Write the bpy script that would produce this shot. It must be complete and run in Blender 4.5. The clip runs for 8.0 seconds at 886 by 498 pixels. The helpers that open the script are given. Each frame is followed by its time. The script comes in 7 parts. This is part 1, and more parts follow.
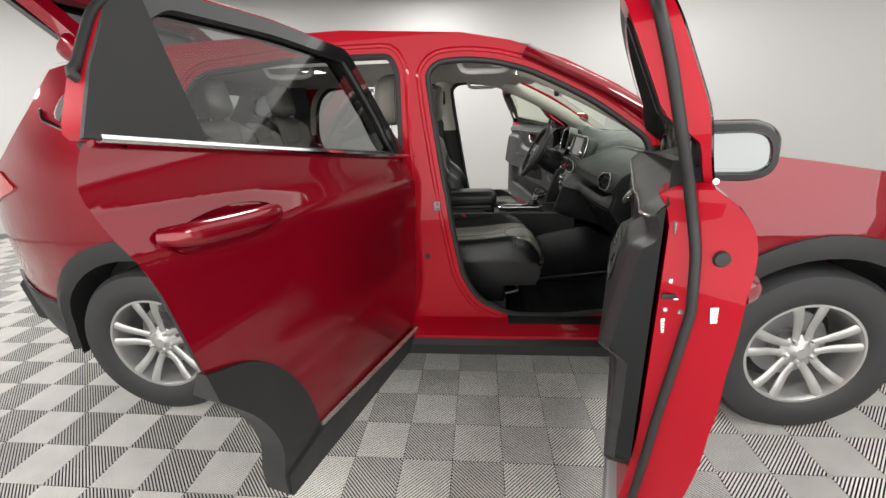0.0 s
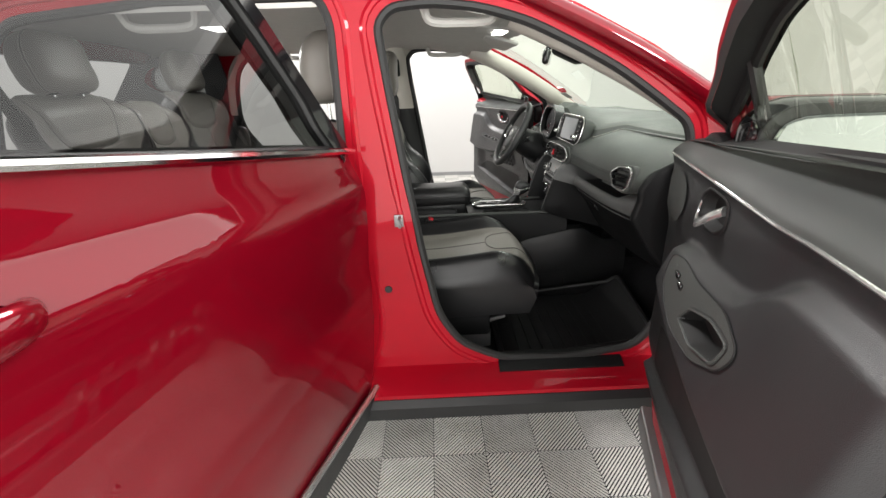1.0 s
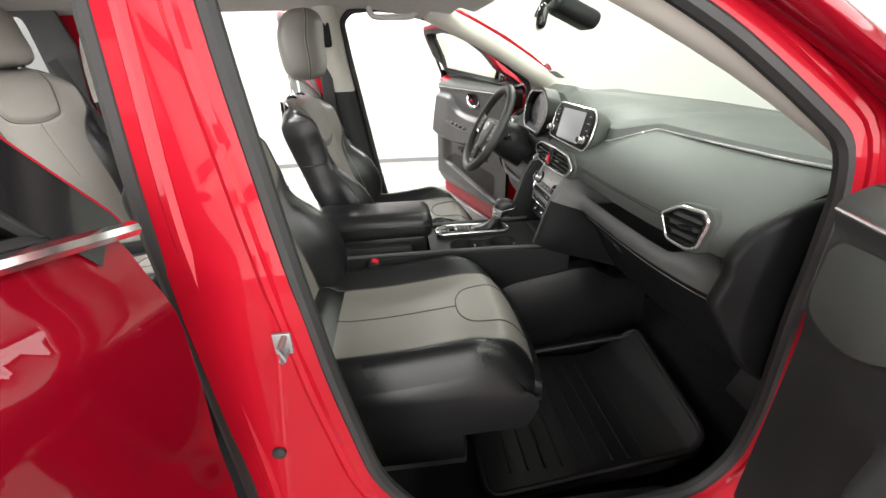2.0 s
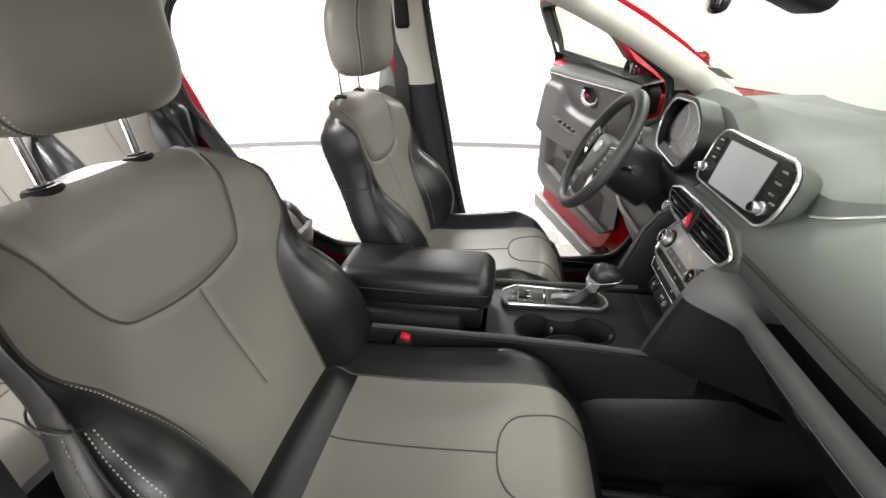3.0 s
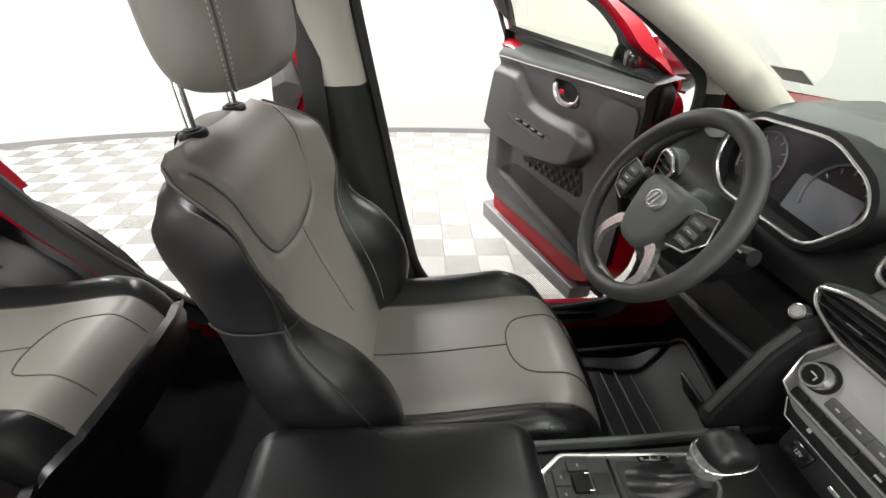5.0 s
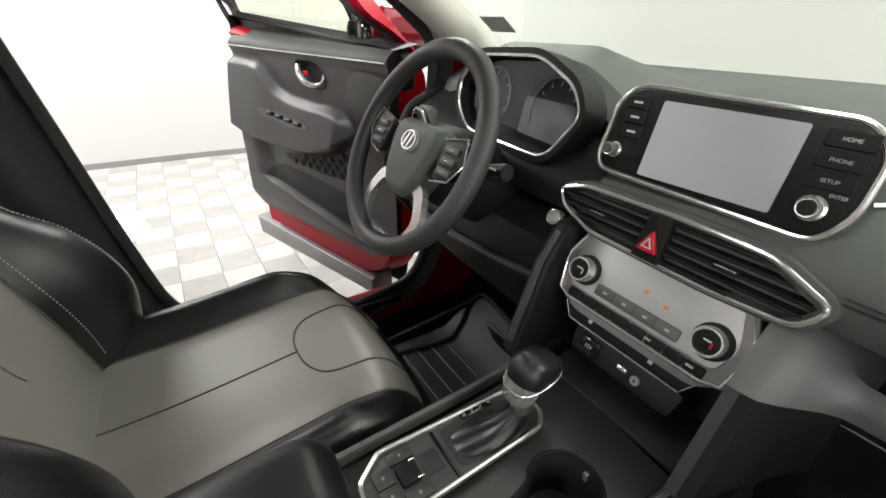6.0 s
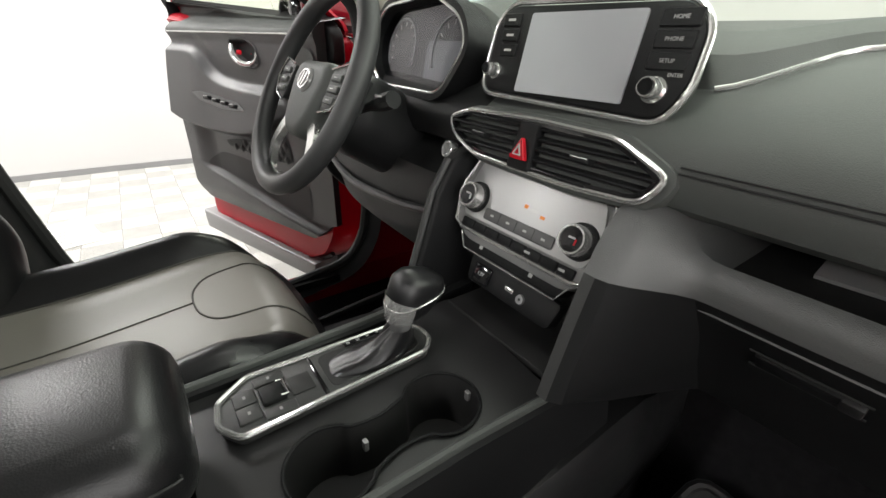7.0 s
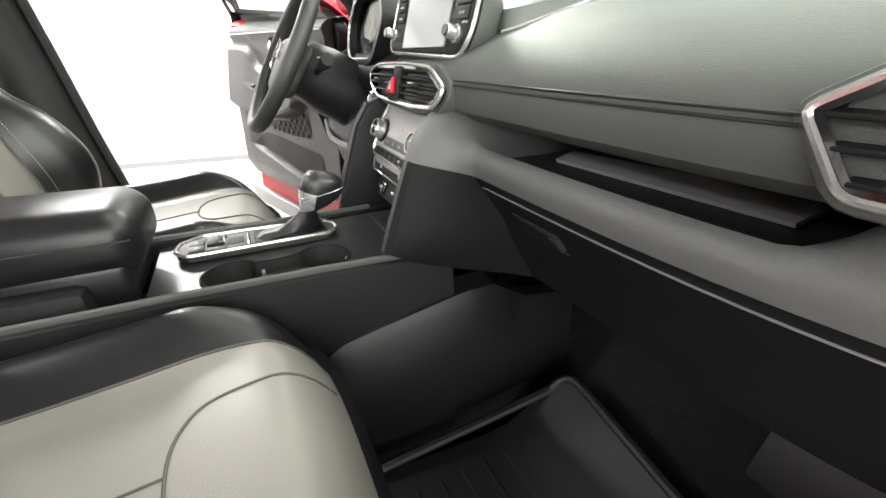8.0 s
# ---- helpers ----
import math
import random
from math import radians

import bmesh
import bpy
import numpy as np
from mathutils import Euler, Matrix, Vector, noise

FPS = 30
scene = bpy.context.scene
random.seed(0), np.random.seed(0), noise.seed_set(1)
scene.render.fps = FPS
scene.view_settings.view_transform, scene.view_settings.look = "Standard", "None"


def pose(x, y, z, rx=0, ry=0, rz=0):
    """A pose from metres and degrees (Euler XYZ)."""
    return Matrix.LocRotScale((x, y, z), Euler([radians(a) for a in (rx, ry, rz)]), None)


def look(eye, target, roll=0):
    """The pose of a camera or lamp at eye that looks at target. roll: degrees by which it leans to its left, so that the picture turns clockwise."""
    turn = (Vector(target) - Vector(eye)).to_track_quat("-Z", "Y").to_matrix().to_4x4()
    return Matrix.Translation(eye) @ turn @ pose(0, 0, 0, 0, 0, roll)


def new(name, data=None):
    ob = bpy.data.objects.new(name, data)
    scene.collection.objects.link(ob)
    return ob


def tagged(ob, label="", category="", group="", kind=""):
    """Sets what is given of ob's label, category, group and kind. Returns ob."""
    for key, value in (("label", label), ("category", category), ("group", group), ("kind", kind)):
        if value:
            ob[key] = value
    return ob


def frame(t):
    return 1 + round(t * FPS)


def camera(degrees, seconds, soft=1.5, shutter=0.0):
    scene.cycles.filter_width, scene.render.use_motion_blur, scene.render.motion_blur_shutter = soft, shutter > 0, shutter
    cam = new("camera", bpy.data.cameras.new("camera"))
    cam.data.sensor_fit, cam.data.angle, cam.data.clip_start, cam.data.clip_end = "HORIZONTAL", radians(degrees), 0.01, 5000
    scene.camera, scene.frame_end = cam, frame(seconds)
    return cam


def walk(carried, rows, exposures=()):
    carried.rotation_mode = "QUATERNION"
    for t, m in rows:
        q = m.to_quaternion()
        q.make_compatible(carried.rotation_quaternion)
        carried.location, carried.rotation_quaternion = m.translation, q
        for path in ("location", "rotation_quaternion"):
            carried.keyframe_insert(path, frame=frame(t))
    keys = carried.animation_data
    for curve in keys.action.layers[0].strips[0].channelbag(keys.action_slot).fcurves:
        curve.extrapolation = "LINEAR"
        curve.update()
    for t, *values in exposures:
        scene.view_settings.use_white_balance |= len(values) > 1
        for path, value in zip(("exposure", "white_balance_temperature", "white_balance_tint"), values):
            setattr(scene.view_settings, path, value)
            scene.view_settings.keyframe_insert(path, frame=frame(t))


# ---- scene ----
cam = camera(94.5, 8.0)
PATH = [
    (0, (0.131, -2.448, 1.332), (-0.051, -0.562, 0.691), -2.1),
    (0.5, (0.135, -2.258, 1.307), (0.015, -0.383, 0.622), -2.4),
    (1, (0.063, -1.93, 1.321), (0.088, -0.075, 0.574), -2.1),
    (1.5, (0.111, -1.594, 1.307), (0.255, 0.242, 0.526), -2.1),
    (1.7, (0.128, -1.469, 1.313), (0.307, 0.354, 0.509), -1.9),
    (2.8, (0.209, -0.922, 1.364), (0.11, 0.83, 0.405), -1.8),
    (3, (0.253, -0.843, 1.374), (-0.054, 0.887, 0.419), -1.3),
    (3.5, (0.303, -0.686, 1.352), (-0.492, 0.864, 0.37), -0.5),
    (4, (0.234, -0.572, 1.369), (-0.771, 0.811, 0.332), 0.3),
    (4.5, (0.104, -0.433, 1.395), (-0.556, 1.132, 0.339), -0.4),
    (5, (0.073, -0.264, 1.373), (0.18, 1.425, 0.307), 1.0),
    (5.2, (0.085, -0.22, 1.359), (0.455, 1.432, 0.296), 1.2),
    (6.3, (0.197, -0.216, 1.191), (1.249, 1.202, 0.252), 1.8),
    (6.5, (0.215, -0.243, 1.169), (1.285, 1.171, 0.243), 1.8),
    (7, (0.253, -0.334, 1.119), (1.319, 1.104, 0.228), 1.6),
    (7.5, (0.31, -0.48, 1.043), (1.32, 1.014, 0.178), 1.7),
    (8, (0.368, -0.698, 1.052), (1.177, 0.923, 0.204), 0.4),
]
EXPOSURES = [(0.0, 0.25), (0.5, 0.35), (1.0, 0.9), (1.5, 1.4), (3.0, 1.55), (4.0, 1.45), (5.0, 1.25), (6.5, 1.1), (7.0, 1.2), (7.5, 1.85), (8.0, 2.2)]
walk(cam, [(t, look(eye, target, roll)) for t, eye, target, roll in PATH], EXPOSURES)

# ---- world, lamps, exposure ----
world = bpy.data.worlds.new("world")
scene.world = world
world.use_nodes = True
wn = world.node_tree.nodes
wn["Background"].inputs[0].default_value = (1.0, 0.99, 0.97, 1)
wn["Background"].inputs[1].default_value = 0.25


def disc_lamp(x, y, z, size, power):
    data = bpy.data.lights.new("ceiling_lamp_light", "AREA")
    data.shape, data.size, data.energy = "DISK", size, power
    data.color = (1.0, 0.985, 0.96)
    ob = new("ceiling_lamp_light", data)
    ob.matrix_basis = pose(x, y, z)
    return ob


LAMPS = [(-0.6 + 4.4 * math.cos(radians(a)), 3.35 * math.sin(radians(a))) for a in (54, 90, 126, 162, 198, 234, 306)] + [(-0.4, 0.0)]
for lx, ly in LAMPS:
    disc_lamp(lx, ly, 2.92, 0.8, 48)
# large fill lamp added on the passenger side of the booth, never in view
side_fill = bpy.data.lights.new("side_fill_light", "AREA")
side_fill.shape, side_fill.size, side_fill.size_y, side_fill.energy, side_fill.color = "RECTANGLE", 9.0, 2.8, 185, (1.0, 0.985, 0.965)
new("side_fill_light", side_fill).matrix_basis = pose(0.2, -3.5, 1.6, 90, 0, 4)
# wide soft fill lamp, added and unseen, under the front part of the ceiling
soft = bpy.data.lights.new("ceiling_fill_light", "AREA")
soft.shape, soft.size, soft.size_y, soft.energy, soft.color = "RECTANGLE", 3.4, 3.8, 56, (1.0, 0.985, 0.96)
new("ceiling_fill_light", soft).matrix_basis = pose(2.7, -0.6, 3.05)
# courtesy lamps in the headliner, lit while the doors stand open; the rear one is unseen, added to brighten the rear
# seats
for cx, cy, cp in ((0.36, 0.045, 0.12), (0.36, -0.045, 0.12), (-0.8, 0.0, 4.5)):
    disc_lamp(cx, cy, 1.498 if cx > 0 else 1.545, 0.06, cp)


# ---- materials ----
def pbr(name, color, rough=0.5, metal=0.0, var=0.06, scale=6.0, bump=0.0, bscale=300.0, coat=0.0, spec=0.5, voro=False, rvar=0.06):
    m = bpy.data.materials.new(name)
    m.use_nodes = True
    t = m.node_tree
    b = t.nodes["Principled BSDF"]
    b.inputs["Metallic"].default_value = metal
    b.inputs["Coat Weight"].default_value = coat
    b.inputs["Coat Roughness"].default_value = 0.008
    b.inputs["Coat IOR"].default_value = 1.55
    b.inputs["Specular IOR Level"].default_value = spec
    tc = t.nodes.new("ShaderNodeTexCoord")
    n = t.nodes.new("ShaderNodeTexNoise")
    n.inputs["Scale"].default_value, n.inputs["Detail"].default_value = scale, 6
    t.links.new(tc.outputs["Object"], n.inputs["Vector"])
    info = t.nodes.new("ShaderNodeObjectInfo")
    add = t.nodes.new("ShaderNodeMath")
    add.operation = "ADD"
    mul = t.nodes.new("ShaderNodeMath")
    mul.operation, mul.inputs[1].default_value = "MULTIPLY", 0.25
    t.links.new(info.outputs["Random"], mul.inputs[0])
    t.links.new(n.outputs["Fac"], add.inputs[0])
    t.links.new(mul.outputs[0], add.inputs[1])
    r = t.nodes.new("ShaderNodeValToRGB")
    r.color_ramp.elements[0].position, r.color_ramp.elements[1].position = 0.3, 0.9
    r.color_ramp.elements[0].color = (*[max(0, c * (1 - var)) for c in color], 1)
    r.color_ramp.elements[1].color = (*[min(1, c * (1 + var)) for c in color], 1)
    t.links.new(add.outputs[0], r.inputs[0])
    t.links.new(r.outputs[0], b.inputs["Base Color"])
    rr = t.nodes.new("ShaderNodeMapRange")
    rr.inputs[1].default_value, rr.inputs[2].default_value = 0.3, 0.7
    rr.inputs[3].default_value, rr.inputs[4].default_value = max(0.01, rough - rvar * (rough > 0.08)), min(1, rough + rvar)
    t.links.new(n.outputs["Fac"], rr.inputs[0])
    t.links.new(rr.outputs[0], b.inputs["Roughness"])
    if bump:
        g = t.nodes.new("ShaderNodeTexVoronoi" if voro else "ShaderNodeTexNoise")
        g.inputs["Scale"].default_value = bscale
        t.links.new(tc.outputs["Object"], g.inputs["Vector"])
        bp = t.nodes.new("ShaderNodeBump")
        bp.inputs["Strength"].default_value, bp.inputs["Distance"].default_value = bump, 0.001
        t.links.new(g.outputs[0], bp.inputs["Height"])
        t.links.new(bp.outputs[0], b.inputs["Normal"])
    return m


def pane(name, tint, gloss=1.0, rough=0.0, base=0.04):
    """Thin glass: tinted see-through sheet with a Fresnel gloss."""
    m = bpy.data.materials.new(name)
    m.use_nodes = True
    t = m.node_tree
    t.nodes.remove(t.nodes["Principled BSDF"])
    out = t.nodes["Material Output"]
    tr, gl, mx = t.nodes.new("ShaderNodeBsdfTransparent"), t.nodes.new("ShaderNodeBsdfGlossy"), t.nodes.new("ShaderNodeMixShader")
    lw, pw, ma = t.nodes.new("ShaderNodeLayerWeight"), t.nodes.new("ShaderNodeMath"), t.nodes.new("ShaderNodeMath")
    lw.inputs[0].default_value = 0.5
    pw.operation, pw.inputs[1].default_value = "POWER", 4.0
    ma.operation, ma.inputs[1].default_value, ma.inputs[2].default_value = "MULTIPLY_ADD", 0.9, base
    t.links.new(lw.outputs["Facing"], pw.inputs[0])
    t.links.new(pw.outputs[0], ma.inputs[0])
    tr.inputs[0].default_value = (*tint, 1)
    gl.inputs["Roughness"].default_value = rough
    gl.inputs[0].default_value = (gloss, gloss, gloss, 1)
    t.links.new(ma.outputs[0], mx.inputs[0])
    t.links.new(tr.outputs[0], mx.inputs[1])
    t.links.new(gl.outputs[0], mx.inputs[2])
    t.links.new(mx.outputs[0], out.inputs[0])
    return m


def glow(name, color, power):
    m = bpy.data.materials.new(name)
    m.use_nodes = True
    b = m.node_tree.nodes["Principled BSDF"]
    b.inputs["Base Color"].default_value = (*color, 1)
    b.inputs["Emission Color"].default_value = (*color, 1)
    b.inputs["Emission Strength"].default_value = power
    return m


RED = pbr("red_metallic_paint", (0.175, 0.001, 0.008), 0.36, 0.35, 0.05, 900, coat=1.0, rvar=0.03, spec=0.05)
RED_IN = pbr("red_inner_paint", (0.34, 0.003, 0.013), 0.4, 0.15, 0.05, 500, coat=0.3, rvar=0.04, spec=0.1)
CLAD = pbr("dark_grey_cladding", (0.017, 0.0173, 0.0176), 0.5, spec=0.35, bump=0.15, bscale=700)
RUBBER = pbr("black_rubber", (0.012, 0.012, 0.012), 0.6, bump=0.1, bscale=400)
TYRE = pbr("tyre_rubber", (0.017, 0.017, 0.018), 0.62, var=0.2, bump=0.15, bscale=160)
ALLOY = pbr("silver_alloy", (0.43, 0.426, 0.42), 0.36, 0.75, 0.04)
ALLOY_DK = pbr("grey_alloy", (0.28, 0.28, 0.28), 0.45, 0.6)
CHROME = pbr("chrome", (0.8, 0.8, 0.8), 0.12, 1.0, 0.03, rvar=0.03)
SATIN = pbr("satin_silver", (0.6, 0.6, 0.59), 0.2, 0.8, 0.03)
BLACKGLOSS = pbr("gloss_black", (0.008, 0.008, 0.009), 0.08, coat=0.3, rvar=0.02)
PLASTIC = pbr("black_grained_plastic", (0.0095, 0.0098, 0.0102), 0.42, spec=0.16, var=0.1, bump=0.3, bscale=900, voro=True)
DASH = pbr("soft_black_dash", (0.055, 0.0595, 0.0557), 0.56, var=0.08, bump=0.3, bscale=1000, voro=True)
TRIMGREY = pbr("grey_door_trim", (0.03, 0.03, 0.031), 0.38, var=0.08, bump=0.25, bscale=900, voro=True)
LEATHER_BK = pbr("black_leather", (0.0085, 0.0085, 0.0092), 0.33, var=0.15, bump=0.16, bscale=650, spec=0.38, voro=True)
LEATHER_GY = pbr("grey_leather", (0.18, 0.169, 0.152), 0.4, var=0.06, bump=0.16, bscale=650, voro=True, spec=0.35)
SEAM = pbr("seam_shadow", (0.055, 0.051, 0.046), 0.7)
STITCH = pbr("pale_stitching", (0.5, 0.49, 0.46), 0.7)
CARPET = pbr("black_carpet", (0.012, 0.012, 0.013), 0.95, var=0.4, scale=60, bump=0.8, bscale=500, spec=0.1)
MATRUB = pbr("rubber_mat", (0.0085, 0.0085, 0.009), 0.55, var=0.2, bump=0.2, bscale=300)
LINER = pbr("grey_headliner", (0.5, 0.49, 0.465), 0.9, var=0.06, scale=30, bump=0.3, bscale=700)
PILLAR = pbr("beige_pillar_trim", (0.48, 0.455, 0.41), 0.6, bump=0.15, bscale=800)
SIGHT = pbr("dark_pillar_trim", (0.016, 0.016, 0.0165), 0.55, spec=0.35, bump=0.15, bscale=800)
# dash plastic again, darkened in its colour for the parts in shade
SHADEDASH = pbr("shaded_dash", (0.009, 0.0092, 0.0095), 0.48, var=0.1, bump=0.2, bscale=1000, voro=True, spec=0.13)
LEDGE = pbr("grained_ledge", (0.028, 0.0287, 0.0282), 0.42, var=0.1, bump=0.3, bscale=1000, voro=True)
# ledge skin made paler to carry the light on its top
LITLEDGE = pbr("lit_ledge", (0.095, 0.097, 0.0955), 0.34, var=0.1, bump=0.3, bscale=1000, voro=True)
WHEELSKIN = pbr("wheel_leather", (0.02, 0.0205, 0.021), 0.5, var=0.12, bump=0.2, bscale=700, voro=True)
# grey base colour stands in for the reflection on the blank screen
SCREEN = pbr("screen_glass", (0.36, 0.367, 0.38), 0.2, var=0.1, scale=3, rvar=0.04)
LCD = pbr("dark_display", (0.012, 0.012, 0.014), 0.3, rvar=0.02)
REDLENS = pbr("red_button", (0.45, 0.01, 0.02), 0.25)
INK = pbr("pale_print", (0.38, 0.38, 0.37), 0.6)
AMBER = pbr("amber_print", (0.6, 0.18, 0.02), 0.5)
LABEL = pbr("white_label", (0.75, 0.75, 0.72), 0.5)
WALLP = pbr("white_wall_paint", (0.5, 0.493, 0.483), 0.75, var=0.025, scale=1.3, bump=0.05, bscale=120)
CEILP = pbr("white_ceiling_paint", (0.8, 0.8, 0.79), 0.8, var=0.02, scale=2)
BASEB = pbr("grey_baseboard", (0.2, 0.2, 0.2), 0.6)
# one tile plastic; its two tones paint light on ribs turned either way
TILE_LIT = pbr("lit_rib_tile", (0.66, 0.648, 0.612), 0.5, var=0.12, scale=9)
TILE_SHADED = pbr("shaded_rib_tile", (0.5, 0.492, 0.464), 0.5, var=0.12, scale=9)
UNDER = pbr("dark_underlay", (0.012, 0.012, 0.012), 0.9)
PAPER = pbr("white_paper", (0.8, 0.79, 0.77), 0.7, var=0.03)
PRINT = pbr("grey_print", (0.2, 0.2, 0.2), 0.7)
LAMPLENS = glow("lamp_lens", (1.0, 0.98, 0.95), 6)
MIRROR = pbr("mirror_silver", (0.22, 0.23, 0.23), 0.02, 1.0, 0.0, rvar=0.0)
TAIL = pbr("red_tail_lens", (0.4, 0.01, 0.015), 0.1, coat=0.6)
CLEAR = pane("clear_glass", (0.76, 0.81, 0.69), base=0.05)
FRONTG = pane("windscreen_glass", (0.82, 0.89, 0.81), base=0.035)
PRIV = pane("privacy_glass", (0.3, 0.31, 0.31), base=0.04)


# ---- mesh helpers ----
def prep(bm, angle=35):
    lim = radians(angle)
    for f in bm.faces:
        f.smooth = True
    for e in bm.edges:
        if len(e.link_faces) == 2 and e.calc_face_angle(0) > lim:
            e.smooth = False


def part(name, bm, material, parent=None, label="", m=None, angle=35):
    """One bmesh as one mesh object under a thing or a part."""
    if m is not None:
        bm.transform(m)
        if m.to_3x3().determinant() < 0:
            bmesh.ops.reverse_faces(bm, faces=bm.faces)
    prep(bm, angle)
    me = bpy.data.meshes.new(name)
    bm.to_mesh(me)
    bm.free()
    me.materials.append(material)
    ob = new(name, me)
    if parent is not None:
        ob.parent = parent
    if label:
        ob["label"] = label
    return ob


def group_node(name, parent=None, label=""):
    ob = new(name)
    ob.empty_display_size = 0.1
    if parent is not None:
        ob.parent = parent
    if label:
        ob["label"] = label
    return ob


def fix(bm):
    bmesh.ops.recalc_face_normals(bm, faces=bm.faces)
    return bm


def box(sx, sy, sz, at=(0, 0, 0), r=0.0, seg=2, m=None):
    bm = bmesh.new()
    bmesh.ops.create_cube(bm, size=1, matrix=Matrix.Diagonal((sx, sy, sz, 1)))
    if r > 0:
        bmesh.ops.bevel(bm, geom=list(bm.edges), offset=min(r, 0.48 * min(sx, sy, sz)), segments=seg, affect="EDGES", profile=0.5)
    bm.transform(Matrix.Translation(at) if m is None else Matrix.Translation(at) @ m)
    return bm


def join(*bms):
    out = bms[0]
    for b in bms[1:]:
        me = bpy.data.meshes.new("tmp")
        b.to_mesh(me)
        b.free()
        out.from_mesh(me)
        bpy.data.meshes.remove(me)
    return out


def prism(poly, h, r=0.0, seg=2, m=None, z0=0.0):
    """A closed outline in x, y, drawn up from z0 by h, with bevelled rims."""
    bm = bmesh.new()
    lo = [bm.verts.new((x, y, z0)) for x, y in poly]
    f = bm.faces.new(lo)
    ret = bmesh.ops.extrude_face_region(bm, geom=[f])
    bmesh.ops.translate(bm, verts=[v for v in ret["geom"] if isinstance(v, bmesh.types.BMVert)], vec=(0, 0, h))
    fix(bm)
    if r > 0:
        edges = [e for e in bm.edges if abs(e.verts[0].co.z - e.verts[1].co.z) < 1e-6]
        bmesh.ops.bevel(bm, geom=edges, offset=r, segments=seg, affect="EDGES", profile=0.5)
    if m is not None:
        bm.transform(m)
    return bm


def ring_prism(outer, inner, h, m=None):
    """The strip between two outlines of equal count, drawn up by h."""
    n = len(outer)
    bm = bmesh.new()
    vs = [[bm.verts.new((*p, z)) for p in ring] for ring, z in ((outer, 0), (outer, h), (inner, h), (inner, 0))]
    for a in range(4):
        A, B = vs[a], vs[(a + 1) % 4]
        for i in range(n):
            bm.faces.new((A[i], A[(i + 1) % n], B[(i + 1) % n], B[i]))
    fix(bm)
    if m is not None:
        bm.transform(m)
    return bm


def smooth_poly(poly, r=0.03, n=4):
    """Rounds the corners of a closed outline."""
    out = []
    k = len(poly)
    for i in range(k):
        p, a, b = Vector(poly[i]), Vector(poly[i - 1]), Vector(poly[(i + 1) % k])
        da, db = (a - p), (b - p)
        q = min(r, 0.45 * da.length, 0.45 * db.length)
        s, e = p + da.normalized() * q, p + db.normalized() * q
        for j in range(n + 1):
            t = j / n
            out.append(tuple((1 - t) ** 2 * s + 2 * t * (1 - t) * p + t * t * e))
    return out


def inset_poly(poly, d):
    """Moves each side of an outline (counted counter-clockwise) inward by d."""
    area = sum(poly[i - 1][0] * p[1] - p[0] * poly[i - 1][1] for i, p in enumerate(poly))
    sg = 1 if area > 0 else -1
    out = []
    k = len(poly)
    for i in range(k):
        a, p, b = Vector(poly[i - 1]), Vector(poly[i]), Vector(poly[(i + 1) % k])
        u, v = (p - a), (b - p)
        u = u.normalized() if u.length > 1e-9 else v.normalized()
        v = v.normalized() if v.length > 1e-9 else u
        n1, n2 = Vector((-u.y, u.x)) * sg, Vector((-v.y, v.x)) * sg
        nn = (n1 + n2)
        nn = nn.normalized() if nn.length > 1e-6 else n1
        out.append(tuple(p + nn * d / max(0.5, nn.dot(n1))))
    return out


def spline(pts, n=8, closed=False):
    """Catmull-Rom curve through the points."""
    P = [Vector(p) for p in pts]
    k = len(P)
    out = []
    for i in range(k if closed else k - 1):
        a = P[i - 1] if (closed or i > 0) else P[0] * 2 - P[1]
        b, c = P[i], P[(i + 1) % k]
        d = P[(i + 2) % k] if (closed or i + 2 < k) else P[-1] * 2 - P[-2]
        for j in range(n):
            t = j / n
            out.append(0.5 * ((2 * b) + (c - a) * t + (2 * a - 5 * b + 4 * c - d) * t * t + (3 * b - a - 3 * c + d) * t ** 3))
    if not closed:
        out.append(P[-1])
    return out


def tube(pts, r, n=8, closed=False, flat=1.0, up=(0, 0, 1)):
    """A round or flattened bar along points; r may be one radius or one a point."""
    P = [Vector(p) for p in pts]
    k = len(P)
    bm = bmesh.new()
    rings = []
    side = None
    for i, p in enumerate(P):
        a = P[i - 1] if (closed or i > 0) else P[i]
        b = P[(i + 1) % k] if (closed or i < k - 1) else P[i]
        t = (b - a).normalized()
        ref = Vector(up) if side is None else side
        s = ref - t * ref.dot(t)
        if s.length < 1e-4:
            s = t.orthogonal()
        side = s.normalized()
        o = t.cross(side)
        rad = r[i] if isinstance(r, (list, tuple)) else r
        rings.append([bm.verts.new(p + side * math.cos(x) * rad * flat + o * math.sin(x) * rad) for x in (2 * math.pi * j / n for j in range(n))])
    for i in range(k if closed else k - 1):
        A, B = rings[i], rings[(i + 1) % k]
        for j in range(n):
            bm.faces.new((A[j], A[(j + 1) % n], B[(j + 1) % n], B[j]))
    if not closed:
        bm.faces.new(rings[0])
        bm.faces.new(rings[-1])
    return fix(bm)


def loft(rings, closed=True, caps=True):
    bm = bmesh.new()
    V = [[bm.verts.new(p) for p in r] for r in rings]
    n = len(V[0])
    for A, B in zip(V, V[1:]):
        for j in range(n if closed else n - 1):
            bm.faces.new((A[j], A[(j + 1) % n], B[(j + 1) % n], B[j]))
    if caps and closed:
        bm.faces.new(V[0])
        bm.faces.new(V[-1])
    return fix(bm)


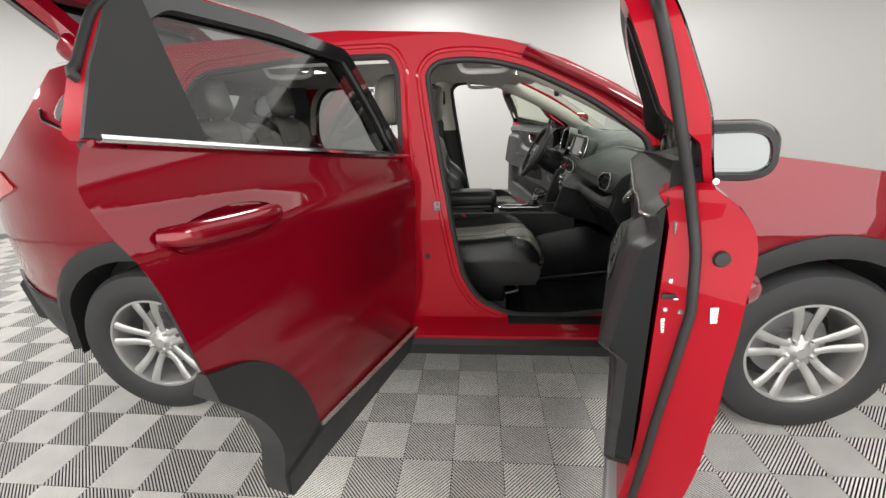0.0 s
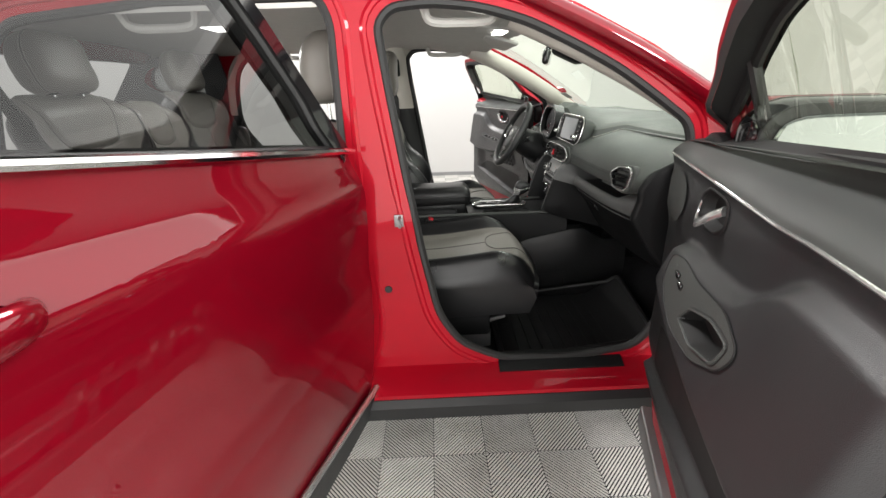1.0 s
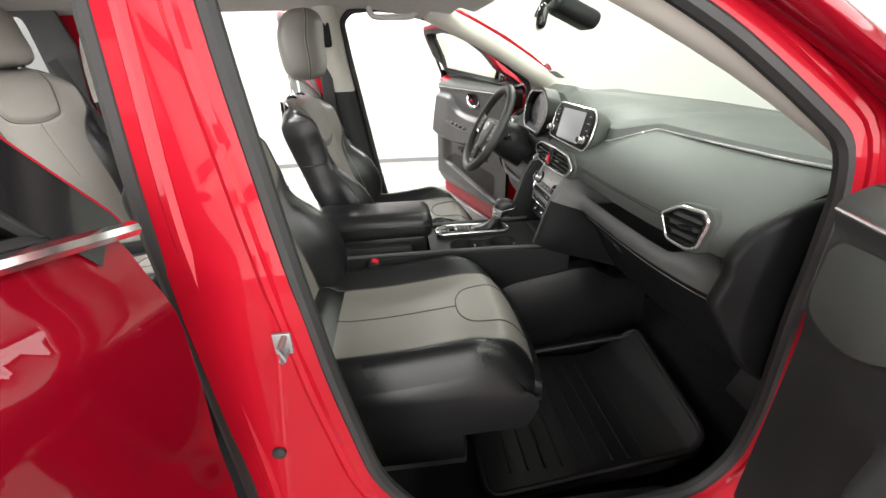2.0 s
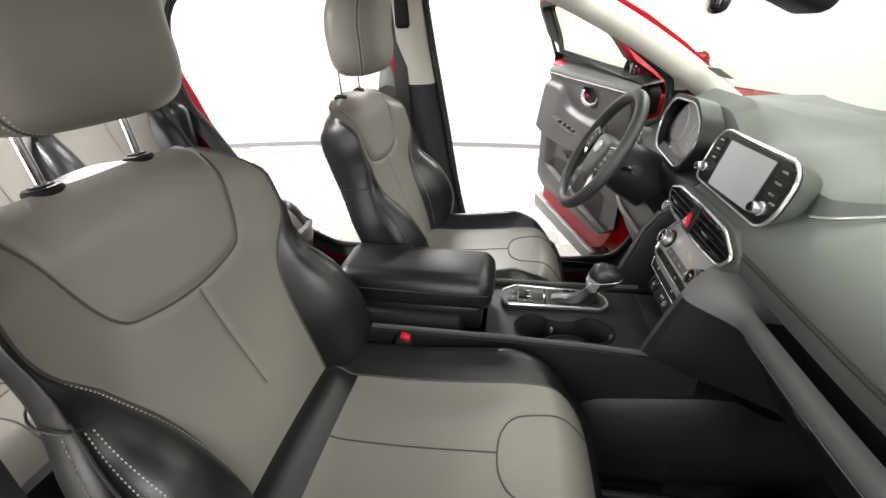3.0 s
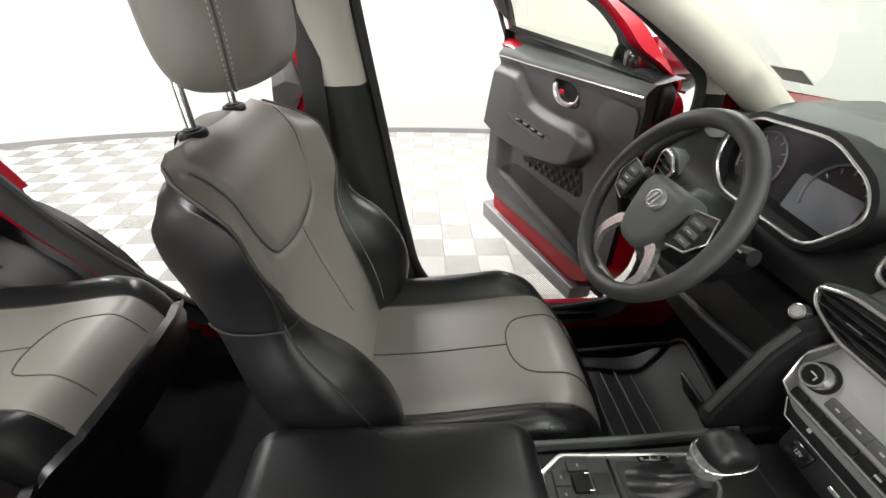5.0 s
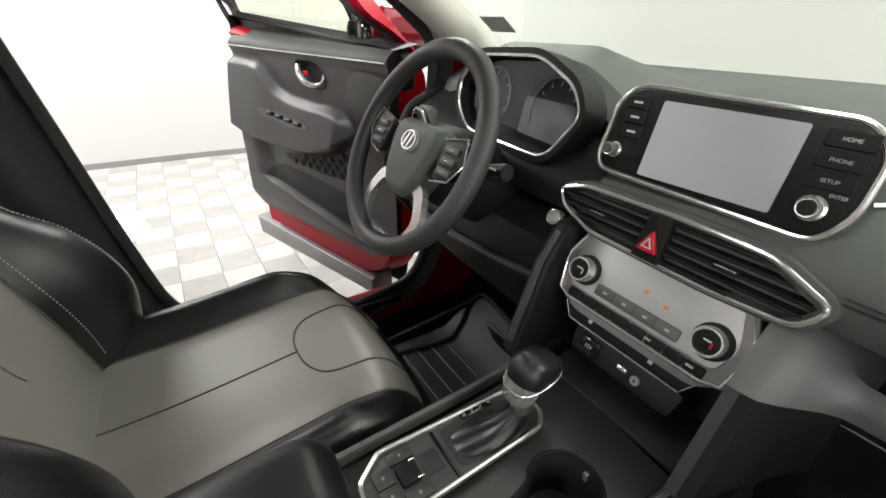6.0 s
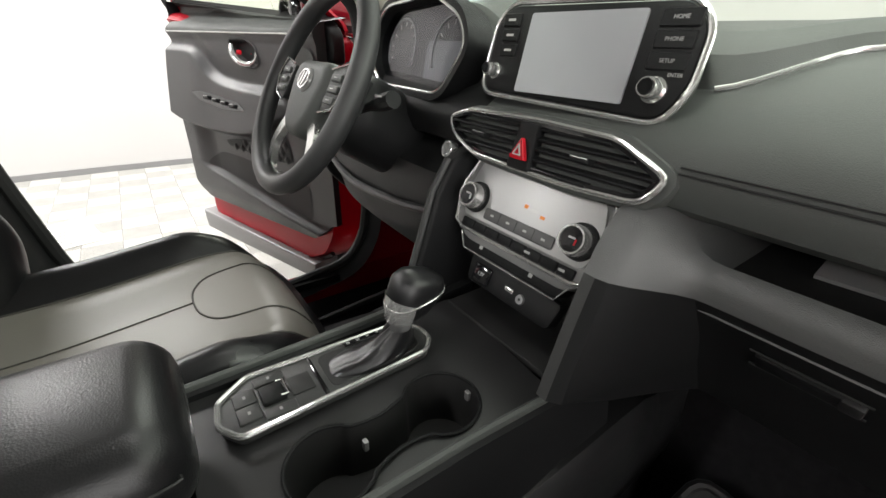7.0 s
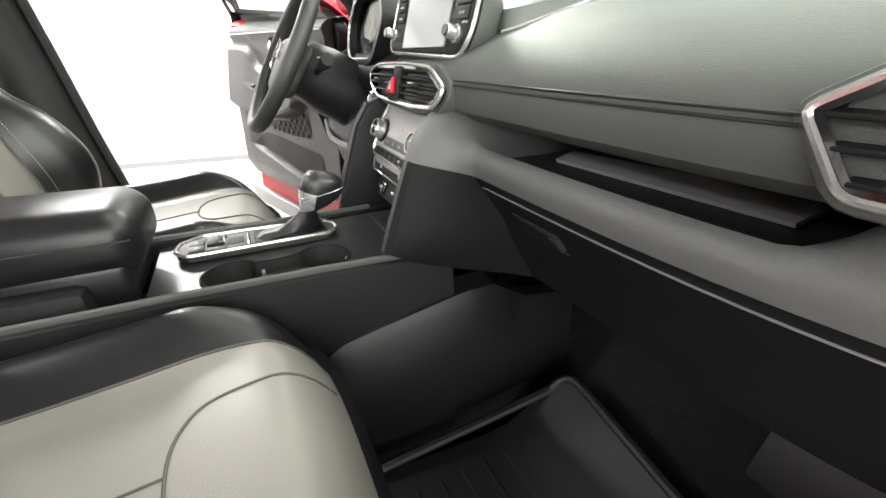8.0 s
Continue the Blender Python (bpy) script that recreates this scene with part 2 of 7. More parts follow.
def sheet(fn, nu, nv, keep=None, thick=0.0):
    """A surface fn(u, v) on a grid from 0 to 1; keep(u, v) drops cells."""
    bm = bmesh.new()
    V = [[bm.verts.new(fn(i / nu, j / nv)) for j in range(nv + 1)] for i in range(nu + 1)]
    for i in range(nu):
        for j in range(nv):
            if keep is None or keep((i + 0.5) / nu, (j + 0.5) / nv):
                bm.faces.new((V[i][j], V[i + 1][j], V[i + 1][j + 1], V[i][j + 1]))
    bmesh.ops.delete(bm, geom=[v for v in bm.verts if not v.link_faces], context="VERTS")
    if thick:
        bmesh.ops.solidify(bm, geom=list(bm.faces), thickness=thick)
    return fix(bm)


def panel(outline, holes, lift, step=0.06, thick=0.0):
    """A flat outline in (a, z) with holes, cut into cells and lifted to lift(a, z)."""
    bm = bmesh.new()
    loops = []
    for ring in (outline, *holes):
        vs = [bm.verts.new((a, 0, z)) for a, z in ring]
        loops += [bm.edges.new((vs[i], vs[(i + 1) % len(vs)])) for i in range(len(vs))]
    bmesh.ops.triangle_fill(bm, edges=loops, use_beauty=True, use_dissolve=False)
    xs, zs = [p[0] for p in outline], [p[1] for p in outline]
    for lo, hi, no in ((min(xs), max(xs), (1, 0, 0)), (min(zs), max(zs), (0, 0, 1))):
        k = lo + step
        while k < hi - 1e-4:
            bmesh.ops.bisect_plane(bm, geom=list(bm.verts) + list(bm.edges) + list(bm.faces), plane_co=Vector(no) * k, plane_no=no, dist=1e-6)
            k += step
    for v in bm.verts:
        v.co = Vector(lift(v.co.x, v.co.z))
    bmesh.ops.remove_doubles(bm, verts=bm.verts, dist=1e-5)
    fix(bm)
    if thick:
        bmesh.ops.solidify(bm, geom=list(bm.faces), thickness=thick)
    return bm


def lathe(profile, n=32, m=None):
    """A profile of (radius, height) turned round z."""
    bm = bmesh.new()
    rings = [[bm.verts.new((r * math.cos(2 * math.pi * j / n), r * math.sin(2 * math.pi * j / n), z)) for j in range(n)] if r > 1e-6 else [bm.verts.new((0, 0, z))] for r, z in profile]
    for A, B in zip(rings, rings[1:]):
        for j in range(n):
            a, b = A[j % len(A)], A[(j + 1) % len(A)]
            c, d = B[(j + 1) % len(B)], B[j % len(B)]
            vs = list(dict.fromkeys((a, b, c, d)))
            if len(vs) > 2:
                bm.faces.new(vs)
    fix(bm)
    if m is not None:
        bm.transform(m)
    return bm


def ease(x, a, b):
    t = min(1, max(0, (x - a) / (b - a)))
    return t * t * (3 - 2 * t)


def axes(o, x, z):
    """A pose from an origin, an x axis and a rough z axis."""
    x = Vector(x).normalized()
    z = Vector(z)
    y = z.cross(x).normalized()
    z = x.cross(y)
    m = Matrix((x, y, z)).transposed().to_4x4()
    m.translation = o
    return m


MIR = Matrix.Diagonal((1, -1, 1, 1))


# ---- the booth ----
RX, RY, ROOM_H = 5.6, 4.45, 3.2


def room_ring(grow, z, n=96):
    out = []
    for i in range(n):
        a = 2 * math.pi * i / n
        c, s = math.cos(a), math.sin(a)
        out.append((-0.6 + (RX + grow) * math.copysign(abs(c) ** 0.8, c), (RY + grow) * math.copysign(abs(s) ** 0.8, s), z))
    return out


wall = part("wall_round", loft([room_ring(0, 0), room_ring(0, ROOM_H), room_ring(0.12, ROOM_H), room_ring(0.12, 0), room_ring(0, 0)], True, False), WALLP)
tagged(wall, "plain white curved wall of a photo booth", "wall", kind="structure")
bmc = bmesh.new()
bmc.faces.new([bmc.verts.new(p) for p in room_ring(0.12, ROOM_H)])
bmesh.ops.solidify(bmc, geom=list(bmc.faces), thickness=-0.1)
tagged(part("ceiling", bmc, CEILP), "plain white ceiling over the booth", "ceiling", kind="structure")
tagged(part("baseboard", loft([room_ring(-0.003, 0), room_ring(-0.003, 0.05), room_ring(-0.018, 0.05), room_ring(-0.018, 0), room_ring(-0.003, 0)], True, False), BASEB), "thin dark grey strip along the wall foot", "baseboard", kind="structure")
bmf = bmesh.new()
bmf.faces.new([bmf.verts.new(p) for p in room_ring(0.12, -0.012)])
bmesh.ops.solidify(bmf, geom=list(bmf.faces), thickness=0.05)
floor = tagged(part("floor", bmf, UNDER), "grey ribbed plastic garage tiles laid in a checker pattern", "floor", kind="structure")


def ceiling_lamp(x, y):
    top = tagged(group_node("ceiling_lamp"), "round white ceiling lamp panel, lit", "ceiling lamp", "ceiling lamps")
    top.matrix_basis = pose(x, y, ROOM_H - 0.002)
    part("housing", lathe([(0, 0), (0.44, 0), (0.44, -0.26), (0.415, -0.26), (0.415, -0.22), (0, -0.22)], 40), CEILP, top)
    return top


for lx, ly in LAMPS:
    ceiling_lamp(lx, ly)

# frame for the added ceiling fill, which stays out of view
panel_box = tagged(group_node("ceiling_fill_frame"), "white frame of an added, unseen ceiling fill light", "light panel")
panel_box.matrix_basis = pose(2.7, -0.6, 0)
for fx, fy, sx, sy in ((-1.74, 0, 0.06, 3.92), (1.74, 0, 0.06, 3.92), (0, -1.93, 3.42, 0.06), (0, 1.93, 3.42, 0.06)):
    part("frame_bar", box(sx, sy, 0.15, (fx, fy, 3.125), 0.005), CEILP, panel_box)

# bars round the added side fill, an unseen opening
fill_frame = tagged(group_node("side_fill_frame"), "dark bars round an added, unseen side fill light", "entrance", kind="structure")
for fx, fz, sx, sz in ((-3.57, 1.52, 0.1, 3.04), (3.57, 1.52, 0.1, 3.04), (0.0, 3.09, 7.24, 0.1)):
    part("frame_bar", box(sx, 0.12, sz, (fx, 0, fz), 0.01), BASEB, fill_frame, "", pose(0.4, -3.55, 0, 0, 0, 10))

# ---- printed sheet on the floor ----
notice = tagged(group_node("paper_sheet"), "white printed paper sheet lying on the floor", "paper")
notice.matrix_basis = pose(-0.30, 2.9, 0.004, 0, 0, 14)
part("sheet", box(0.36, 0.48, 0.002, (0, 0, 0)), PAPER, notice)
for k in range(7):
    part("print_bar", box(0.27 if k % 3 else 0.16, 0.018, 0.001, (0.0 if k % 3 else 0.03, -0.18 + 0.055 * k, 0.0018)), PRINT, notice)

# ---- the car: shell ----
car = tagged(group_node("suv"), "red metallic SUV with its doors open and grey leather seats", "car")
body = group_node("body", car, "red metallic body shell with dark cladding")


def y_out(x, z):
    y = 0.93
    if z < 0.6:
        y -= 0.06 * ((0.6 - z) / 0.3) ** 1.5
    if z > 1.0:
        y -= 0.02 * (min(z - 1.0, 0.16) / 0.16) ** 2 + 0.44 * max(0, z - 1.16)
    if 0.7 < z < 1.0:
        y += 0.012 * math.sin((z - 0.7) / 0.3 * math.pi)
    if x > 1.45:
        y -= 0.30 * ((x - 1.45) / 0.8) ** 2.2
    if x < -1.55:
        y -= 0.24 * ((-1.55 - x) / 0.65) ** 2.0
    return y


def y_ap(z):
    return 0.80 - 0.075 * max(0, (z - 0.98) / 0.62) ** 1.25


def lerp_tab(tab, x):
    if x <= tab[0][0]:
        return tab[0][1]
    for (a, p), (b, q) in zip(tab, tab[1:]):
        if x <= b:
            t = (x - a) / (b - a)
            return p + (q - p) * t
    return tab[-1][1]


HUB_F, HUB_R, HUB_Z = 1.41, -1.345, 0.36


def arc(cx, cz, r, a0, a1, n=12):
    return [(cx + r * math.cos(radians(a0 + (a1 - a0) * i / n)), cz + r * math.sin(radians(a0 + (a1 - a0) * i / n))) for i in range(n + 1)]


HOLE_F = smooth_poly([(-0.078, 1.47), (-0.036, 1.513), (0.065, 1.522), (0.195, 1.508), (0.323, 1.472), (0.46, 1.408), (0.57, 1.35), (0.68, 1.275), (0.775, 1.205), (0.79, 1.13), (0.775, 0.95), (0.788, 0.7), (0.772, 0.57), (0.71, 0.48), (0.5, 0.448), (0.26, 0.455), (0.12, 0.525), (0.05, 0.64), (0.01, 0.85), (-0.028, 1.1), (-0.06, 1.32)], 0.05, 3)
HOLE_R = smooth_poly([(-0.21, 1.545), (-0.18, 1.48), (-0.178, 1.17), (-0.15, 0.62), (-0.18, 0.5), (-0.26, 0.46), (-0.55, 0.46), (-0.68, 0.52), (-0.84, 0.685), (-0.955, 0.825), (-1.05, 0.985), (-1.115, 1.08), (-1.135, 1.17), (-1.115, 1.32), (-1.08, 1.43), (-1.0, 1.51), (-0.6, 1.545)], 0.05, 3)
SIDE = [(0.97, 0.37), (-0.66, 0.37), (-0.78, 0.45), (-0.92, 0.64), (-1.04, 0.78), (-1.13, 0.9), (-1.22, 1.1), (-1.23, 1.2), (-1.24, 1.61), (-1.0, 1.625), (-0.4, 1.638), (0.06, 1.61), (0.25, 1.573), (0.45, 1.5), (0.65, 1.4), (0.79, 1.313), (0.97, 1.18)]
FENDER = [(0.9, 0.37), (0.9, 1.175), (1.05, 1.158), (1.3, 1.12), (1.6, 1.068), (1.9, 1.0), (2.2, 0.9), (2.25, 0.6), (2.2, 0.42), (1.9, 0.4)] + arc(HUB_F, HUB_Z, 0.44, 8, 172, 16)
QUARTER = [(-1.12, 0.9)] + arc(HUB_R, HUB_Z, 0.44, 60, 172, 12) + [(-1.85, 0.42), (-2.15, 0.45), (-2.24, 0.7), (-2.2, 0.95), (-2.1, 1.08), (-1.92, 1.22), (-1.76, 1.4), (-1.66, 1.55), (-1.4, 1.605), (-1.18, 1.612), (-1.19, 1.3), (-1.2, 1.16), (-1.17, 1.02)]
QWIN = smooth_poly([(-1.25, 1.255), (-1.45, 1.285), (-1.63, 1.36), (-1.58, 1.46), (-1.4, 1.51), (-1.25, 1.525)], 0.05, 3)

for s in (1, -1):
    side = MIR if s < 0 else None
    part("side_frame", panel(SIDE, [HOLE_F, HOLE_R], lambda a, z: (a, y_ap(z), z), 0.07, 0.0), RED_IN, body, "red painted door aperture frame", side)
    part("front_fender", panel(FENDER, [], lambda a, z: (a, y_out(a, z), z), 0.07, 0.0), RED, body, "red front fender", side)
    part("rear_quarter", panel(QUARTER, [QWIN], lambda a, z: (a, y_out(a, z), z), 0.07, 0.0), RED, body, "red rear quarter panel", side)
    part("quarter_glass", panel(inset_poly(QWIN, -0.01), [], lambda a, z: (a, y_out(a, z) - 0.012, z), 0.1), PRIV, body, "dark tinted quarter window", side)
    part("chrome_strip", tube([(a, y_out(a, z) + 0.004, z) for a, z in [(-1.2, 1.235), (-1.3, 1.25), (-1.47, 1.275), (-1.66, 1.35), (-1.68, 1.39)]], 0.009, 8), CHROME, body, "chrome window line", side)
    # jambs between the sunk frame and the outer panels
    part("hinge_jamb", sheet(lambda u, v: (0.955 - 0.05 * (1 - u), y_ap(0.37 + 0.82 * v) + u * (y_out(0.92, 0.37 + 0.82 * v) - y_ap(0.37 + 0.82 * v)) - 0.002, 0.37 + 0.82 * v), 4, 16), RED_IN, body, "red hinge pillar face", side)
    jam = [(0.86, -1.1), (1.02, -1.165), (1.16, -1.195), (1.6, -1.178)]
    part("rear_jamb", sheet(lambda u, v: (lerp_tab(jam, 0.86 + 0.74 * v), y_ap(0.86 + 0.74 * v) + u * (y_out(-1.15, 0.86 + 0.74 * v) - y_ap(0.86 + 0.74 * v)) + 0.001, 0.86 + 0.74 * v), 3, 16), RED_IN, body, "", side)
    # roof drip ledge and sill step
    part("sill", loft([[(x, y, z) for y, z in ((0.796, 0.452), (0.83, 0.44), (0.875, 0.428), (0.9, 0.412), (0.9, 0.38), (0.78, 0.38))] for x in (0.96, 0.6, 0.2, -0.2, -0.66)]), RED_IN, body, "red painted sill", side)
    part("scuff_plate", loft([[(x, y, z) for y, z in ((0.76, 0.462), (0.80, 0.459), (0.838, 0.444), (0.838, 0.436), (0.80, 0.44), (0.76, 0.44))] for x in (0.66, 0.5, 0.3, 0.25)]), PLASTIC, body, "black plastic scuff plate", side)
    part("rocker", loft([[(x, y, z) for y, z in ((0.80, 0.402), (0.903, 0.398), (0.92, 0.378), (0.915, 0.33), (0.87, 0.3), (0.7, 0.28))] for x in (0.98, 0.5, 0.0, -0.4, -0.86)]), CLAD, body, "dark grey rocker cladding", side)
    # seals and inner returns of the openings
    for hole in (HOLE_F, HOLE_R):
        part("flange", tube([(a, y_ap(z) - 0.009, z) for a, z in inset_poly(hole, -0.03)], 0.014, 10, True), RED_IN, body, "red pressed flange round a door opening", side)
        rim = [(a, y_ap(z) - 0.008, z) for a, z in inset_poly(hole, 0.006)]
        part("door_seal", tube(rim, 0.013, 8, True), RUBBER, body, "black rubber door seal", side)
        inn = [(a, y_ap(z) - 0.045, z) for a, z in inset_poly(hole, -0.035)]
        out = [(a, y_ap(z), z) for a, z in hole]
        bm = bmesh.new()
        A, B = [bm.verts.new(p) for p in out], [bm.verts.new(p) for p in inn]
        for i in range(len(A)):
            bm.faces.new((A[i], A[(i + 1) % len(A)], B[(i + 1) % len(A)], B[i]))
        fix(bm)
        hi = bm.copy()
        for q, k in ((bm, 1), (hi, -1)):
            bmesh.ops.delete(q, geom=[f for f in q.faces if (f.calc_center_median().z - 1.17) * k > 0], context="FACES")
        part("aperture_trim", bm, SIGHT, body, "black inner trim of a door opening", side)
        part("aperture_upper_trim", hi, PILLAR, body, "beige inner trim of a door opening", side)
    # wheel arches
    for cx, a0, a1 in ((HUB_F, -6, 176), (HUB_R, 4, 186)):
        rings = []
        for a, b in zip(arc(cx, HUB_Z, 0.42, a0, a1, 20), arc(cx, HUB_Z, 0.505, a0, a1, 20)):
            yo = y_out(a[0], max(a[1], 0.45)) + 0.018
            rings.append([(a[0], yo - 0.12, a[1]), (a[0], yo, a[1]), (0.5 * (a[0] + b[0]), yo + 0.006, 0.5 * (a[1] + b[1])), (b[0], y_out(b[0], max(b[1], 0.45)) + 0.012, b[1]), (b[0], y_out(b[0], max(b[1], 0.45)) - 0.02, b[1])])
        part("arch_cladding", loft(rings, True, True), CLAD, body, "dark grey wheel arch cladding", side)
        part("wheel_well", loft([[(p[0], y, p[1]) for p in arc(cx, HUB_Z, 0.43, -10, 190, 16)] for y in (0.90, 0.52)], False, False), CLAD, body, "black wheel well liner", side)
    # mirror-free A pillar outer and lower bumper corners
    part("bumper_corner", panel([(1.86, 0.25), (2.24, 0.28), (2.24, 0.6), (1.9, 0.42)], [], lambda a, z: (a, y_out(a, z) + 0.012, z), 0.08, 0.01), CLAD, body, "", side)
    part("rear_bumper_corner", panel([(-1.76, 0.3), (-2.18, 0.36), (-2.28, 0.62), (-1.78, 0.55)], [], lambda a, z: (a, y_out(a, z) + 0.014, z), 0.08, 0.01), CLAD, body, "dark grey lower rear bumper", side)
    part("tail_lamp", panel(smooth_poly([(-1.82, 1.08), (-2.16, 0.98), (-2.12, 1.05), (-1.95, 1.16)], 0.03, 3), [], lambda a, z: (a, y_out(a, z) + 0.008, z), 0.06, 0.01), TAIL, body, "red tail lamp", side)
    part("striker", join(tube([(-0.042, y_ap(0.956) - 0.004, 0.972), (-0.042, y_ap(0.956) + 0.03, 0.97), (-0.042, y_ap(0.956) + 0.03, 0.95), (-0.042, y_ap(0.956) - 0.004, 0.948)], 0.005, 8), box(0.026, 0.006, 0.036, (-0.046, y_ap(0.956) + 0.003, 0.96), 0.002)), ALLOY_DK, body, "steel door striker", side)
    part("plug", lathe([(0, 0.006), (0.011, 0.004), (0.012, 0)], 14, axes((-0.094, y_ap(0.74) + 0.001, 0.74), (1, 0, 0), (0, 1, 0))), RUBBER, body, "black rubber plug", side)
    for hz in (0.62, 0.9):
        part("door_hinge", box(0.06, 0.06, 0.05, (0.845, 0.86, hz), 0.008), RED_IN, body, "red painted door hinge", side)

# roof, bonnet, screens
ROOFX = [(-1.65, 1.57), (-1.4, 1.6), (-1.0, 1.625), (-0.4, 1.638), (0.06, 1.61), (0.3, 1.557)]


def roof_pt(u, v):
    x = -1.65 + 1.95 * u
    w = y_out(x, lerp_tab(ROOFX, x)) + 0.002
    y = w * (2 * v - 1)
    front = 0.10 * (1 - (2 * v - 1) ** 2) * ease(u, 0.8, 1.0)
    return (x + front, y, lerp_tab(ROOFX, x) + 0.065 * (1 - abs(2 * v - 1) ** 2.2) - 0.02 * ease(u, 0.8, 1) * (1 - (2 * v - 1) ** 2))


part("roof", sheet(roof_pt, 28, 24), RED, body, "red roof panel")


def screen_pt(u, v, drop=0.0, shrink=1.0):
    """u from the roof down to the cowl, v across."""
    y = (2 * v - 1)
    x0, z0 = 0.3 + 0.10 * (1 - y * y), 1.557 + 0.045 * (1 - abs(y) ** 2.2)
    x1, z1 = 1.02 + 0.18 * (1 - y * y), 1.145 - 0.01 * (1 - y * y)
    w = 0.735 + 0.085 * u
    bulge = 0.03 * math.sin(math.pi * u)
    return (x0 + (x1 - x0) * u, y * w * shrink, z0 + (z1 - z0) * u + bulge - drop)


part("windscreen", sheet(screen_pt, 14, 20), FRONTG, body, "clear windscreen with faint green tint")
for s in (1, -1):
    side = MIR if s < 0 else None
    part("a_pillar", tube([screen_pt(u, 1.0, 0.026) for u in [i / 10 for i in range(0, 12)]], 0.03, 12, flat=0.8), RED, body, "red windscreen pillar", side)
    part("a_pillar_trim", tube([Vector(screen_pt(u, 0.985, 0.05)) + Vector((-0.01, -0.055, -0.012)) for u in [i / 10 for i in range(0, 11)]], 0.05, 12, flat=0.85), PILLAR, body, "beige grey windscreen pillar trim", side)


def hood_pt(u, v):
    x = 1.0 + 1.2 * u
    zt = lerp_tab([(1.0, 1.165), (1.3, 1.122), (1.6, 1.07), (1.9, 1.0), (2.2, 0.9)], x)
    y = 2 * v - 1
    zt -= 0.15 * (1 - abs(y) ** 9)
    return (x + 0.18 * (1 - y * y) * (1 - u) + 0.12 * (1 - y * y) * u, y * (y_out(x, zt) - 0.004), zt + 0.03 * (1 - abs(y) ** 3) - 0.004)


part("bonnet", sheet(hood_pt, 16, 20), RED, body, "red bonnet")
part("front_bumper", loft([[(x + 0.14 * (1 - (y / 0.72) ** 2), y, z) for x, z in ((2.2, 0.93), (2.27, 0.7), (2.25, 0.4), (2.15, 0.25), (2.0, 0.3), (2.0, 0.9))] for y in [-0.66 + 0.132 * i for i in range(11)]]), RED, body, "red front bumper")
gate = axes((-1.56, 0, 1.60), (-0.74, 0, 0.67), (0.67, 0, 0.74))
GATE = smooth_poly([(0.0, -0.62), (0.5, -0.66), (0.95, -0.6), (0.98, 0.6), (0.5, 0.66), (0.0, 0.62)], 0.08, 4)
GWIN = smooth_poly([(0.1, -0.52), (0.42, -0.55), (0.42, 0.55), (0.1, 0.52)], 0.06, 4)
part("tailgate", panel(GATE, [GWIN], lambda a, b: gate @ Vector((a, b, 0.06 - 0.05 * (2 * abs(a - 0.4)) ** 2)), 0.08, 0.05), RED, body, "raised open red tailgate")
part("tailgate_lining", panel(inset_poly(GATE, 0.05), [inset_poly(GWIN, -0.02)], lambda a, b: gate @ Vector((a, b, -0.03)), 0.1, 0.02), TRIMGREY, body, "grey tailgate lining")
part("rear_window", panel(inset_poly(GWIN, -0.01), [], lambda a, b: gate @ Vector((a, b, 0.03)), 0.15), PRIV, body, "dark rear window of the tailgate")
part("roof_spoiler", prism(smooth_poly([(-0.12, -0.64), (0.14, -0.66), (0.14, 0.66), (-0.12, 0.64)], 0.05, 3), 0.12, 0.04, 4, gate, -0.08), RED, body, "red roof spoiler")
part("load_sill", box(0.12, 1.3, 0.12, (-2.1, 0, 0.66), 0.03, 3), CLAD, body, "dark load sill")
part("rear_bumper", loft([[(x - 0.05 * (1 - (y / 0.7) ** 2), y, z) for x, z in ((-2.18, 0.62), (-2.26, 0.55), (-2.22, 0.36), (-2.0, 0.3), (-2.0, 0.6))] for y in [-0.68 + 0.136 * i for i in range(11)]]), CLAD, body, "dark grey rear bumper")

# interior shell
part("headliner", sheet(lambda u, v: (-1.62 + 1.98 * u + 0.1 * (1 - (2 * v - 1) ** 2) * ease(u, 0.8, 1), (2 * v - 1) * 0.73, 1.525 + 0.05 * (1 - abs(2 * v - 1) ** 2.5) - 0.05 * ease(u, 0.82, 1.0) - 0.02 * ease(1 - u, 0.85, 1)), 24, 18, thick=0.012), LINER, body, "grey fabric headliner")
part("floor_pan", panel([(1.1, -0.79), (1.1, 0.79), (-0.66, 0.79), (-0.8, 0.62), (-2.0, 0.62), (-2.0, -0.62), (-0.8, -0.62), (-0.66, -0.79)], [], lambda a, z: (a, z, 0.33 + 0.22 * ease(a, 0.85, 1.1) + 0.25 * ease(-a, 0.62, 0.9)), 0.08, 0.02), CARPET, body, "black carpet floor")
part("firewall", sheet(lambda u, v: (1.08 - 0.02 * u, -0.79 + 1.58 * v, 0.5 + 0.64 * u), 6, 8), CARPET, body, "black firewall lining")
part("tunnel", loft([[(x, y, z) for y, z in ((-0.17, 0.33), (-0.14, 0.47), (-0.1, 0.5), (0.1, 0.5), (0.14, 0.47), (0.17, 0.33))] for x in (1.08, 0.8, 0.2, -0.4)]), CARPET, body, "carpeted centre tunnel")
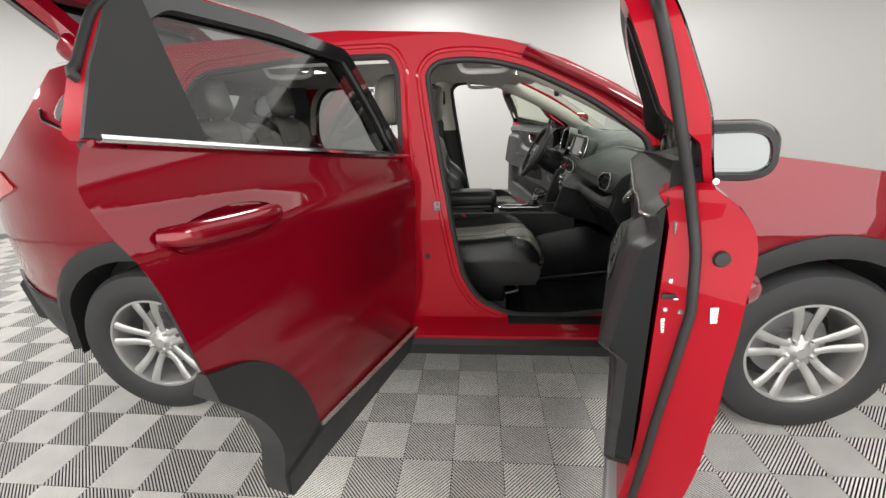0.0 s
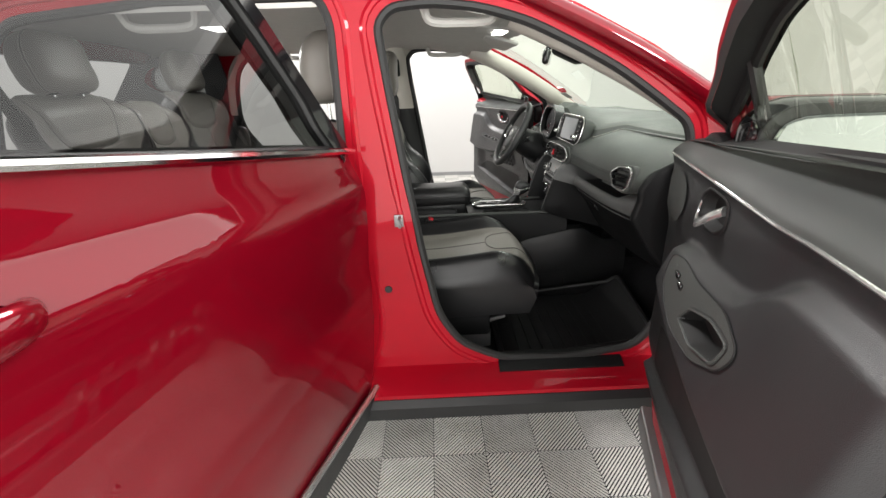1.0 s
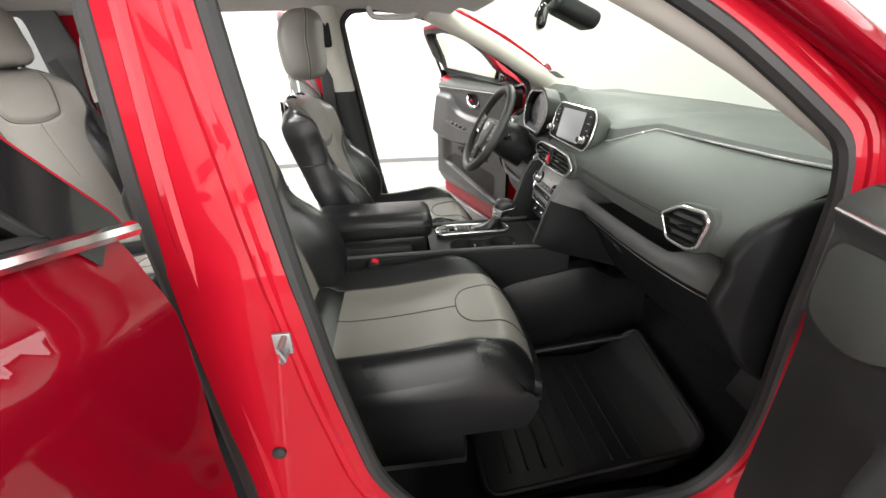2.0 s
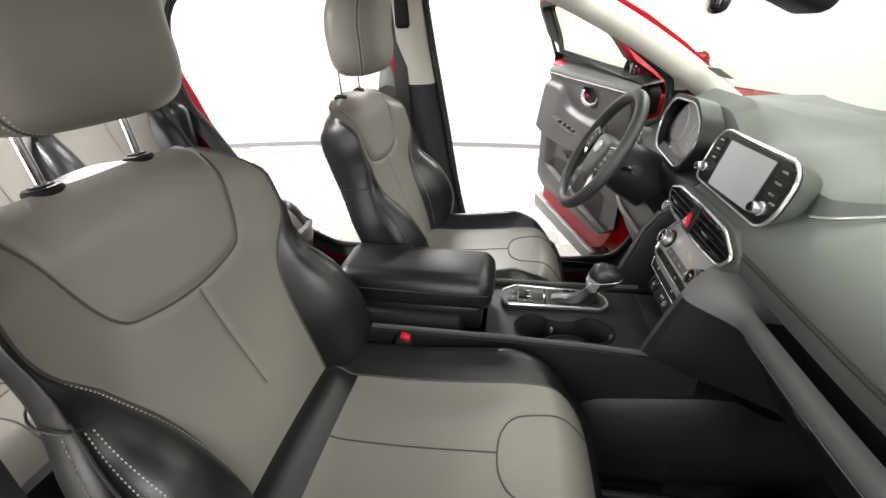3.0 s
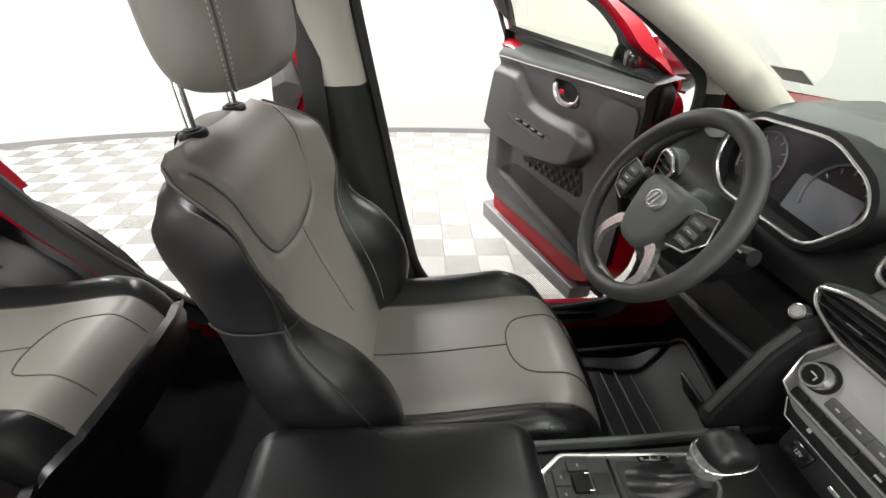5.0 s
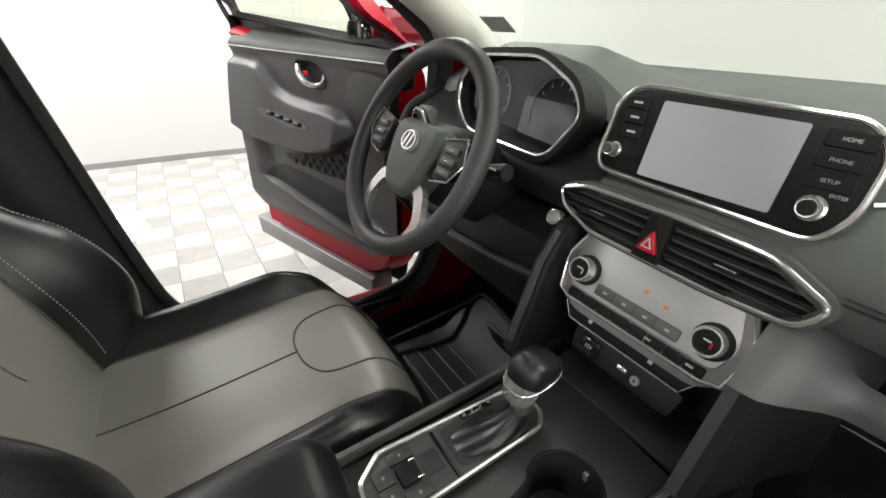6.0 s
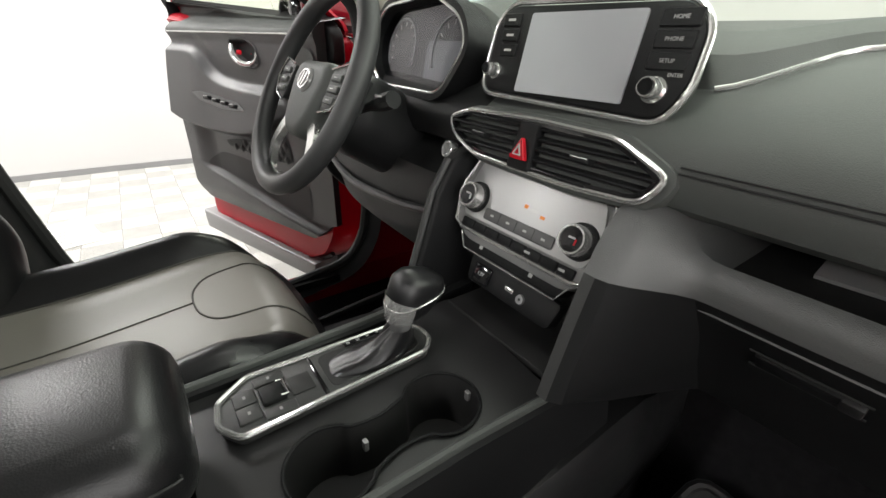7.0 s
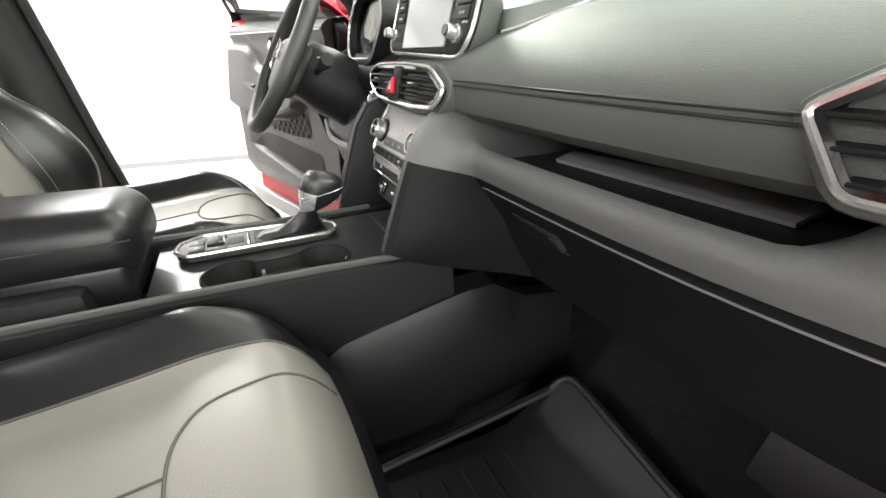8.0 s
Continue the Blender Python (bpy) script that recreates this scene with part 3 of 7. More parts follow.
for s in (1, -1):
    side = MIR if s < 0 else None
    # B pillar trim: pale above, dark below
    B_REAR = [(0.5, -0.14), (0.65, -0.15), (1.2, -0.176), (1.53, -0.19)]
    B_FRONT = [(0.47, 0.1), (0.55, 0.08), (0.65, 0.04), (0.85, 0.004), (1.1, -0.034), (1.32, -0.066), (1.53, -0.085)]
    def bpil(x0, x1, z0, z1, n=8):
        rings = []
        for i in range(n + 1):
            z = z0 + (z1 - z0) * i / n
            a, b = lerp_tab(x0, z), lerp_tab(x1, z)
            y = y_ap(z) - 0.012
            rings.append([(a, y, z), (a + 0.012, y - 0.045, z), (0.5 * (a + b), y - 0.062, z), (b - 0.012, y - 0.045, z), (b, y, z)])
        return loft(rings)
    part("b_pillar_upper_trim", bpil(B_REAR, B_FRONT, 1.19, 1.53), PILLAR, body, "beige upper B pillar trim", side, 80)
    part("b_pillar_lower_trim", bpil(B_REAR, B_FRONT, 0.47, 1.19), SIGHT, body, "black lower B pillar trim", side, 80)
    part("c_pillar_trim", panel([(-1.15, 0.85), (-1.16, 1.2), (-1.12, 1.4), (-1.14, 1.54), (-1.6, 1.53), (-1.74, 1.36), (-1.95, 1.1), (-2.05, 0.9), (-1.98, 0.6), (-1.2, 0.6)], [inset_poly(QWIN, 0.012)], lambda a, z: (a, y_ap(z) - 0.07 - 0.06 * ease(-a, 1.6, 2.0), z), 0.1, 0.01), TRIMGREY, body, "grey rear side trim", side)
    part("seat_belt", join(*[box(0.05, 0.003, 0.36, (-0.16, y_ap(1.2) - 0.072, 1.22), 0.001)]), RUBBER, body, "black seat belt webbing", side)
    part("belt_guide", box(0.05, 0.03, 0.10, (-0.14, y_ap(1.4) - 0.066, 1.42), 0.012, 3), PLASTIC, body, "black belt guide", side)
    part("grab_handle", tube(spline([(0.05, 0.675, 1.515), (0.07, 0.665, 1.48), (0.15, 0.66, 1.475), (0.23, 0.665, 1.478), (0.25, 0.675, 1.505)], 5), 0.012, 8), LINER, body, "grey ceiling grab handle", side)
    part("rear_grab_handle", tube(spline([(-0.75, 0.675, 1.525), (-0.73, 0.665, 1.49), (-0.65, 0.66, 1.485), (-0.57, 0.665, 1.49), (-0.55, 0.675, 1.525)], 5), 0.012, 8), LINER, body, "grey ceiling grab handle", side)


# ---- wheels ----
def wheel(x, s):
    w = group_node("wheel", car, "silver alloy wheel with black tyre")
    m = Matrix.Translation((x, 0.83 * s, HUB_Z)) @ (pose(0, 0, 0, -90, 0, 0) if s > 0 else pose(0, 0, 0, 90, 0, 0))
    R = HUB_Z
    part("tyre", lathe([(0.222, -0.1), (0.29, -0.118), (R - 0.02, -0.105), (R - 0.002, -0.08), (R, 0), (R - 0.002, 0.08), (R - 0.02, 0.105), (0.29, 0.118), (0.24, 0.112), (0.222, 0.098), (0.222, -0.1)], 64), TYRE, w, "black tyre", m)
    part("rim", lathe([(0.19, -0.09), (0.2, 0.0), (0.205, 0.085), (0.215, 0.1), (0.227, 0.1), (0.228, 0.088), (0.21, -0.09), (0.19, -0.09)], 56), ALLOY, w, "", m)
    part("brake_disc", lathe([(0, -0.02), (0.15, -0.02), (0.15, 0.0), (0.07, 0.0), (0.06, 0.03), (0, 0.03)], 40), ALLOY_DK, w, "grey brake disc", m)
    part("barrel", lathe([(0.0, -0.06), (0.205, -0.06), (0.205, -0.05), (0, -0.05)], 40), RUBBER, w, "", m)
    part("hub", lathe([(0, 0.088), (0.022, 0.088), (0.03, 0.08), (0.05, 0.075), (0.075, 0.066), (0.08, 0.04), (0.07, 0.02), (0, 0.02)], 36), ALLOY, w, "", m)
    for k in range(5):
        a = 72 * k + 18
        for d, tw in ((-14, 10), (14, 10)):
            pts = spline([(0.05, 0.022 * d / 14, 0.07), (0.11, 0.026 * d / 14, 0.075), (0.165, 0.036 * d / 14 , 0.085), (0.222, 0.05 * d / 14, 0.09)], 4)
            part("spoke", tube(pts, [0.015 + 0.007 * i / (len(pts) - 1) for i in range(len(pts))], 10, flat=0.42), ALLOY, w, "", m @ pose(0, 0, 0, 0, 0, a + 4))
        part("wheel_nut", lathe([(0, 0.088), (0.008, 0.088), (0.011, 0.08), (0.011, 0.06)], 6, pose(0.052 * math.cos(radians(a + 36)), 0.052 * math.sin(radians(a + 36)), 0)), CHROME, w, "", m)
    return w


for wx in (HUB_F, HUB_R):
    for ws in (1, -1):
        wheel(wx, ws)


# ---- doors: local u rearward from the hinge, w inward from the skin, z up ----
def door_pose(hx, hy, angle, s):
    """s = 1: left side; -1: right side."""
    c, k = math.cos(radians(angle)), math.sin(radians(angle))
    m = Matrix(((-c, -k, 0, hx), (k, -c, 0, hy), (0, 0, 1, 0), (0, 0, 0, 1)))
    return m if s > 0 else MIR @ m


TUMBLE = {"front": 0.44, "rear": 0.26}
KIND = ["front"]


def skin_w(u, z):
    w = 0.0
    if z < 0.7:
        w += 0.05 * ((0.7 - z) / 0.35) ** 1.6
    if z > 1.0:
        w += 0.02 * (min(z - 1.0, 0.16) / 0.16) ** 2 + TUMBLE[KIND[0]] * max(0, z - 1.16)
    w -= 0.012 * math.sin(max(0, min(1, (z - 0.72) / 0.3)) * math.pi)
    if KIND[0] == "front":
        w += 0.024 * ease(z, 1.165, 1.2) * (1 - ease(z, 1.2, 1.34))
    # sharp shoulder crease and a hollow under it
    zc = 1.075 + 0.045 * u
    q = (z - zc) / (0.045 if z > zc else 0.11)
    w -= 0.019 * math.exp(-q * q)
    w += 0.008 * math.exp(-((z - 0.86) / 0.07) ** 2)
    return w


def door_shell(d, m, low, win, taper=(0.012, 0.03), seal_in=0.013, belt=1.19):
    """Skin, inner frame, window frame and seal of a door."""
    full = low
    bm = panel(full, [], lambda a, z: (a, skin_w(a, z), z), 0.026)
    e = 0.002
    nor = [m.to_3x3() @ Vector(((skin_w(v.co.x + e, v.co.z) - skin_w(v.co.x - e, v.co.z)) / (2 * e), -1, (skin_w(v.co.x, v.co.z + e) - skin_w(v.co.x, v.co.z - e)) / (2 * e))).normalized() for v in bm.verts]
    skin = part("outer_skin", bm, RED, d, "red metallic outer skin", m)
    flip = sum(p.normal.dot(nor[p.vertices[0]]) for p in skin.data.polygons) < 0
    if flip:
        skin.data.flip_normals()
    skin.data.normals_split_custom_set_from_vertices(nor)
    edge = []
    A = [(a, skin_w(a, z), z) for a, z in full]
    ins = inset_poly(full, taper[0])
    B = [(a, skin_w(a, z) + 0.055, z) for a, z in ins]
    C = [(a, 0.115 + 0.6 * max(0, skin_w(a, z)), z) for a, z in inset_poly(full, taper[1])]
    bm = bmesh.new()
    R = [[bm.verts.new(p) for p in ring] for ring in (A, B, C)]
    n = len(A)
    for P, Q in zip(R, R[1:]):
        for i in range(n):
            bm.faces.new((P[i], P[(i + 1) % n], Q[(i + 1) % n], Q[i]))
    part("edge_frame", fix(bm), RED_IN, d, "red painted door edge", m)
    part("inner_panel", panel(inset_poly(full, taper[1]), [], lambda a, z: (a, 0.115 + 0.6 * max(0, skin_w(a, z)), z), 0.08), RED_IN, d, "red inner door metal", m)
    # one seal that runs round the lower door and on up the window frame
    lowp = [p for p in inset_poly(full, seal_in) if p[1] < belt - 0.03 and (p[0] > 0.69 or 0.06 < p[0] and p[1] < 0.5)]
    upp = [p for p in inset_poly(win, -0.003) if p[1] > belt + 0.02 and p[0] > 0.5]
    upp.sort(key=lambda p: math.atan2(p[1] - 1.2, p[0] - 0.5))
    bow = [(0.36, 0.115), (0.74, 0.088), (0.98, 0.064), (1.09, 0.072), (1.19, 0.094), (1.28, 0.121), (1.38, 0.149), (1.52, 0.195)]
    seal_w = lambda a, z: lerp_tab(bow, z) if KIND[0] == "front" else skin_w(a, z) + 0.066 - 0.034 * ease(z, 1.12, 1.38)
    loop = spline([(a, seal_w(a, z), z) for a, z in lowp + upp], 3)
    for _ in range(4):
        loop = loop[:1] + [(loop[i - 1] + loop[i] * 2 + loop[i + 1]) / 4 for i in range(1, len(loop) - 1)] + loop[-1:]
    part("edge_seal", tube(loop, 0.009, 12, False, up=(0, 1, 0)), RUBBER, d, "black rubber edge seal", m)
    # window frame
    sill = lambda ring: [(a, z - 0.028 * (1 - ease(z, 1.26 + 0.14 * a, 1.29 + 0.14 * a))) for a, z in ring] if KIND[0] == "rear" else ring
    win_in = sill(inset_poly(win, 0.035))
    bm = bmesh.new()
    ring = [(win, 0.0), (win, 0.062), (win_in, 0.062), (win_in, 0.008)]
    slim = lambda a, z: 0.2 + 0.8 * ease(z, 1.19 + 0.08 * a, 1.25 + 0.08 * a) if KIND[0] == "front" else 1.0
    R = [[bm.verts.new((a, skin_w(a, z) + o * slim(a, z), z)) for a, z in r] for r, o in ring]
    n = len(win)
    for k in (0, 1, 3):
        P, Q = R[k], R[(k + 1) % 4]
        for i in range(n):
            bm.faces.new((P[i], P[(i + 1) % n], Q[(i + 1) % n], Q[i]))
    part("window_frame", fix(bm), RED_IN, d, "red window frame", m)
    part("frame_reveal", loft([[(a, skin_w(a, z) + o * slim(a, z), z) for a, z in win_in] for o in (0.064, 0.008)], True, False), RUBBER, d, "black glass channel", m)
    part("window_seal", tube([(a, skin_w(a, z) + 0.012, z) for a, z in win_in], 0.011, 8, True), RUBBER, d, "black window seal", m)
    part("frame_seal", ring_lift(inset_poly(win, 0.021), sill(inset_poly(win, 0.044)), lambda a, z: (a, skin_w(a, z) + 0.066 * slim(a, z) + 0.003, z)), RUBBER, d, "black inner frame seal", m)
    part("outer_frame_cover", ring_lift(inset_poly(win, 0.004), sill(inset_poly(win, 0.04)), lambda a, z: (a, skin_w(a, z) - 0.004, z)), BLACKGLOSS, d, "gloss black window surround", m)
    return win_in


def dense(poly, step=0.025):
    """The same closed outline with points no further apart than step."""
    out = []
    for i, p in enumerate(poly):
        a, b = Vector(p), Vector(poly[(i + 1) % len(poly)])
        n = max(1, math.ceil((b - a).length / step))
        out += [tuple(a + (b - a) * k / n) for k in range(n)]
    return out


def ring_lift(outer, inner, lift):
    bm = bmesh.new()
    P, Q = [bm.verts.new(lift(*p)) for p in outer], [bm.verts.new(lift(*p)) for p in inner]
    n = len(P)
    for i in range(n):
        bm.faces.new((P[i], P[(i + 1) % n], Q[(i + 1) % n], Q[i]))
    return fix(bm)


def curve(pts, x):
    """Smooth curve through a table of (x, y)."""
    x = min(max(x, pts[0][0]), pts[-1][0])
    n = len(pts)
    for i in range(n - 1):
        (a, p), (b, q) = pts[i], pts[i + 1]
        if x <= b:
            slope = lambda j: (pts[min(j + 1, n - 1)][1] - pts[max(j - 1, 0)][1]) / (pts[min(j + 1, n - 1)][0] - pts[max(j - 1, 0)][0])
            t, w = (x - a) / (b - a), b - a
            u, v = slope(i) * w, slope(i + 1) * w
            return p + t * u + t * t * (3 * (q - p) - 2 * u - v) + t * t * t * (2 * (p - q) + u + v)


def rail(a):
    """Height of the silver line on the trim."""
    return 1.136 + 0.006 * a


CREST = [(0.14, 0.93), (0.19, 0.972), (0.26, 0.988), (0.35, 0.99), (0.47, 1.0), (0.54, 1.016), (0.586, 1.04), (0.63, 1.075), (0.68, 1.098), (0.9, 1.104)]
ARMFOOT = [(0.14, 0.93), (0.17, 0.895), (0.22, 0.858), (0.3, 0.833), (0.42, 0.818), (0.6, 0.814), (0.75, 0.825), (0.9, 0.86)]


def trim_w(a, z):
    """Inner face of the front door trim: rail, padded insert, armrest, pocket and lower wall."""
    crest, foot = curve(CREST, a), curve(ARMFOOT, a)
    lip = 0.576 + 0.1735 * (a - 0.285)
    r = rail(a)
    tall = max(0.02, crest - foot)
    up = max(0.0, min(1.0, (z - foot) / tall))
    arm = ease(z, foot - 0.018, foot + 0.016) * (1 - ease(z, crest - 0.028, crest + 0.004)) * ease(a, 0.14, 0.215)
    w = 0.147
    w += arm * (0.022 + 0.044 * (1 - up) ** 0.8)
    w += 0.012 * ease(z, crest, crest + 0.09)
    w += 0.008 * ease(z, r - 0.03, r)
    w -= 0.078 * ease(z, r + 0.002, r + 0.07)
    low = 1 - ease(z, lip - 0.01, lip + 0.008)
    w += 0.03 * low
    w += 0.028 * ease(a, 0.66, 0.78) * (1 - ease(z, foot - 0.018, foot + 0.02)) * (1 - low)
    w -= 0.02 * (1 - ease(z, 0.49, 0.57))
    return w - 0.026 * ease(a, 0.845, 0.885)


def inside(poly, a, z):
    hit = False
    for i, (x1, z1) in enumerate(poly):
        x0, z0 = poly[i - 1]
        if (z0 > z) != (z1 > z) and a < x0 + (z - z0) * (x1 - x0) / (z1 - z0):
            hit = not hit
    return hit


def hollow(poly, depth):
    """A bowl sunk into the trim, with a flange that lies on it."""
    ca, cz = sum(p[0] for p in poly) / len(poly), sum(p[1] for p in poly) / len(poly)
    rings = [(inset_poly(poly, -0.007), 0.0015), (inset_poly(poly, -0.003), 0.004), (poly, 0.003), (inset_poly(poly, 0.003), -0.006), (inset_poly(poly, 0.008), -depth), ([(ca + 0.05 * (a - ca), cz + 0.05 * (z - cz)) for a, z in poly], -depth)]
    return loft([[(a, trim_w(a, z) + up, z) for a, z in ring] for ring, up in rings], True, False)


def slab(poly, w0, h, r=0.008, seg=3):
    """An outline in (u, z) raised inward from w0 by h."""
    bm = prism(poly, h, r, seg)
    bm.transform(Matrix(((1, 0, 0, 0), (0, 0, 1, w0), (0, 1, 0, 0), (0, 0, 0, 1))))
    return fix(bm)


FLOW = dense(smooth_poly([(0.0, 0.52), (0.05, 0.42), (0.16, 0.365), (0.8, 0.365), (0.855, 0.42), (0.885, 0.62), (0.905, 0.85), (0.91, 1.02), (0.9, 1.215), (0.5, 1.18), (0.0, 1.137)], 0.04, 3))
FWIN = dense(smooth_poly([(0.0, 1.135), (0.02, 1.205), (0.12, 1.295), (0.22, 1.37), (0.35, 1.432), (0.5, 1.475), (0.63, 1.492), (0.75, 1.499), (0.9, 1.497), (0.945, 1.45), (0.93, 1.3), (0.9, 1.205), (0.5, 1.175)], 0.03, 3))
RLOW = dense(smooth_poly([(0.0, 0.42), (0.03, 0.37), (0.70, 0.37), (0.735, 0.44), (0.74, 0.55), (0.79, 0.69), (0.865, 0.8), (0.885, 0.886), (0.915, 1.046), (0.945, 1.146), (0.96, 1.24), (0.925, 1.312), (0.5, 1.245), (0.0, 1.172)], 0.025, 3))
RWIN = dense(smooth_poly([(-0.02, 1.165), (0.04, 1.28), (0.115, 1.44), (0.165, 1.53), (0.45, 1.565), (0.72, 1.575), (0.81, 1.52), (0.87, 1.42), (0.925, 1.305), (0.5, 1.238)], 0.03, 3))


def front_door(s):
    KIND[0] = "front"
    d = group_node("front_door", car, "open red front door with black and grey trim")
    m = door_pose(0.84, 0.93, 72, s)
    win_in = door_shell(d, m, FLOW, FWIN)
    part("window_glass", panel(win_in, [], lambda a, z: (a, skin_w(a, z) + 0.014, z), 0.12), CLEAR, d, "clear door window with faint green tint", m)
    part("division_bar", tube([(0.2, skin_w(0.2, 1.16) + 0.016, 1.16), (0.235, skin_w(0.2, 1.35) + 0.016, 1.35)], 0.012, 8), RUBBER, d, "black window division bar", m)
    part("belt_chrome", tube([(a, skin_w(a, 1.137 + 0.08 * a) - 0.006, 1.137 + 0.08 * a) for a in (0.0, 0.2, 0.4, 0.6, 0.8, 0.88)], 0.005, 8), CHROME, d, "chrome belt line", m)
    part("lower_cladding", panel([(0.06, 0.345), (0.86, 0.345), (0.87, 0.45), (0.06, 0.44)], [], lambda a, z: (a, skin_w(a, z) - 0.008, z), 0.08, 0.012), CLAD, d, "dark grey lower door cladding", m)
    part("bottom_guard", slab([(0.1, 0.335), (0.88, 0.335), (0.89, 0.42), (0.1, 0.4)], 0.06, 0.105, 0.01), ALLOY_DK, d, "grey door bottom seal", m)
    part("outer_handle", tube(spline([(0.66, -0.012, 0.99), (0.7, -0.04, 0.995), (0.8, -0.045, 1.0), (0.86, -0.012, 1.0)], 5), 0.014, 10, flat=1.3), RED, d, "red outer door handle", m)
    # sculpted trim
    lo_z = lambda a: 0.505 + 0.07 * (1 - ease(a, -0.02, 0.1)) + 0.09 * ease(a, 0.78, 0.88)
    hi_z = lambda a: 1.168 + 0.082 * a
    mid_z = lambda a: rail(a)

    def strip(z0, z1):
        def fn(u, v):
            a = -0.02 + 0.895 * u
            z = z0(a) + (z1(a) - z0(a)) * v
            return (a, trim_w(a, z), z)
        return fn
    cup = smooth_poly([(0.412, 0.888), (0.44, 0.925), (0.53, 0.955), (0.62, 0.965), (0.6, 0.918), (0.5, 0.884)], 0.014, 3)
    bez = smooth_poly([(0.262, 1.052), (0.27, 1.098), (0.32, 1.119), (0.41, 1.117), (0.414, 1.075), (0.36, 1.046), (0.3, 1.04)], 0.018, 3)
    holes = [bez] if s > 0 else [bez, cup]

    def whole(u, v):
        a = -0.02 + 0.895 * u
        return not any(inside(h, a, lo_z(a) + (mid_z(a) - lo_z(a)) * v) for h in holes)
    part("trim_card", sheet(strip(lo_z, mid_z), 150, 150, whole), TRIMGREY, d, "sculpted dark grey door trim", m, 60)
    part("top_pad", sheet(strip(mid_z, hi_z), 60, 12), DASH, d, "soft black top of the door trim", m, 60)
    ends = [-0.02 + 0.895 * i / 60 for i in range(61)]
    rim = [(a, lo_z(a)) for a in ends] + [(0.875, lo_z(0.875) + (hi_z(0.875) - lo_z(0.875)) * i / 40) for i in range(1, 41)] + [(-0.02, hi_z(-0.02) + (lo_z(-0.02) - hi_z(-0.02)) * i / 40) for i in range(41)]
    part("trim_edge", loft([[(a, trim_w(a, z), z) for a, z in rim], [(a, 0.124, z) for a, z in rim]], False, False), PLASTIC, d, "black edge of the door trim", m, 60)
    part("belt_seal", loft([[(a, trim_w(a, hi_z(a)), hi_z(a)) for a in ends], [(a, skin_w(a, hi_z(a)) + 0.018, hi_z(a) + 0.014) for a in ends]], False, False), RUBBER, d, "black inner window seal", m, 60)
    part("mirror_sail", slab(smooth_poly([(-0.03, 1.05), (0.12, 1.13), (0.17, 1.175), (0.06, 1.2), (-0.03, 1.15)], 0.03, 3), 0.06, 0.055, 0.012, 3), PLASTIC, d, "black corner trim behind the mirror", m)
    part("silver_line", tube([(a, trim_w(a, rail(a)) + 0.002, rail(a)) for a in [-0.015 + 0.022 * i for i in range(41)]], 0.0028, 8), SATIN, d, "thin silver trim line", m)
    lay = lambda poly, up: panel(dense(poly, 0.008), [], lambda a, z: (a, trim_w(a, z) + up, z), 0.008)
    on = lambda a, z, o: (a, trim_w(a, z) + o, z)
    if s < 0:
        plate = smooth_poly([(0.235, 0.952), (0.29, 0.966), (0.42, 0.966), (0.56, 0.985), (0.652, 0.975), (0.62, 0.92), (0.52, 0.868), (0.4, 0.852), (0.3, 0.87), (0.25, 0.905)], 0.03, 4)
        part("switch_panel", panel(dense(plate, 0.008), [inset_poly(cup, -0.004)], lambda a, z: (a, trim_w(a, z) + 0.003, z), 0.008), DASH, d, "dark leaf-shaped switch panel on the armrest", m)
        part("panel_groove", tube([on(a, z, 0.0026) for a, z in dense(plate, 0.012)], 0.0016, 6, True), RUBBER, d, "", m)
        part("pull_cup", hollow(cup, 0.034), RUBBER, d, "deep dark pull cup", m)
        part("cup_lip", tube([on(a, z, 0.005) for a, z in dense(cup, 0.012)], 0.0026, 6, True), DASH, d, "black pull cup lip", m)
        for ua, za in ((0.318, 0.936), (0.352, 0.928)):
            part("switch", box(0.026, 0.007, 0.013, on(ua, za, 0.004), 0.002), BLACKGLOSS, d, "black window switch", m)
            part("switch_edge", box(0.016, 0.002, 0.0018, on(ua, za + 0.0045, 0.0078)), SATIN, d, "", m)
        for ua in (0.275, 0.287):
            part("print_bar", box(0.006, 0.001, 0.003, on(ua, 0.945, 0.0022)), INK, d, "", m)
    else:
        bank = smooth_poly([(0.33, 0.908), (0.37, 0.93), (0.6, 0.95), (0.665, 0.945), (0.61, 0.918), (0.45, 0.9)], 0.012, 3)
        part("switch_panel", lay(bank, 0.002), BLACKGLOSS, d, "gloss black switch bank on the armrest", m)
        for i in range(4):
            ua = 0.4 + 0.055 * i
            za = 0.917 + 0.09 * (ua - 0.4)
            part("switch", box(0.036, 0.009, 0.014, on(ua, za, 0.004), 0.003), PLASTIC, d, "black window switch", m)
            part("switch_edge", box(0.026, 0.002, 0.0018, on(ua, za + 0.005, 0.0088)), SATIN, d, "", m)
    part("handle_recess", hollow(bez, 0.022), RUBBER, d, "black handle recess", m)
    lever = spline([on(0.268, 1.084, 0.002), on(0.273, 1.062, 0.008), on(0.3, 1.05, 0.018), on(0.34, 1.058, 0.024), on(0.375, 1.08, 0.018), on(0.402, 1.1, 0.004)], 6)
    part("inner_handle", tube(lever, [0.004 + 0.0065 * ease(i / 30, 0.0, 0.8) for i in range(31)], 14, flat=0.55, up=(0, 1, 0)), SATIN, d, "silver inner door handle", m)
    if s > 0:
        part("lock_tab", box(0.022, 0.008, 0.014, (0.355, trim_w(0.355, 1.082) + 0.006, 1.082), 0.003), REDLENS, d, "red lock marker", m)
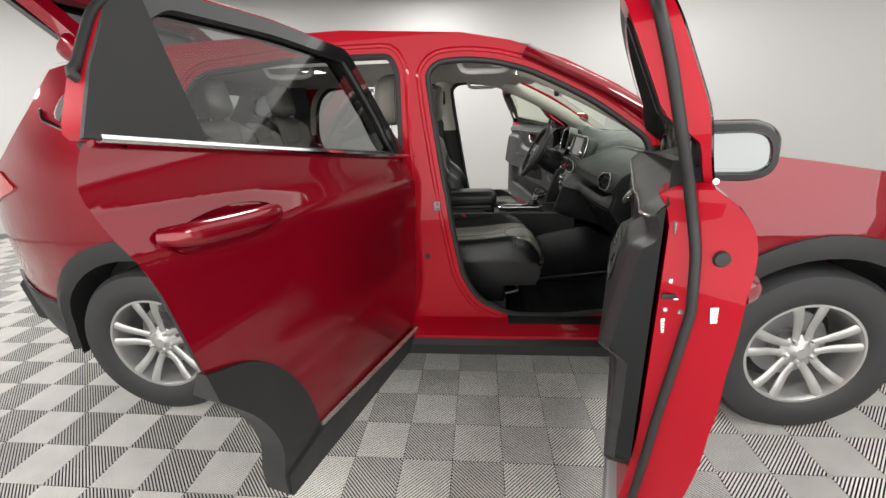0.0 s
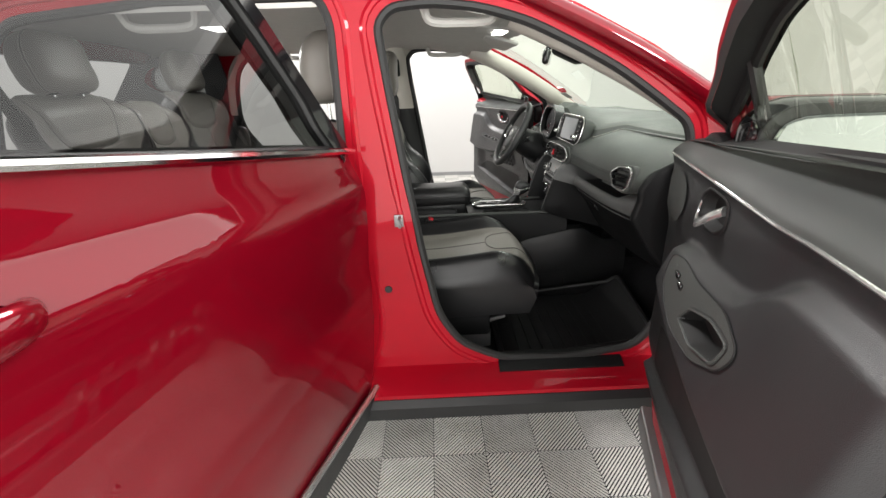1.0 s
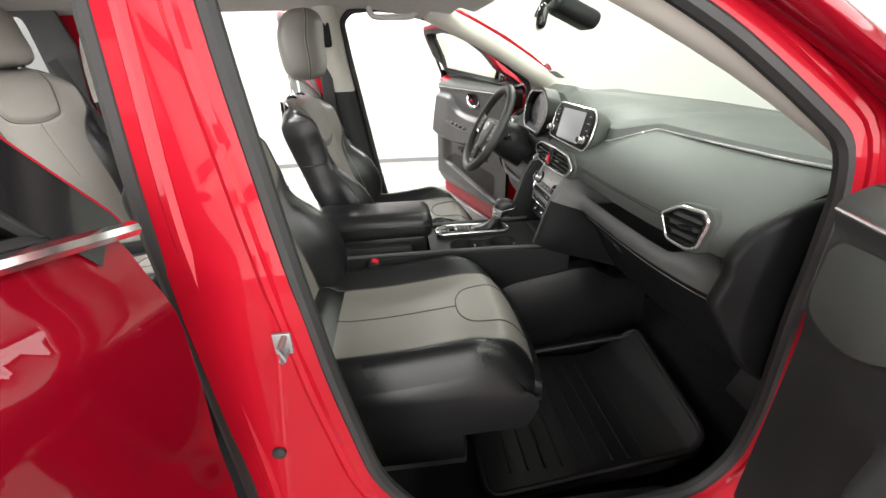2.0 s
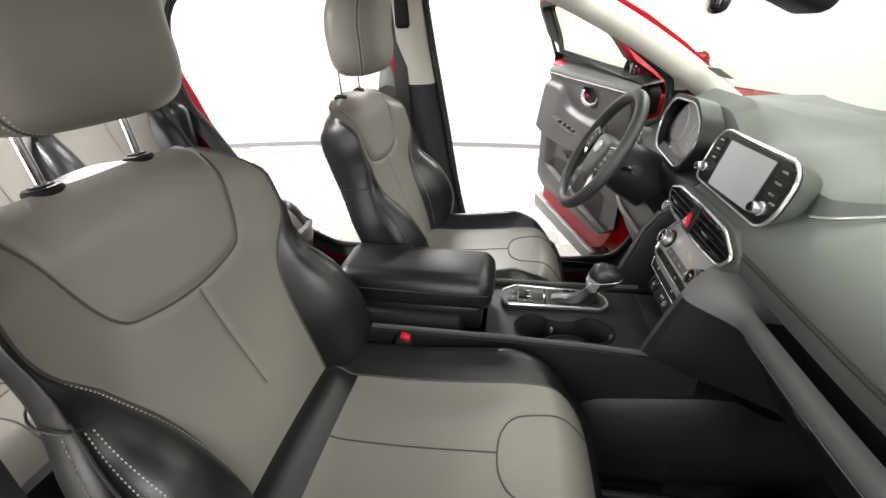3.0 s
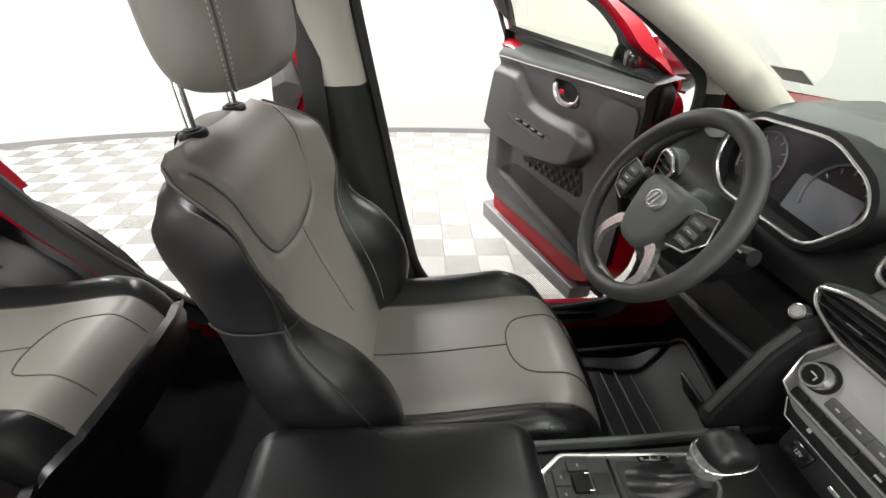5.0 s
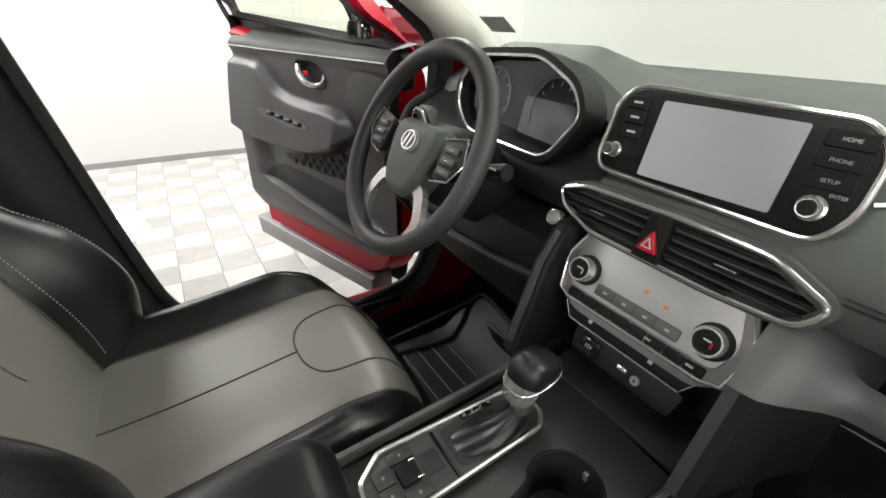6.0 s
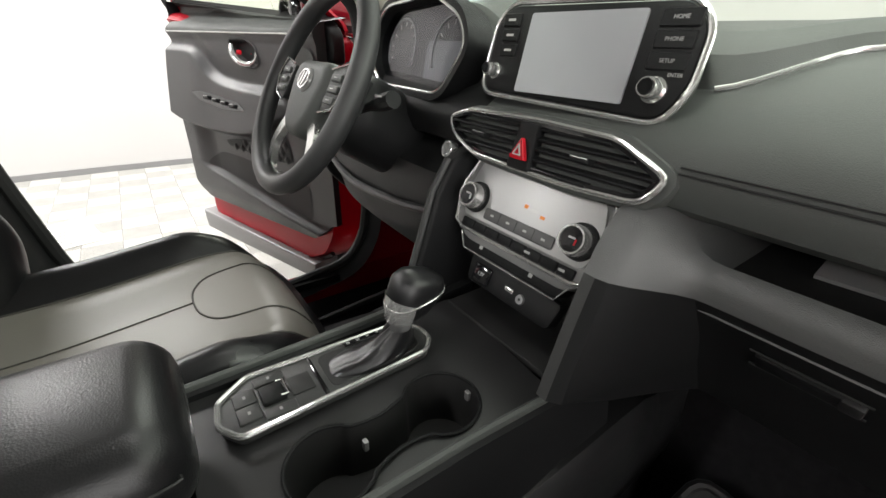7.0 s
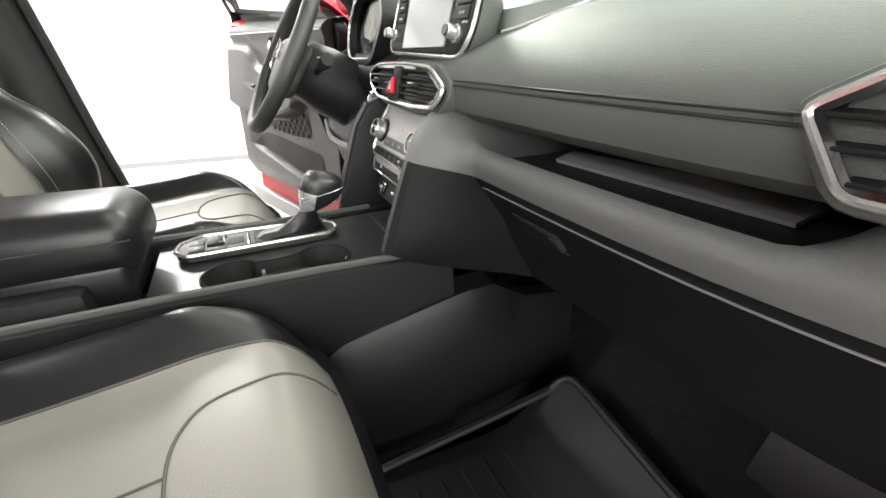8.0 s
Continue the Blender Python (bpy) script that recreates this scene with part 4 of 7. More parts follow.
    part("tweeter_cover", lay(smooth_poly([(-0.01, 0.985), (-0.01, 1.1), (0.1, 1.108), (0.15, 1.09), (0.163, 1.04), (0.12, 0.995), (0.05, 0.97)], 0.035, 4), 0.004), DASH, d, "black tweeter cover", m)
    quilt = smooth_poly([(0.17, 0.75), (0.337, 0.742), (0.56, 0.757), (0.58, 0.775), (0.5, 0.79), (0.38, 0.8), (0.28, 0.822), (0.19, 0.85)], 0.02, 4)
    part("speaker_grille", lay(quilt, 0.003), PLASTIC, d, "black quilted speaker cover", m)
    for i in range(8):
        for j in range(5):
            qa, qz = 0.2 + 0.045 * i + 0.022 * (j % 2), 0.758 + 0.024 * j
            if 0.752 < qz < 0.835 - 0.2 * (qa - 0.2):
                part("quilt_tile", lathe([(0, 0.005), (0.011, 0.0035), (0.019, 0)], 4, Matrix(((1, 0, 0, qa), (0, 0, 1, trim_w(qa, qz) + 0.003), (0, 0.8, 0, qz), (0, 0, 0, 1)))), PLASTIC, d, "", m)
    # pocket mouth drawn as a flat dark sheet for the shade inside it
    part("pocket_opening", lay(smooth_poly([(0.735, 0.66), (0.7, 0.692), (0.634, 0.722), (0.523, 0.724), (0.354, 0.712), (0.1, 0.69), (0.1, 0.56), (0.3, 0.592), (0.5, 0.627)], 0.025, 4), 0.002), RUBBER, d, "dark sheet for the shade in the door pocket", m)
    # latch edge details
    def edge_u(w, z):
        """Where the rear edge of the door lies at a depth and height."""
        u = 0.905 + 0.005 * ease(z, 0.85, 1.0) - 0.01 * ease(z, 1.02, 1.21)
        r = w - skin_w(u, z)
        return u - (0.012 * r / 0.055 if r < 0.055 else 0.012 + 0.018 * (r - 0.055) / 0.06)

    def on_edge(w, z, tilt=0.0):
        g = math.atan2(edge_u(w - 0.01, z) - edge_u(w + 0.01, z), 0.02)
        m0 = Matrix(((0, 0, 1, edge_u(w, z)), (1, 0, 0, w), (0, 1, 0, z), (0, 0, 0, 1)))
        return m0 @ Matrix.Rotation(-g, 4, "Y") @ Matrix.Rotation(radians(tilt), 4, "Z")
    part("latch", box(0.042, 0.011, 0.006, (0, 0, 0.001), 0.003), RUBBER, d, "black steel door latch", m @ on_edge(0.094, 0.999))
    part("latch_plate", box(0.02, 0.004, 0.003, (-0.01, -0.004, 0.004), 0.001), CHROME, d, "", m @ on_edge(0.094, 0.999))
    part("edge_plug", lathe([(0, 0.006), (0.012, 0.005), (0.0145, 0)], 20), RUBBER, d, "black round rubber plug", m @ on_edge(0.034, 1.082))
    for bz, bw in ((1.028, 0.101), (0.97, 0.103), (0.972, 0.079)):
        part("edge_bolt", lathe([(0, 0.003), (0.0045, 0.003), (0.0055, 0)], 10), SATIN, d, "", m @ on_edge(bw, bz))
    for bw, bz in ((0.1, 0.937), (0.03, 0.98)):
        part("edge_label", box(0.013, 0.03, 0.001, (0, 0, 0.0008)), LABEL, d, "white printed sticker", m @ on_edge(bw, bz, -8))
        for k in range(3):
            part("print_bar", box(0.009, 0.002, 0.0006, (0, 0.006 - 0.006 * k, 0.0014)), PRINT, d, "", m @ on_edge(bw, bz, -8))
    part("dark_label", box(0.008, 0.046, 0.001, (0, 0, 0.0008)), BLACKGLOSS, d, "black printed sticker", m @ on_edge(0.104, 1.115, -5))
    for k in range(5):
        part("print_bar", box(0.003, 0.006, 0.0006, (0, -0.016 + 0.008 * k, 0.0015)), INK, d, "", m @ on_edge(0.104, 1.115, -5))
    # mirror on the skin
    h = pose(0.16, 0.075, 1.18) @ Matrix.Diagonal((1, 1.32, 1.12, 1))
    part("mirror_housing", box(0.13, 0.235, 0.16, (0, -0.105, 0.005), 0.064, 6, Matrix.Identity(4)), BLACKGLOSS, d, "gloss black mirror housing", m @ h)
    part("mirror_frame", slab(smooth_poly([(-0.215, -0.06), (0.005, -0.07), (0.005, 0.075), (-0.2, 0.08)], 0.065, 6), 0.0, 0.01, 0.003), RUBBER, d, "", m @ h @ Matrix(((0, 1, 0, 0.07), (1, 0, 0, 0), (0, 0, 1, 0), (0, 0, 0, 1))))
    part("mirror_glass", slab(smooth_poly([(-0.2, -0.045), (-0.012, -0.052), (-0.012, 0.057), (-0.188, 0.064)], 0.055, 6), 0.0, 0.004), MIRROR, d, "door mirror glass", m @ h @ Matrix(((0, 1, 0, 0.08), (1, 0, 0, 0), (0, 0, 1, 0), (0, 0, 0, 1))))
    part("mirror_cap", box(0.08, 0.22, 0.1, (-0.05, -0.10, 0.035), 0.04, 5), RED, d, "red mirror cap", m @ h)
    part("mirror_arm", box(0.08, 0.09, 0.03, (0.0, -0.01, -0.05), 0.012, 3), RUBBER, d, "", m @ h)
    return d


def rear_door(s):
    KIND[0] = "rear"
    d = group_node("rear_door", car, "open red rear door with dark tinted window")
    m = door_pose(-0.135, 0.88, 74, s) @ Matrix.Diagonal((1.11, 1, 1, 1))
    win_in = door_shell(d, m, RLOW, RWIN, (0.03, 0.06), 0.036, 1.23)
    part("window_glass", panel(win_in, [], lambda a, z: (a, skin_w(a, z) + 0.014, z), 0.12), PRIV, d, "dark tinted rear door window", m)
    part("belt_chrome", tube([(a, skin_w(a, 1.172 + 0.142 * a) - 0.01, 1.172 + 0.142 * a + 0.01 * a * a) for a in (-0.01, 0.15, 0.3, 0.45, 0.6, 0.75, 0.91)], 0.0105, 8, flat=0.8), CHROME, d, "chrome belt line", m)
    part("quarter_cover", panel([(0.735, 1.285), (0.925, 1.312), (0.875, 1.42), (0.815, 1.52), (0.755, 1.572), (0.745, 1.4)], [], lambda a, z: (a, skin_w(a, z) - 0.006, z), 0.06, 0.012), SIGHT, d, "black window corner cover", m)
    arch = [(0.725, 0.35), (0.745, 0.44), (0.748, 0.55), (0.797, 0.685), (0.875, 0.8)]
    inn = [(0.57, 0.36), (0.6, 0.46), (0.665, 0.67), (0.765, 0.815), (0.885, 0.87)]
    part("arch_cladding", loft([[(p[0], skin_w(p[0], p[1]) - 0.016, p[1]), (q[0], skin_w(q[0], q[1]) - 0.012, q[1]), (q[0], skin_w(q[0], q[1]) + 0.012, q[1]), (p[0], skin_w(p[0], p[1]) + 0.06, p[1])] for p, q in zip(spline([(*p, 0) for p in arch], 4), spline([(*p, 0) for p in inn], 4))]), CLAD, d, "dark grey wheel arch edge", m)
    part("lower_cladding", panel([(0.0, 0.345), (0.72, 0.345), (0.735, 0.44), (0.6, 0.475), (0.0, 0.43)], [], lambda a, z: (a, skin_w(a, z) - 0.010, z), 0.06, 0.012), CLAD, d, "dark grey lower door cladding", m)
    part("lower_chrome", tube([(a, skin_w(a, 0.46) - 0.012, 0.432 + 0.075 * a) for a in (0.0, 0.2, 0.4, 0.6)], 0.009, 8), SATIN, d, "silver lower trim line", m)
    part("handle_cup", lathe([(0, -0.002), (0.07, -0.004), (0.1, 0.0), (0.105, 0.006)], 28, Matrix(((1.1, 0, 0, 0.77), (0, 0, -1, -0.006), (0, 0.4, 0, 1.13), (0, 0, 0, 1)))), RED, d, "red handle recess", m)
    part("outer_handle", tube(spline([(0.65, 0.004, 1.13), (0.68, -0.024, 1.132), (0.77, -0.028, 1.135), (0.86, -0.024, 1.142), (0.89, 0.004, 1.145)], 5), [0.013 + 0.008 * math.sin(math.pi * i / 20) for i in range(21)], 12, flat=1.15), RED, d, "red outer door handle", m)
    card = smooth_poly([(0.05, 0.46), (0.5, 0.46), (0.6, 0.64), (0.72, 0.84), (0.8, 1.0), (0.83, 1.22), (0.04, 1.14)], 0.03, 3)
    part("trim_card", panel(card, [], lambda a, z: (a, 0.15 + 0.01 * math.sin((z - 0.45) * 4), z), 0.08, 0.012), TRIMGREY, d, "grey rear door trim card", m)
    part("armrest", slab(smooth_poly([(0.25, 0.83), (0.8, 0.87), (0.82, 0.95), (0.4, 0.93)], 0.04, 3), 0.15, 0.07, 0.02, 3), PLASTIC, d, "black rear armrest", m)
    part("top_pad", loft([[(a, w, z + 0.1 * a) for w, z in ((0.08, 1.15), (0.13, 1.165), (0.165, 1.15), (0.17, 1.08), (0.14, 1.05))] for a in (0.04, 0.3, 0.6, 0.82)]), DASH, d, "soft black top of the door trim", m)
    return d


for ds in (1, -1):
    front_door(ds)
    rear_door(ds)


# ---- seats ----
def two_part_grid(P, region, names, parent, mats, m):
    """A grid of points split into meshes by region(i, j)."""
    nu, nv = len(P), len(P[0])
    for r, (name, label) in enumerate(names):
        bm = bmesh.new()
        V = {}

        def vert(i, j):
            if (i, j) not in V:
                V[(i, j)] = bm.verts.new(P[i][j])
            return V[(i, j)]
        for i in range(nu - 1):
            for j in range(nv - 1):
                if region(i, j) == r:
                    bm.faces.new((vert(i, j), vert(i + 1, j), vert(i + 1, j + 1), vert(i, j + 1)))
        bmesh.ops.remove_doubles(bm, verts=bm.verts, dist=1e-5)
        left = bmesh.new() if r == 1 else None
        if left is not None:
            me = bpy.data.meshes.new("tmp")
            bm.to_mesh(me)
            left.from_mesh(me)
            bpy.data.meshes.remove(me)
            for b, sg in ((bm, 1), (left, -1)):
                bmesh.ops.delete(b, geom=[f for f in b.faces if f.calc_center_median().y * sg < 0], context="FACES")
            part(name, fix(left), mats[r], parent, label, m, 60)
        if bm.faces:
            part(name, fix(bm), mats[r], parent, label, m, 60)
        else:
            bm.free()


def stitches(pts, r=0.0012, gap=0.0062, long=0.0042):
    """A row of short raised threads along a line of points, as one bmesh."""
    P = [Vector(p) for p in pts]
    run = [0.0]
    for a, b in zip(P, P[1:]):
        run.append(run[-1] + (b - a).length)

    def at(q):
        for i in range(len(P) - 1):
            if q <= run[i + 1]:
                return P[i].lerp(P[i + 1], (q - run[i]) / max(1e-9, run[i + 1] - run[i]))
        return P[-1]
    bm = bmesh.new()
    for i in range(int(run[-1] / gap)):
        a, b = at(i * gap), at(i * gap + long)
        t = (b - a).normalized()
        u = t.cross(Vector((0.3, 0.5, 0.8))).normalized()
        v = t.cross(u)
        ring = [u * r, v * r, -u * r, -v * r]
        A, M, B = [bm.verts.new(a)], [bm.verts.new((a + b) / 2 + o) for o in ring], [bm.verts.new(b)]
        for k in range(4):
            bm.faces.new((A[0], M[(k + 1) % 4], M[k]))
            bm.faces.new((B[0], M[k], M[(k + 1) % 4]))
    return fix(bm)


def backrest(seat, m, k=1.0, H=0.57, bolster=1.0, outer=0):
    """Backrest lofted from cross sections: d forward, y across, height h from the base. k: width against a front seat."""
    J = H - 0.205        # height of the seam below the collar pad
    y_in = [(-0.36, 0.15), (-0.2, 0.147), (-0.1, 0.163), (-0.02, 0.196), (0.04, 0.232), (0.1, 0.235), (0.16, 0.212), (0.19, 0.185), (0.205, 0.15)]
    y_side = [(-0.36, 0.262), (-0.25, 0.286), (-0.12, 0.279), (-0.03, 0.25), (0.04, 0.243), (0.1, 0.242), (0.16, 0.222), (0.19, 0.195), (0.205, 0.162)]
    rise = [(-0.36, 0.06), (-0.25, 0.095), (-0.13, 0.08), (-0.05, 0.035), (0.02, 0.004), (0.08, 0.0), (0.3, 0.0)]
    set_back = [(0.0, 0.0), (0.11, 0.0), (0.15, 0.004), (0.18, 0.008), (0.205, 0.008)]
    NV, NF = 130, 44

    def collar(y):
        """Height of the pad's lower seam."""
        q = abs(y) / (0.166 * k)
        return J + 0.005 + 0.035 * q ** 2 + 0.14 * max(0, (q - 0.62) / 0.38) ** 2.8

    def face(y, h):
        s = h - J
        d = -0.042 * max(0, (s - 0.12) / 0.085) ** 2.2 + 0.012 * math.exp(-((s + 0.22) / 0.12) ** 2)
        near = (h - collar(y)) / math.sqrt(1 + ((collar(abs(y) + 0.002) - collar(abs(y))) / 0.002) ** 2)
        d += 0.005 * ease(near, 0.0, 0.022)
        d -= 0.004 * math.exp(-(near / 0.006) ** 2) + 0.004 * math.exp(-(y / 0.006) ** 2) * ease(s, -0.215, -0.19) * (1 - ease(s, -0.01, 0.005))
        return d + 0.03 * ease(abs(y) / k, 0.13, 0.235) * ease(s, -0.08, 0.03) * (1 - ease(s, 0.1, 0.19))

    def section(h):
        s = min(h - J, 0.205)
        a, b, r, g = k * curve(y_in, s), k * curve(y_side, s), bolster * max(0, curve(rise, s)), max(0, curve(set_back, s))
        back = -0.102 + 0.03 * ease(-s, -0.05, 0.3) + 0.006 * ease(s, 0.08, 0.215)
        front = [(a * i / NF, face(a * i / NF, h) - g * ease(i / NF, 0.8, 1.0)) for i in range(NF + 1)]
        y0, d0 = front[-1]
        ctrl = [(y0, d0, 0), (y0 + 0.28 * (b - y0), d0 + 0.8 * r, 0), (y0 + 0.68 * (b - y0), d0 + r, 0), (b, d0 + 0.55 * r - 0.004, 0), (b - 0.01, 0.5 * (d0 + back), 0), (b - 0.04, back + 0.01, 0), (b - 0.075 - 0.02 * ease(s, 0.08, 0.2), back, 0)]
        black = spline(ctrl, 4)
        return front, [(p.x, p.y) for p in black]
    hs = [H * j / NV for j in range(NV + 1)]
    S = [section(h) for h in hs]
    up = lambda y, d, h: Vector((d, y, h))
    grey = [[up(y, d, h) for y, d in [(-p, q) for p, q in S[j][0][:0:-1]] + S[j][0]] for j, h in enumerate(hs)]
    part("backrest_insert", loft(grey, False, False), LEATHER_GY, seat, "grey leather backrest insert", m, 60)
    for q in (1, -1):
        part("backrest_bolster", loft([[up(q * y, d, h - 0.05 * ease(h, H - 0.09, H) * i / 24) for i, (y, d) in enumerate(S[j][1])] for j, h in enumerate(hs)], False, False), LEATHER_BK, seat, "black leather side bolster", m, 60)
    ends = [(S[j][1][-1], h) for j, h in enumerate(hs)]
    part("backrest_shell", loft([[up(e[0] * (2 * i / 12 - 1), e[1] - 0.012 * (1 - (2 * i / 12 - 1) ** 2), h - 0.05 * ease(h, H - 0.09, H) * (2 * i / 12 - 1) ** 2) for i in range(13)] for e, h in ends], False, False), LEATHER_BK, seat, "black leather seat back", m, 60)
    rim = grey[-1]
    tail = [up(v.y * ends[-1][0][0] / abs(rim[0].y), ends[-1][0][1], H - 0.004 - 0.046 * (v.y / rim[0].y) ** 2) for v in rim]
    crown = [(p + t) / 2 + Vector((0, 0, 0.014)) for p, t in zip(rim, tail)]
    part("backrest_top", loft([rim, crown, tail], False, False), LEATHER_GY, seat, "", m, 60)
    edge = lambda q, h: (q * section(h)[0][-1][0], section(h)[0][-1][1])

    def seam(name, pts, r, mat):
        part(name, tube(pts, r, 6), mat, seat, "", m)
    C = [0.1659 * k * math.copysign(1 - (1 - abs(i) / 40) ** 2.6, i) for i in range(-40, 41)]
    pad = [(y, collar(y)) for y in C if collar(y) < H - 0.004]
    seam("seam", [up(y, face(y, h) + 0.0012, h) for y, h in pad], 0.0019, SEAM)
    seam("seam", [up(0, face(0, h) + 0.0002, h) for h in [J - 0.205 * i / 12 for i in range(13)]], 0.0013, SEAM)
    for q in (1, -1):
        low = [H * (0.02 + 0.96 * i / 40) for i in range(41)]
        seam("seam", [up(edge(q, h)[0], edge(q, h)[1] + 0.0005, h) for h in low], 0.0026, SEAM)
        seam("seam", [up(q * section(h)[1][11][0], section(h)[1][11][1] + 0.001, h) for h in low if h < J - 0.01], 0.002, RUBBER)
        for col, out in ((1, 0.0014), (9, 0.0012), (10, 0.0012), (13, 0.001))[:4 if q == outer else 0]:
            row = [up(q * (section(h)[1][col][0] + (0.0006 if col > 9 else 0)), section(h)[1][col][1] + out, h) for h in low if 0.05 < h < (J + 0.1 if col == 1 else J - 0.02)]
            part("stitching", stitches(row), STITCH, seat, "pale thread stitching", m)
        hz = J - 0.03
        seam("seam", [up(q * (y + 0.001), d, hz + 0.03 * i / 18) for i, (y, d) in enumerate(section(hz)[1][6:21])], 0.0016, RUBBER)


def headrest(seat, m, w=0.135, h=0.10, d=0.058, post_gap=0.075, post_h=0.075, base=0.62, fwd=0.0):
    """Cushion on two posts, above a backrest whose top is at base."""
    NU, NV = 48, 32
    zc = base + post_h + h

    def pt(a, b):
        x, y = math.cos(a), math.sin(a)
        c, s = math.cos(b), math.sin(b)
        P = lambda q, e: math.copysign(abs(q) ** e, q)
        return Vector((fwd + d * P(c, 0.6) * P(x, 0.75) + 0.012 * (P(s, 0.4)) ** 2 + 0.014 * s, w * P(c, 0.45) * P(y, 0.62) * (1 - 0.07 * s), zc + h * P(s, 0.62)))
    P = [[pt(2 * math.pi * i / NU, -math.pi / 2 + math.pi * j / NV) for j in range(NV + 1)] for i in range(NU + 1)]
    two_part_grid(P, lambda i, j: 0, [("headrest", "grey leather headrest with stitched sides")], seat, [LEATHER_GY], m)
    for k in (-1, 1):
        part("headrest_stitching", stitches([pt(k * math.radians(66), -1.3 + 2.6 * i / 24) for i in range(25)], 0.0011), STITCH, seat, "", m)
        part("headrest_seam", tube([pt(k * math.radians(62), -1.35 + 2.7 * i / 24) * 1.0 for i in range(25)], 0.0017, 6), SEAM, seat, "", m)
        part("headrest_stitching", stitches([pt(k * math.radians(58), -1.3 + 2.6 * i / 24) for i in range(25)], 0.0011), STITCH, seat, "", m)
        part("headrest_post", tube([(0.0, k * post_gap, base - 0.02), (0.002, k * post_gap, base + post_h + 0.02)], 0.0062, 12), CHROME, seat, "chrome headrest post", m)
        part("post_collar", lathe([(0.007, 0.006), (0.012, 0.0065), (0.014, 0.004), (0.019, 0.0035), (0.0215, 0.0), (0.0215, -0.014)], 28, pose(0.0, k * post_gap, base + 0.001) @ Matrix.Diagonal((0.8, 1.15, 1, 1))), PLASTIC, seat, "black headrest collar", m)


def cushion(seat, m, L=0.49, W=0.245, drop=0.16, bolster=0.035, band=0.0, tip=0.65):
    """Seat cushion: x forward from 0 to L, top near z = 0."""
    NX, NY = 40, 44

    def top(x, y):
        u = y / W
        f = x / L
        b = bolster * math.exp(-((abs(u) - 0.84) / 0.17) ** 2) * (1 - ease(f, 0.72, 1.0)) * ease(f, -0.2, 0.2)
        b = max(b, 0.6 * bolster * math.exp(-((f - 0.05) / 0.075) ** 2) if band else 0.0)
        z = 0.012 * (1 - u * u) + b + 0.02 * ease(f, 0.3, 0.9)
        z -= 0.075 * max(0, (f - 0.86) / 0.14) ** 2.2
        z -= 0.03 * max(0, (abs(u) - 0.9) / 0.1) ** 2
        z -= 0.005 * math.exp(-((abs(u) - edge(f)) / 0.03) ** 2)
        return z

    def edge(f):
        return 0.635 + 0.02 * ease(f, 0.6, 1.0)

    def xx(f, u):
        return L * f - 0.03 * abs(u) ** 3 * ease(f, 0.5, 1)
    def cols(f):
        e = edge(f)
        out = [-1 + (1 - e) * (1 - math.cos(i / 8 * math.pi / 2)) for i in range(8)] + [-e + 2 * e * i / 28 for i in range(29)]
        return out + [-q for q in out[7::-1]]
    NY = len(cols(0)) - 1
    P = [[Vector((xx(i / NX, u), u * W, top(L * i / NX, u * W))) for u in cols(i / NX)] for i in range(NX + 1)]
    two_part_grid(P, lambda i, j: 1 if j < 8 or j >= NY - 8 or (i + 0.5) / NX < band else 0, [("cushion_insert", "grey leather cushion insert"), ("cushion_bolster", "black leather cushion bolster")], seat, [LEATHER_GY, LEATHER_BK], m)
    # rounded front lip and flanks
    rim = [P[i][0] for i in range(NX + 1)] + [P[NX][j] for j in range(1, NY + 1)] + [P[i][NY] for i in range(NX - 1, -1, -1)]
    mid = []
    lo = []
    for p in rim:
        q = Vector((p.x + 0.014 * ease(p.x, 0.7 * L, L), p.y * 1.035, -0.045 - 0.02 * ease(p.x, 0.6 * L, L)))
        mid.append(q)
        lo.append(Vector((p.x - 0.015 * ease(p.x, 0.7 * L, L), p.y * 1.0, -drop)))
    crease = [p + (q - p) * 0.5 + Vector((0.008 * ease(p.x, 0.7 * L, L), p.y * 0.02, 0)) for p, q in zip(rim, mid)]
    part("cushion_side", loft([rim, crease, mid, [q + Vector((0, 0, -0.012)) * 1.0 for q in mid]], False, False), LEATHER_BK, seat, "black leather cushion side", m, 60)
    under = [Vector((q.x * 0.985, q.y * 0.975, q.z - 0.012)) for q in mid]
    part("seat_skirt", loft([under, [u + Vector((0.006, 0, -0.03)) for u in under], lo], False, False), LEATHER_BK, seat, "black lower seat skirt", m, 60)

    def seam(pts, r=0.0022, mat=SEAM):
        part("seam", tube([(xx(f, u), u * W, top(L * f, u * W) + 0.0006) for f, u in pts], r, 6), mat, seat, "", m)
    for k in (-1, 1):
        seam([(0.02 + 0.96 * i / 30, k * edge(0.02 + 0.96 * i / 30)) for i in range(31)], 0.0022)
    seam([(band + (tip - band) * i / 14, 0) for i in range(15)], 0.0015)
    D = spline([(0.99, 0.36, 0), (0.87, 0.35, 0), (tip + 0.06, 0.31, 0), (tip + 0.012, 0.18, 0), (tip, 0, 0), (tip + 0.012, -0.18, 0), (tip + 0.06, -0.31, 0), (0.87, -0.35, 0), (0.99, -0.36, 0)], 6)
    seam([(p.x, p.y) for p in D], 0.0017)


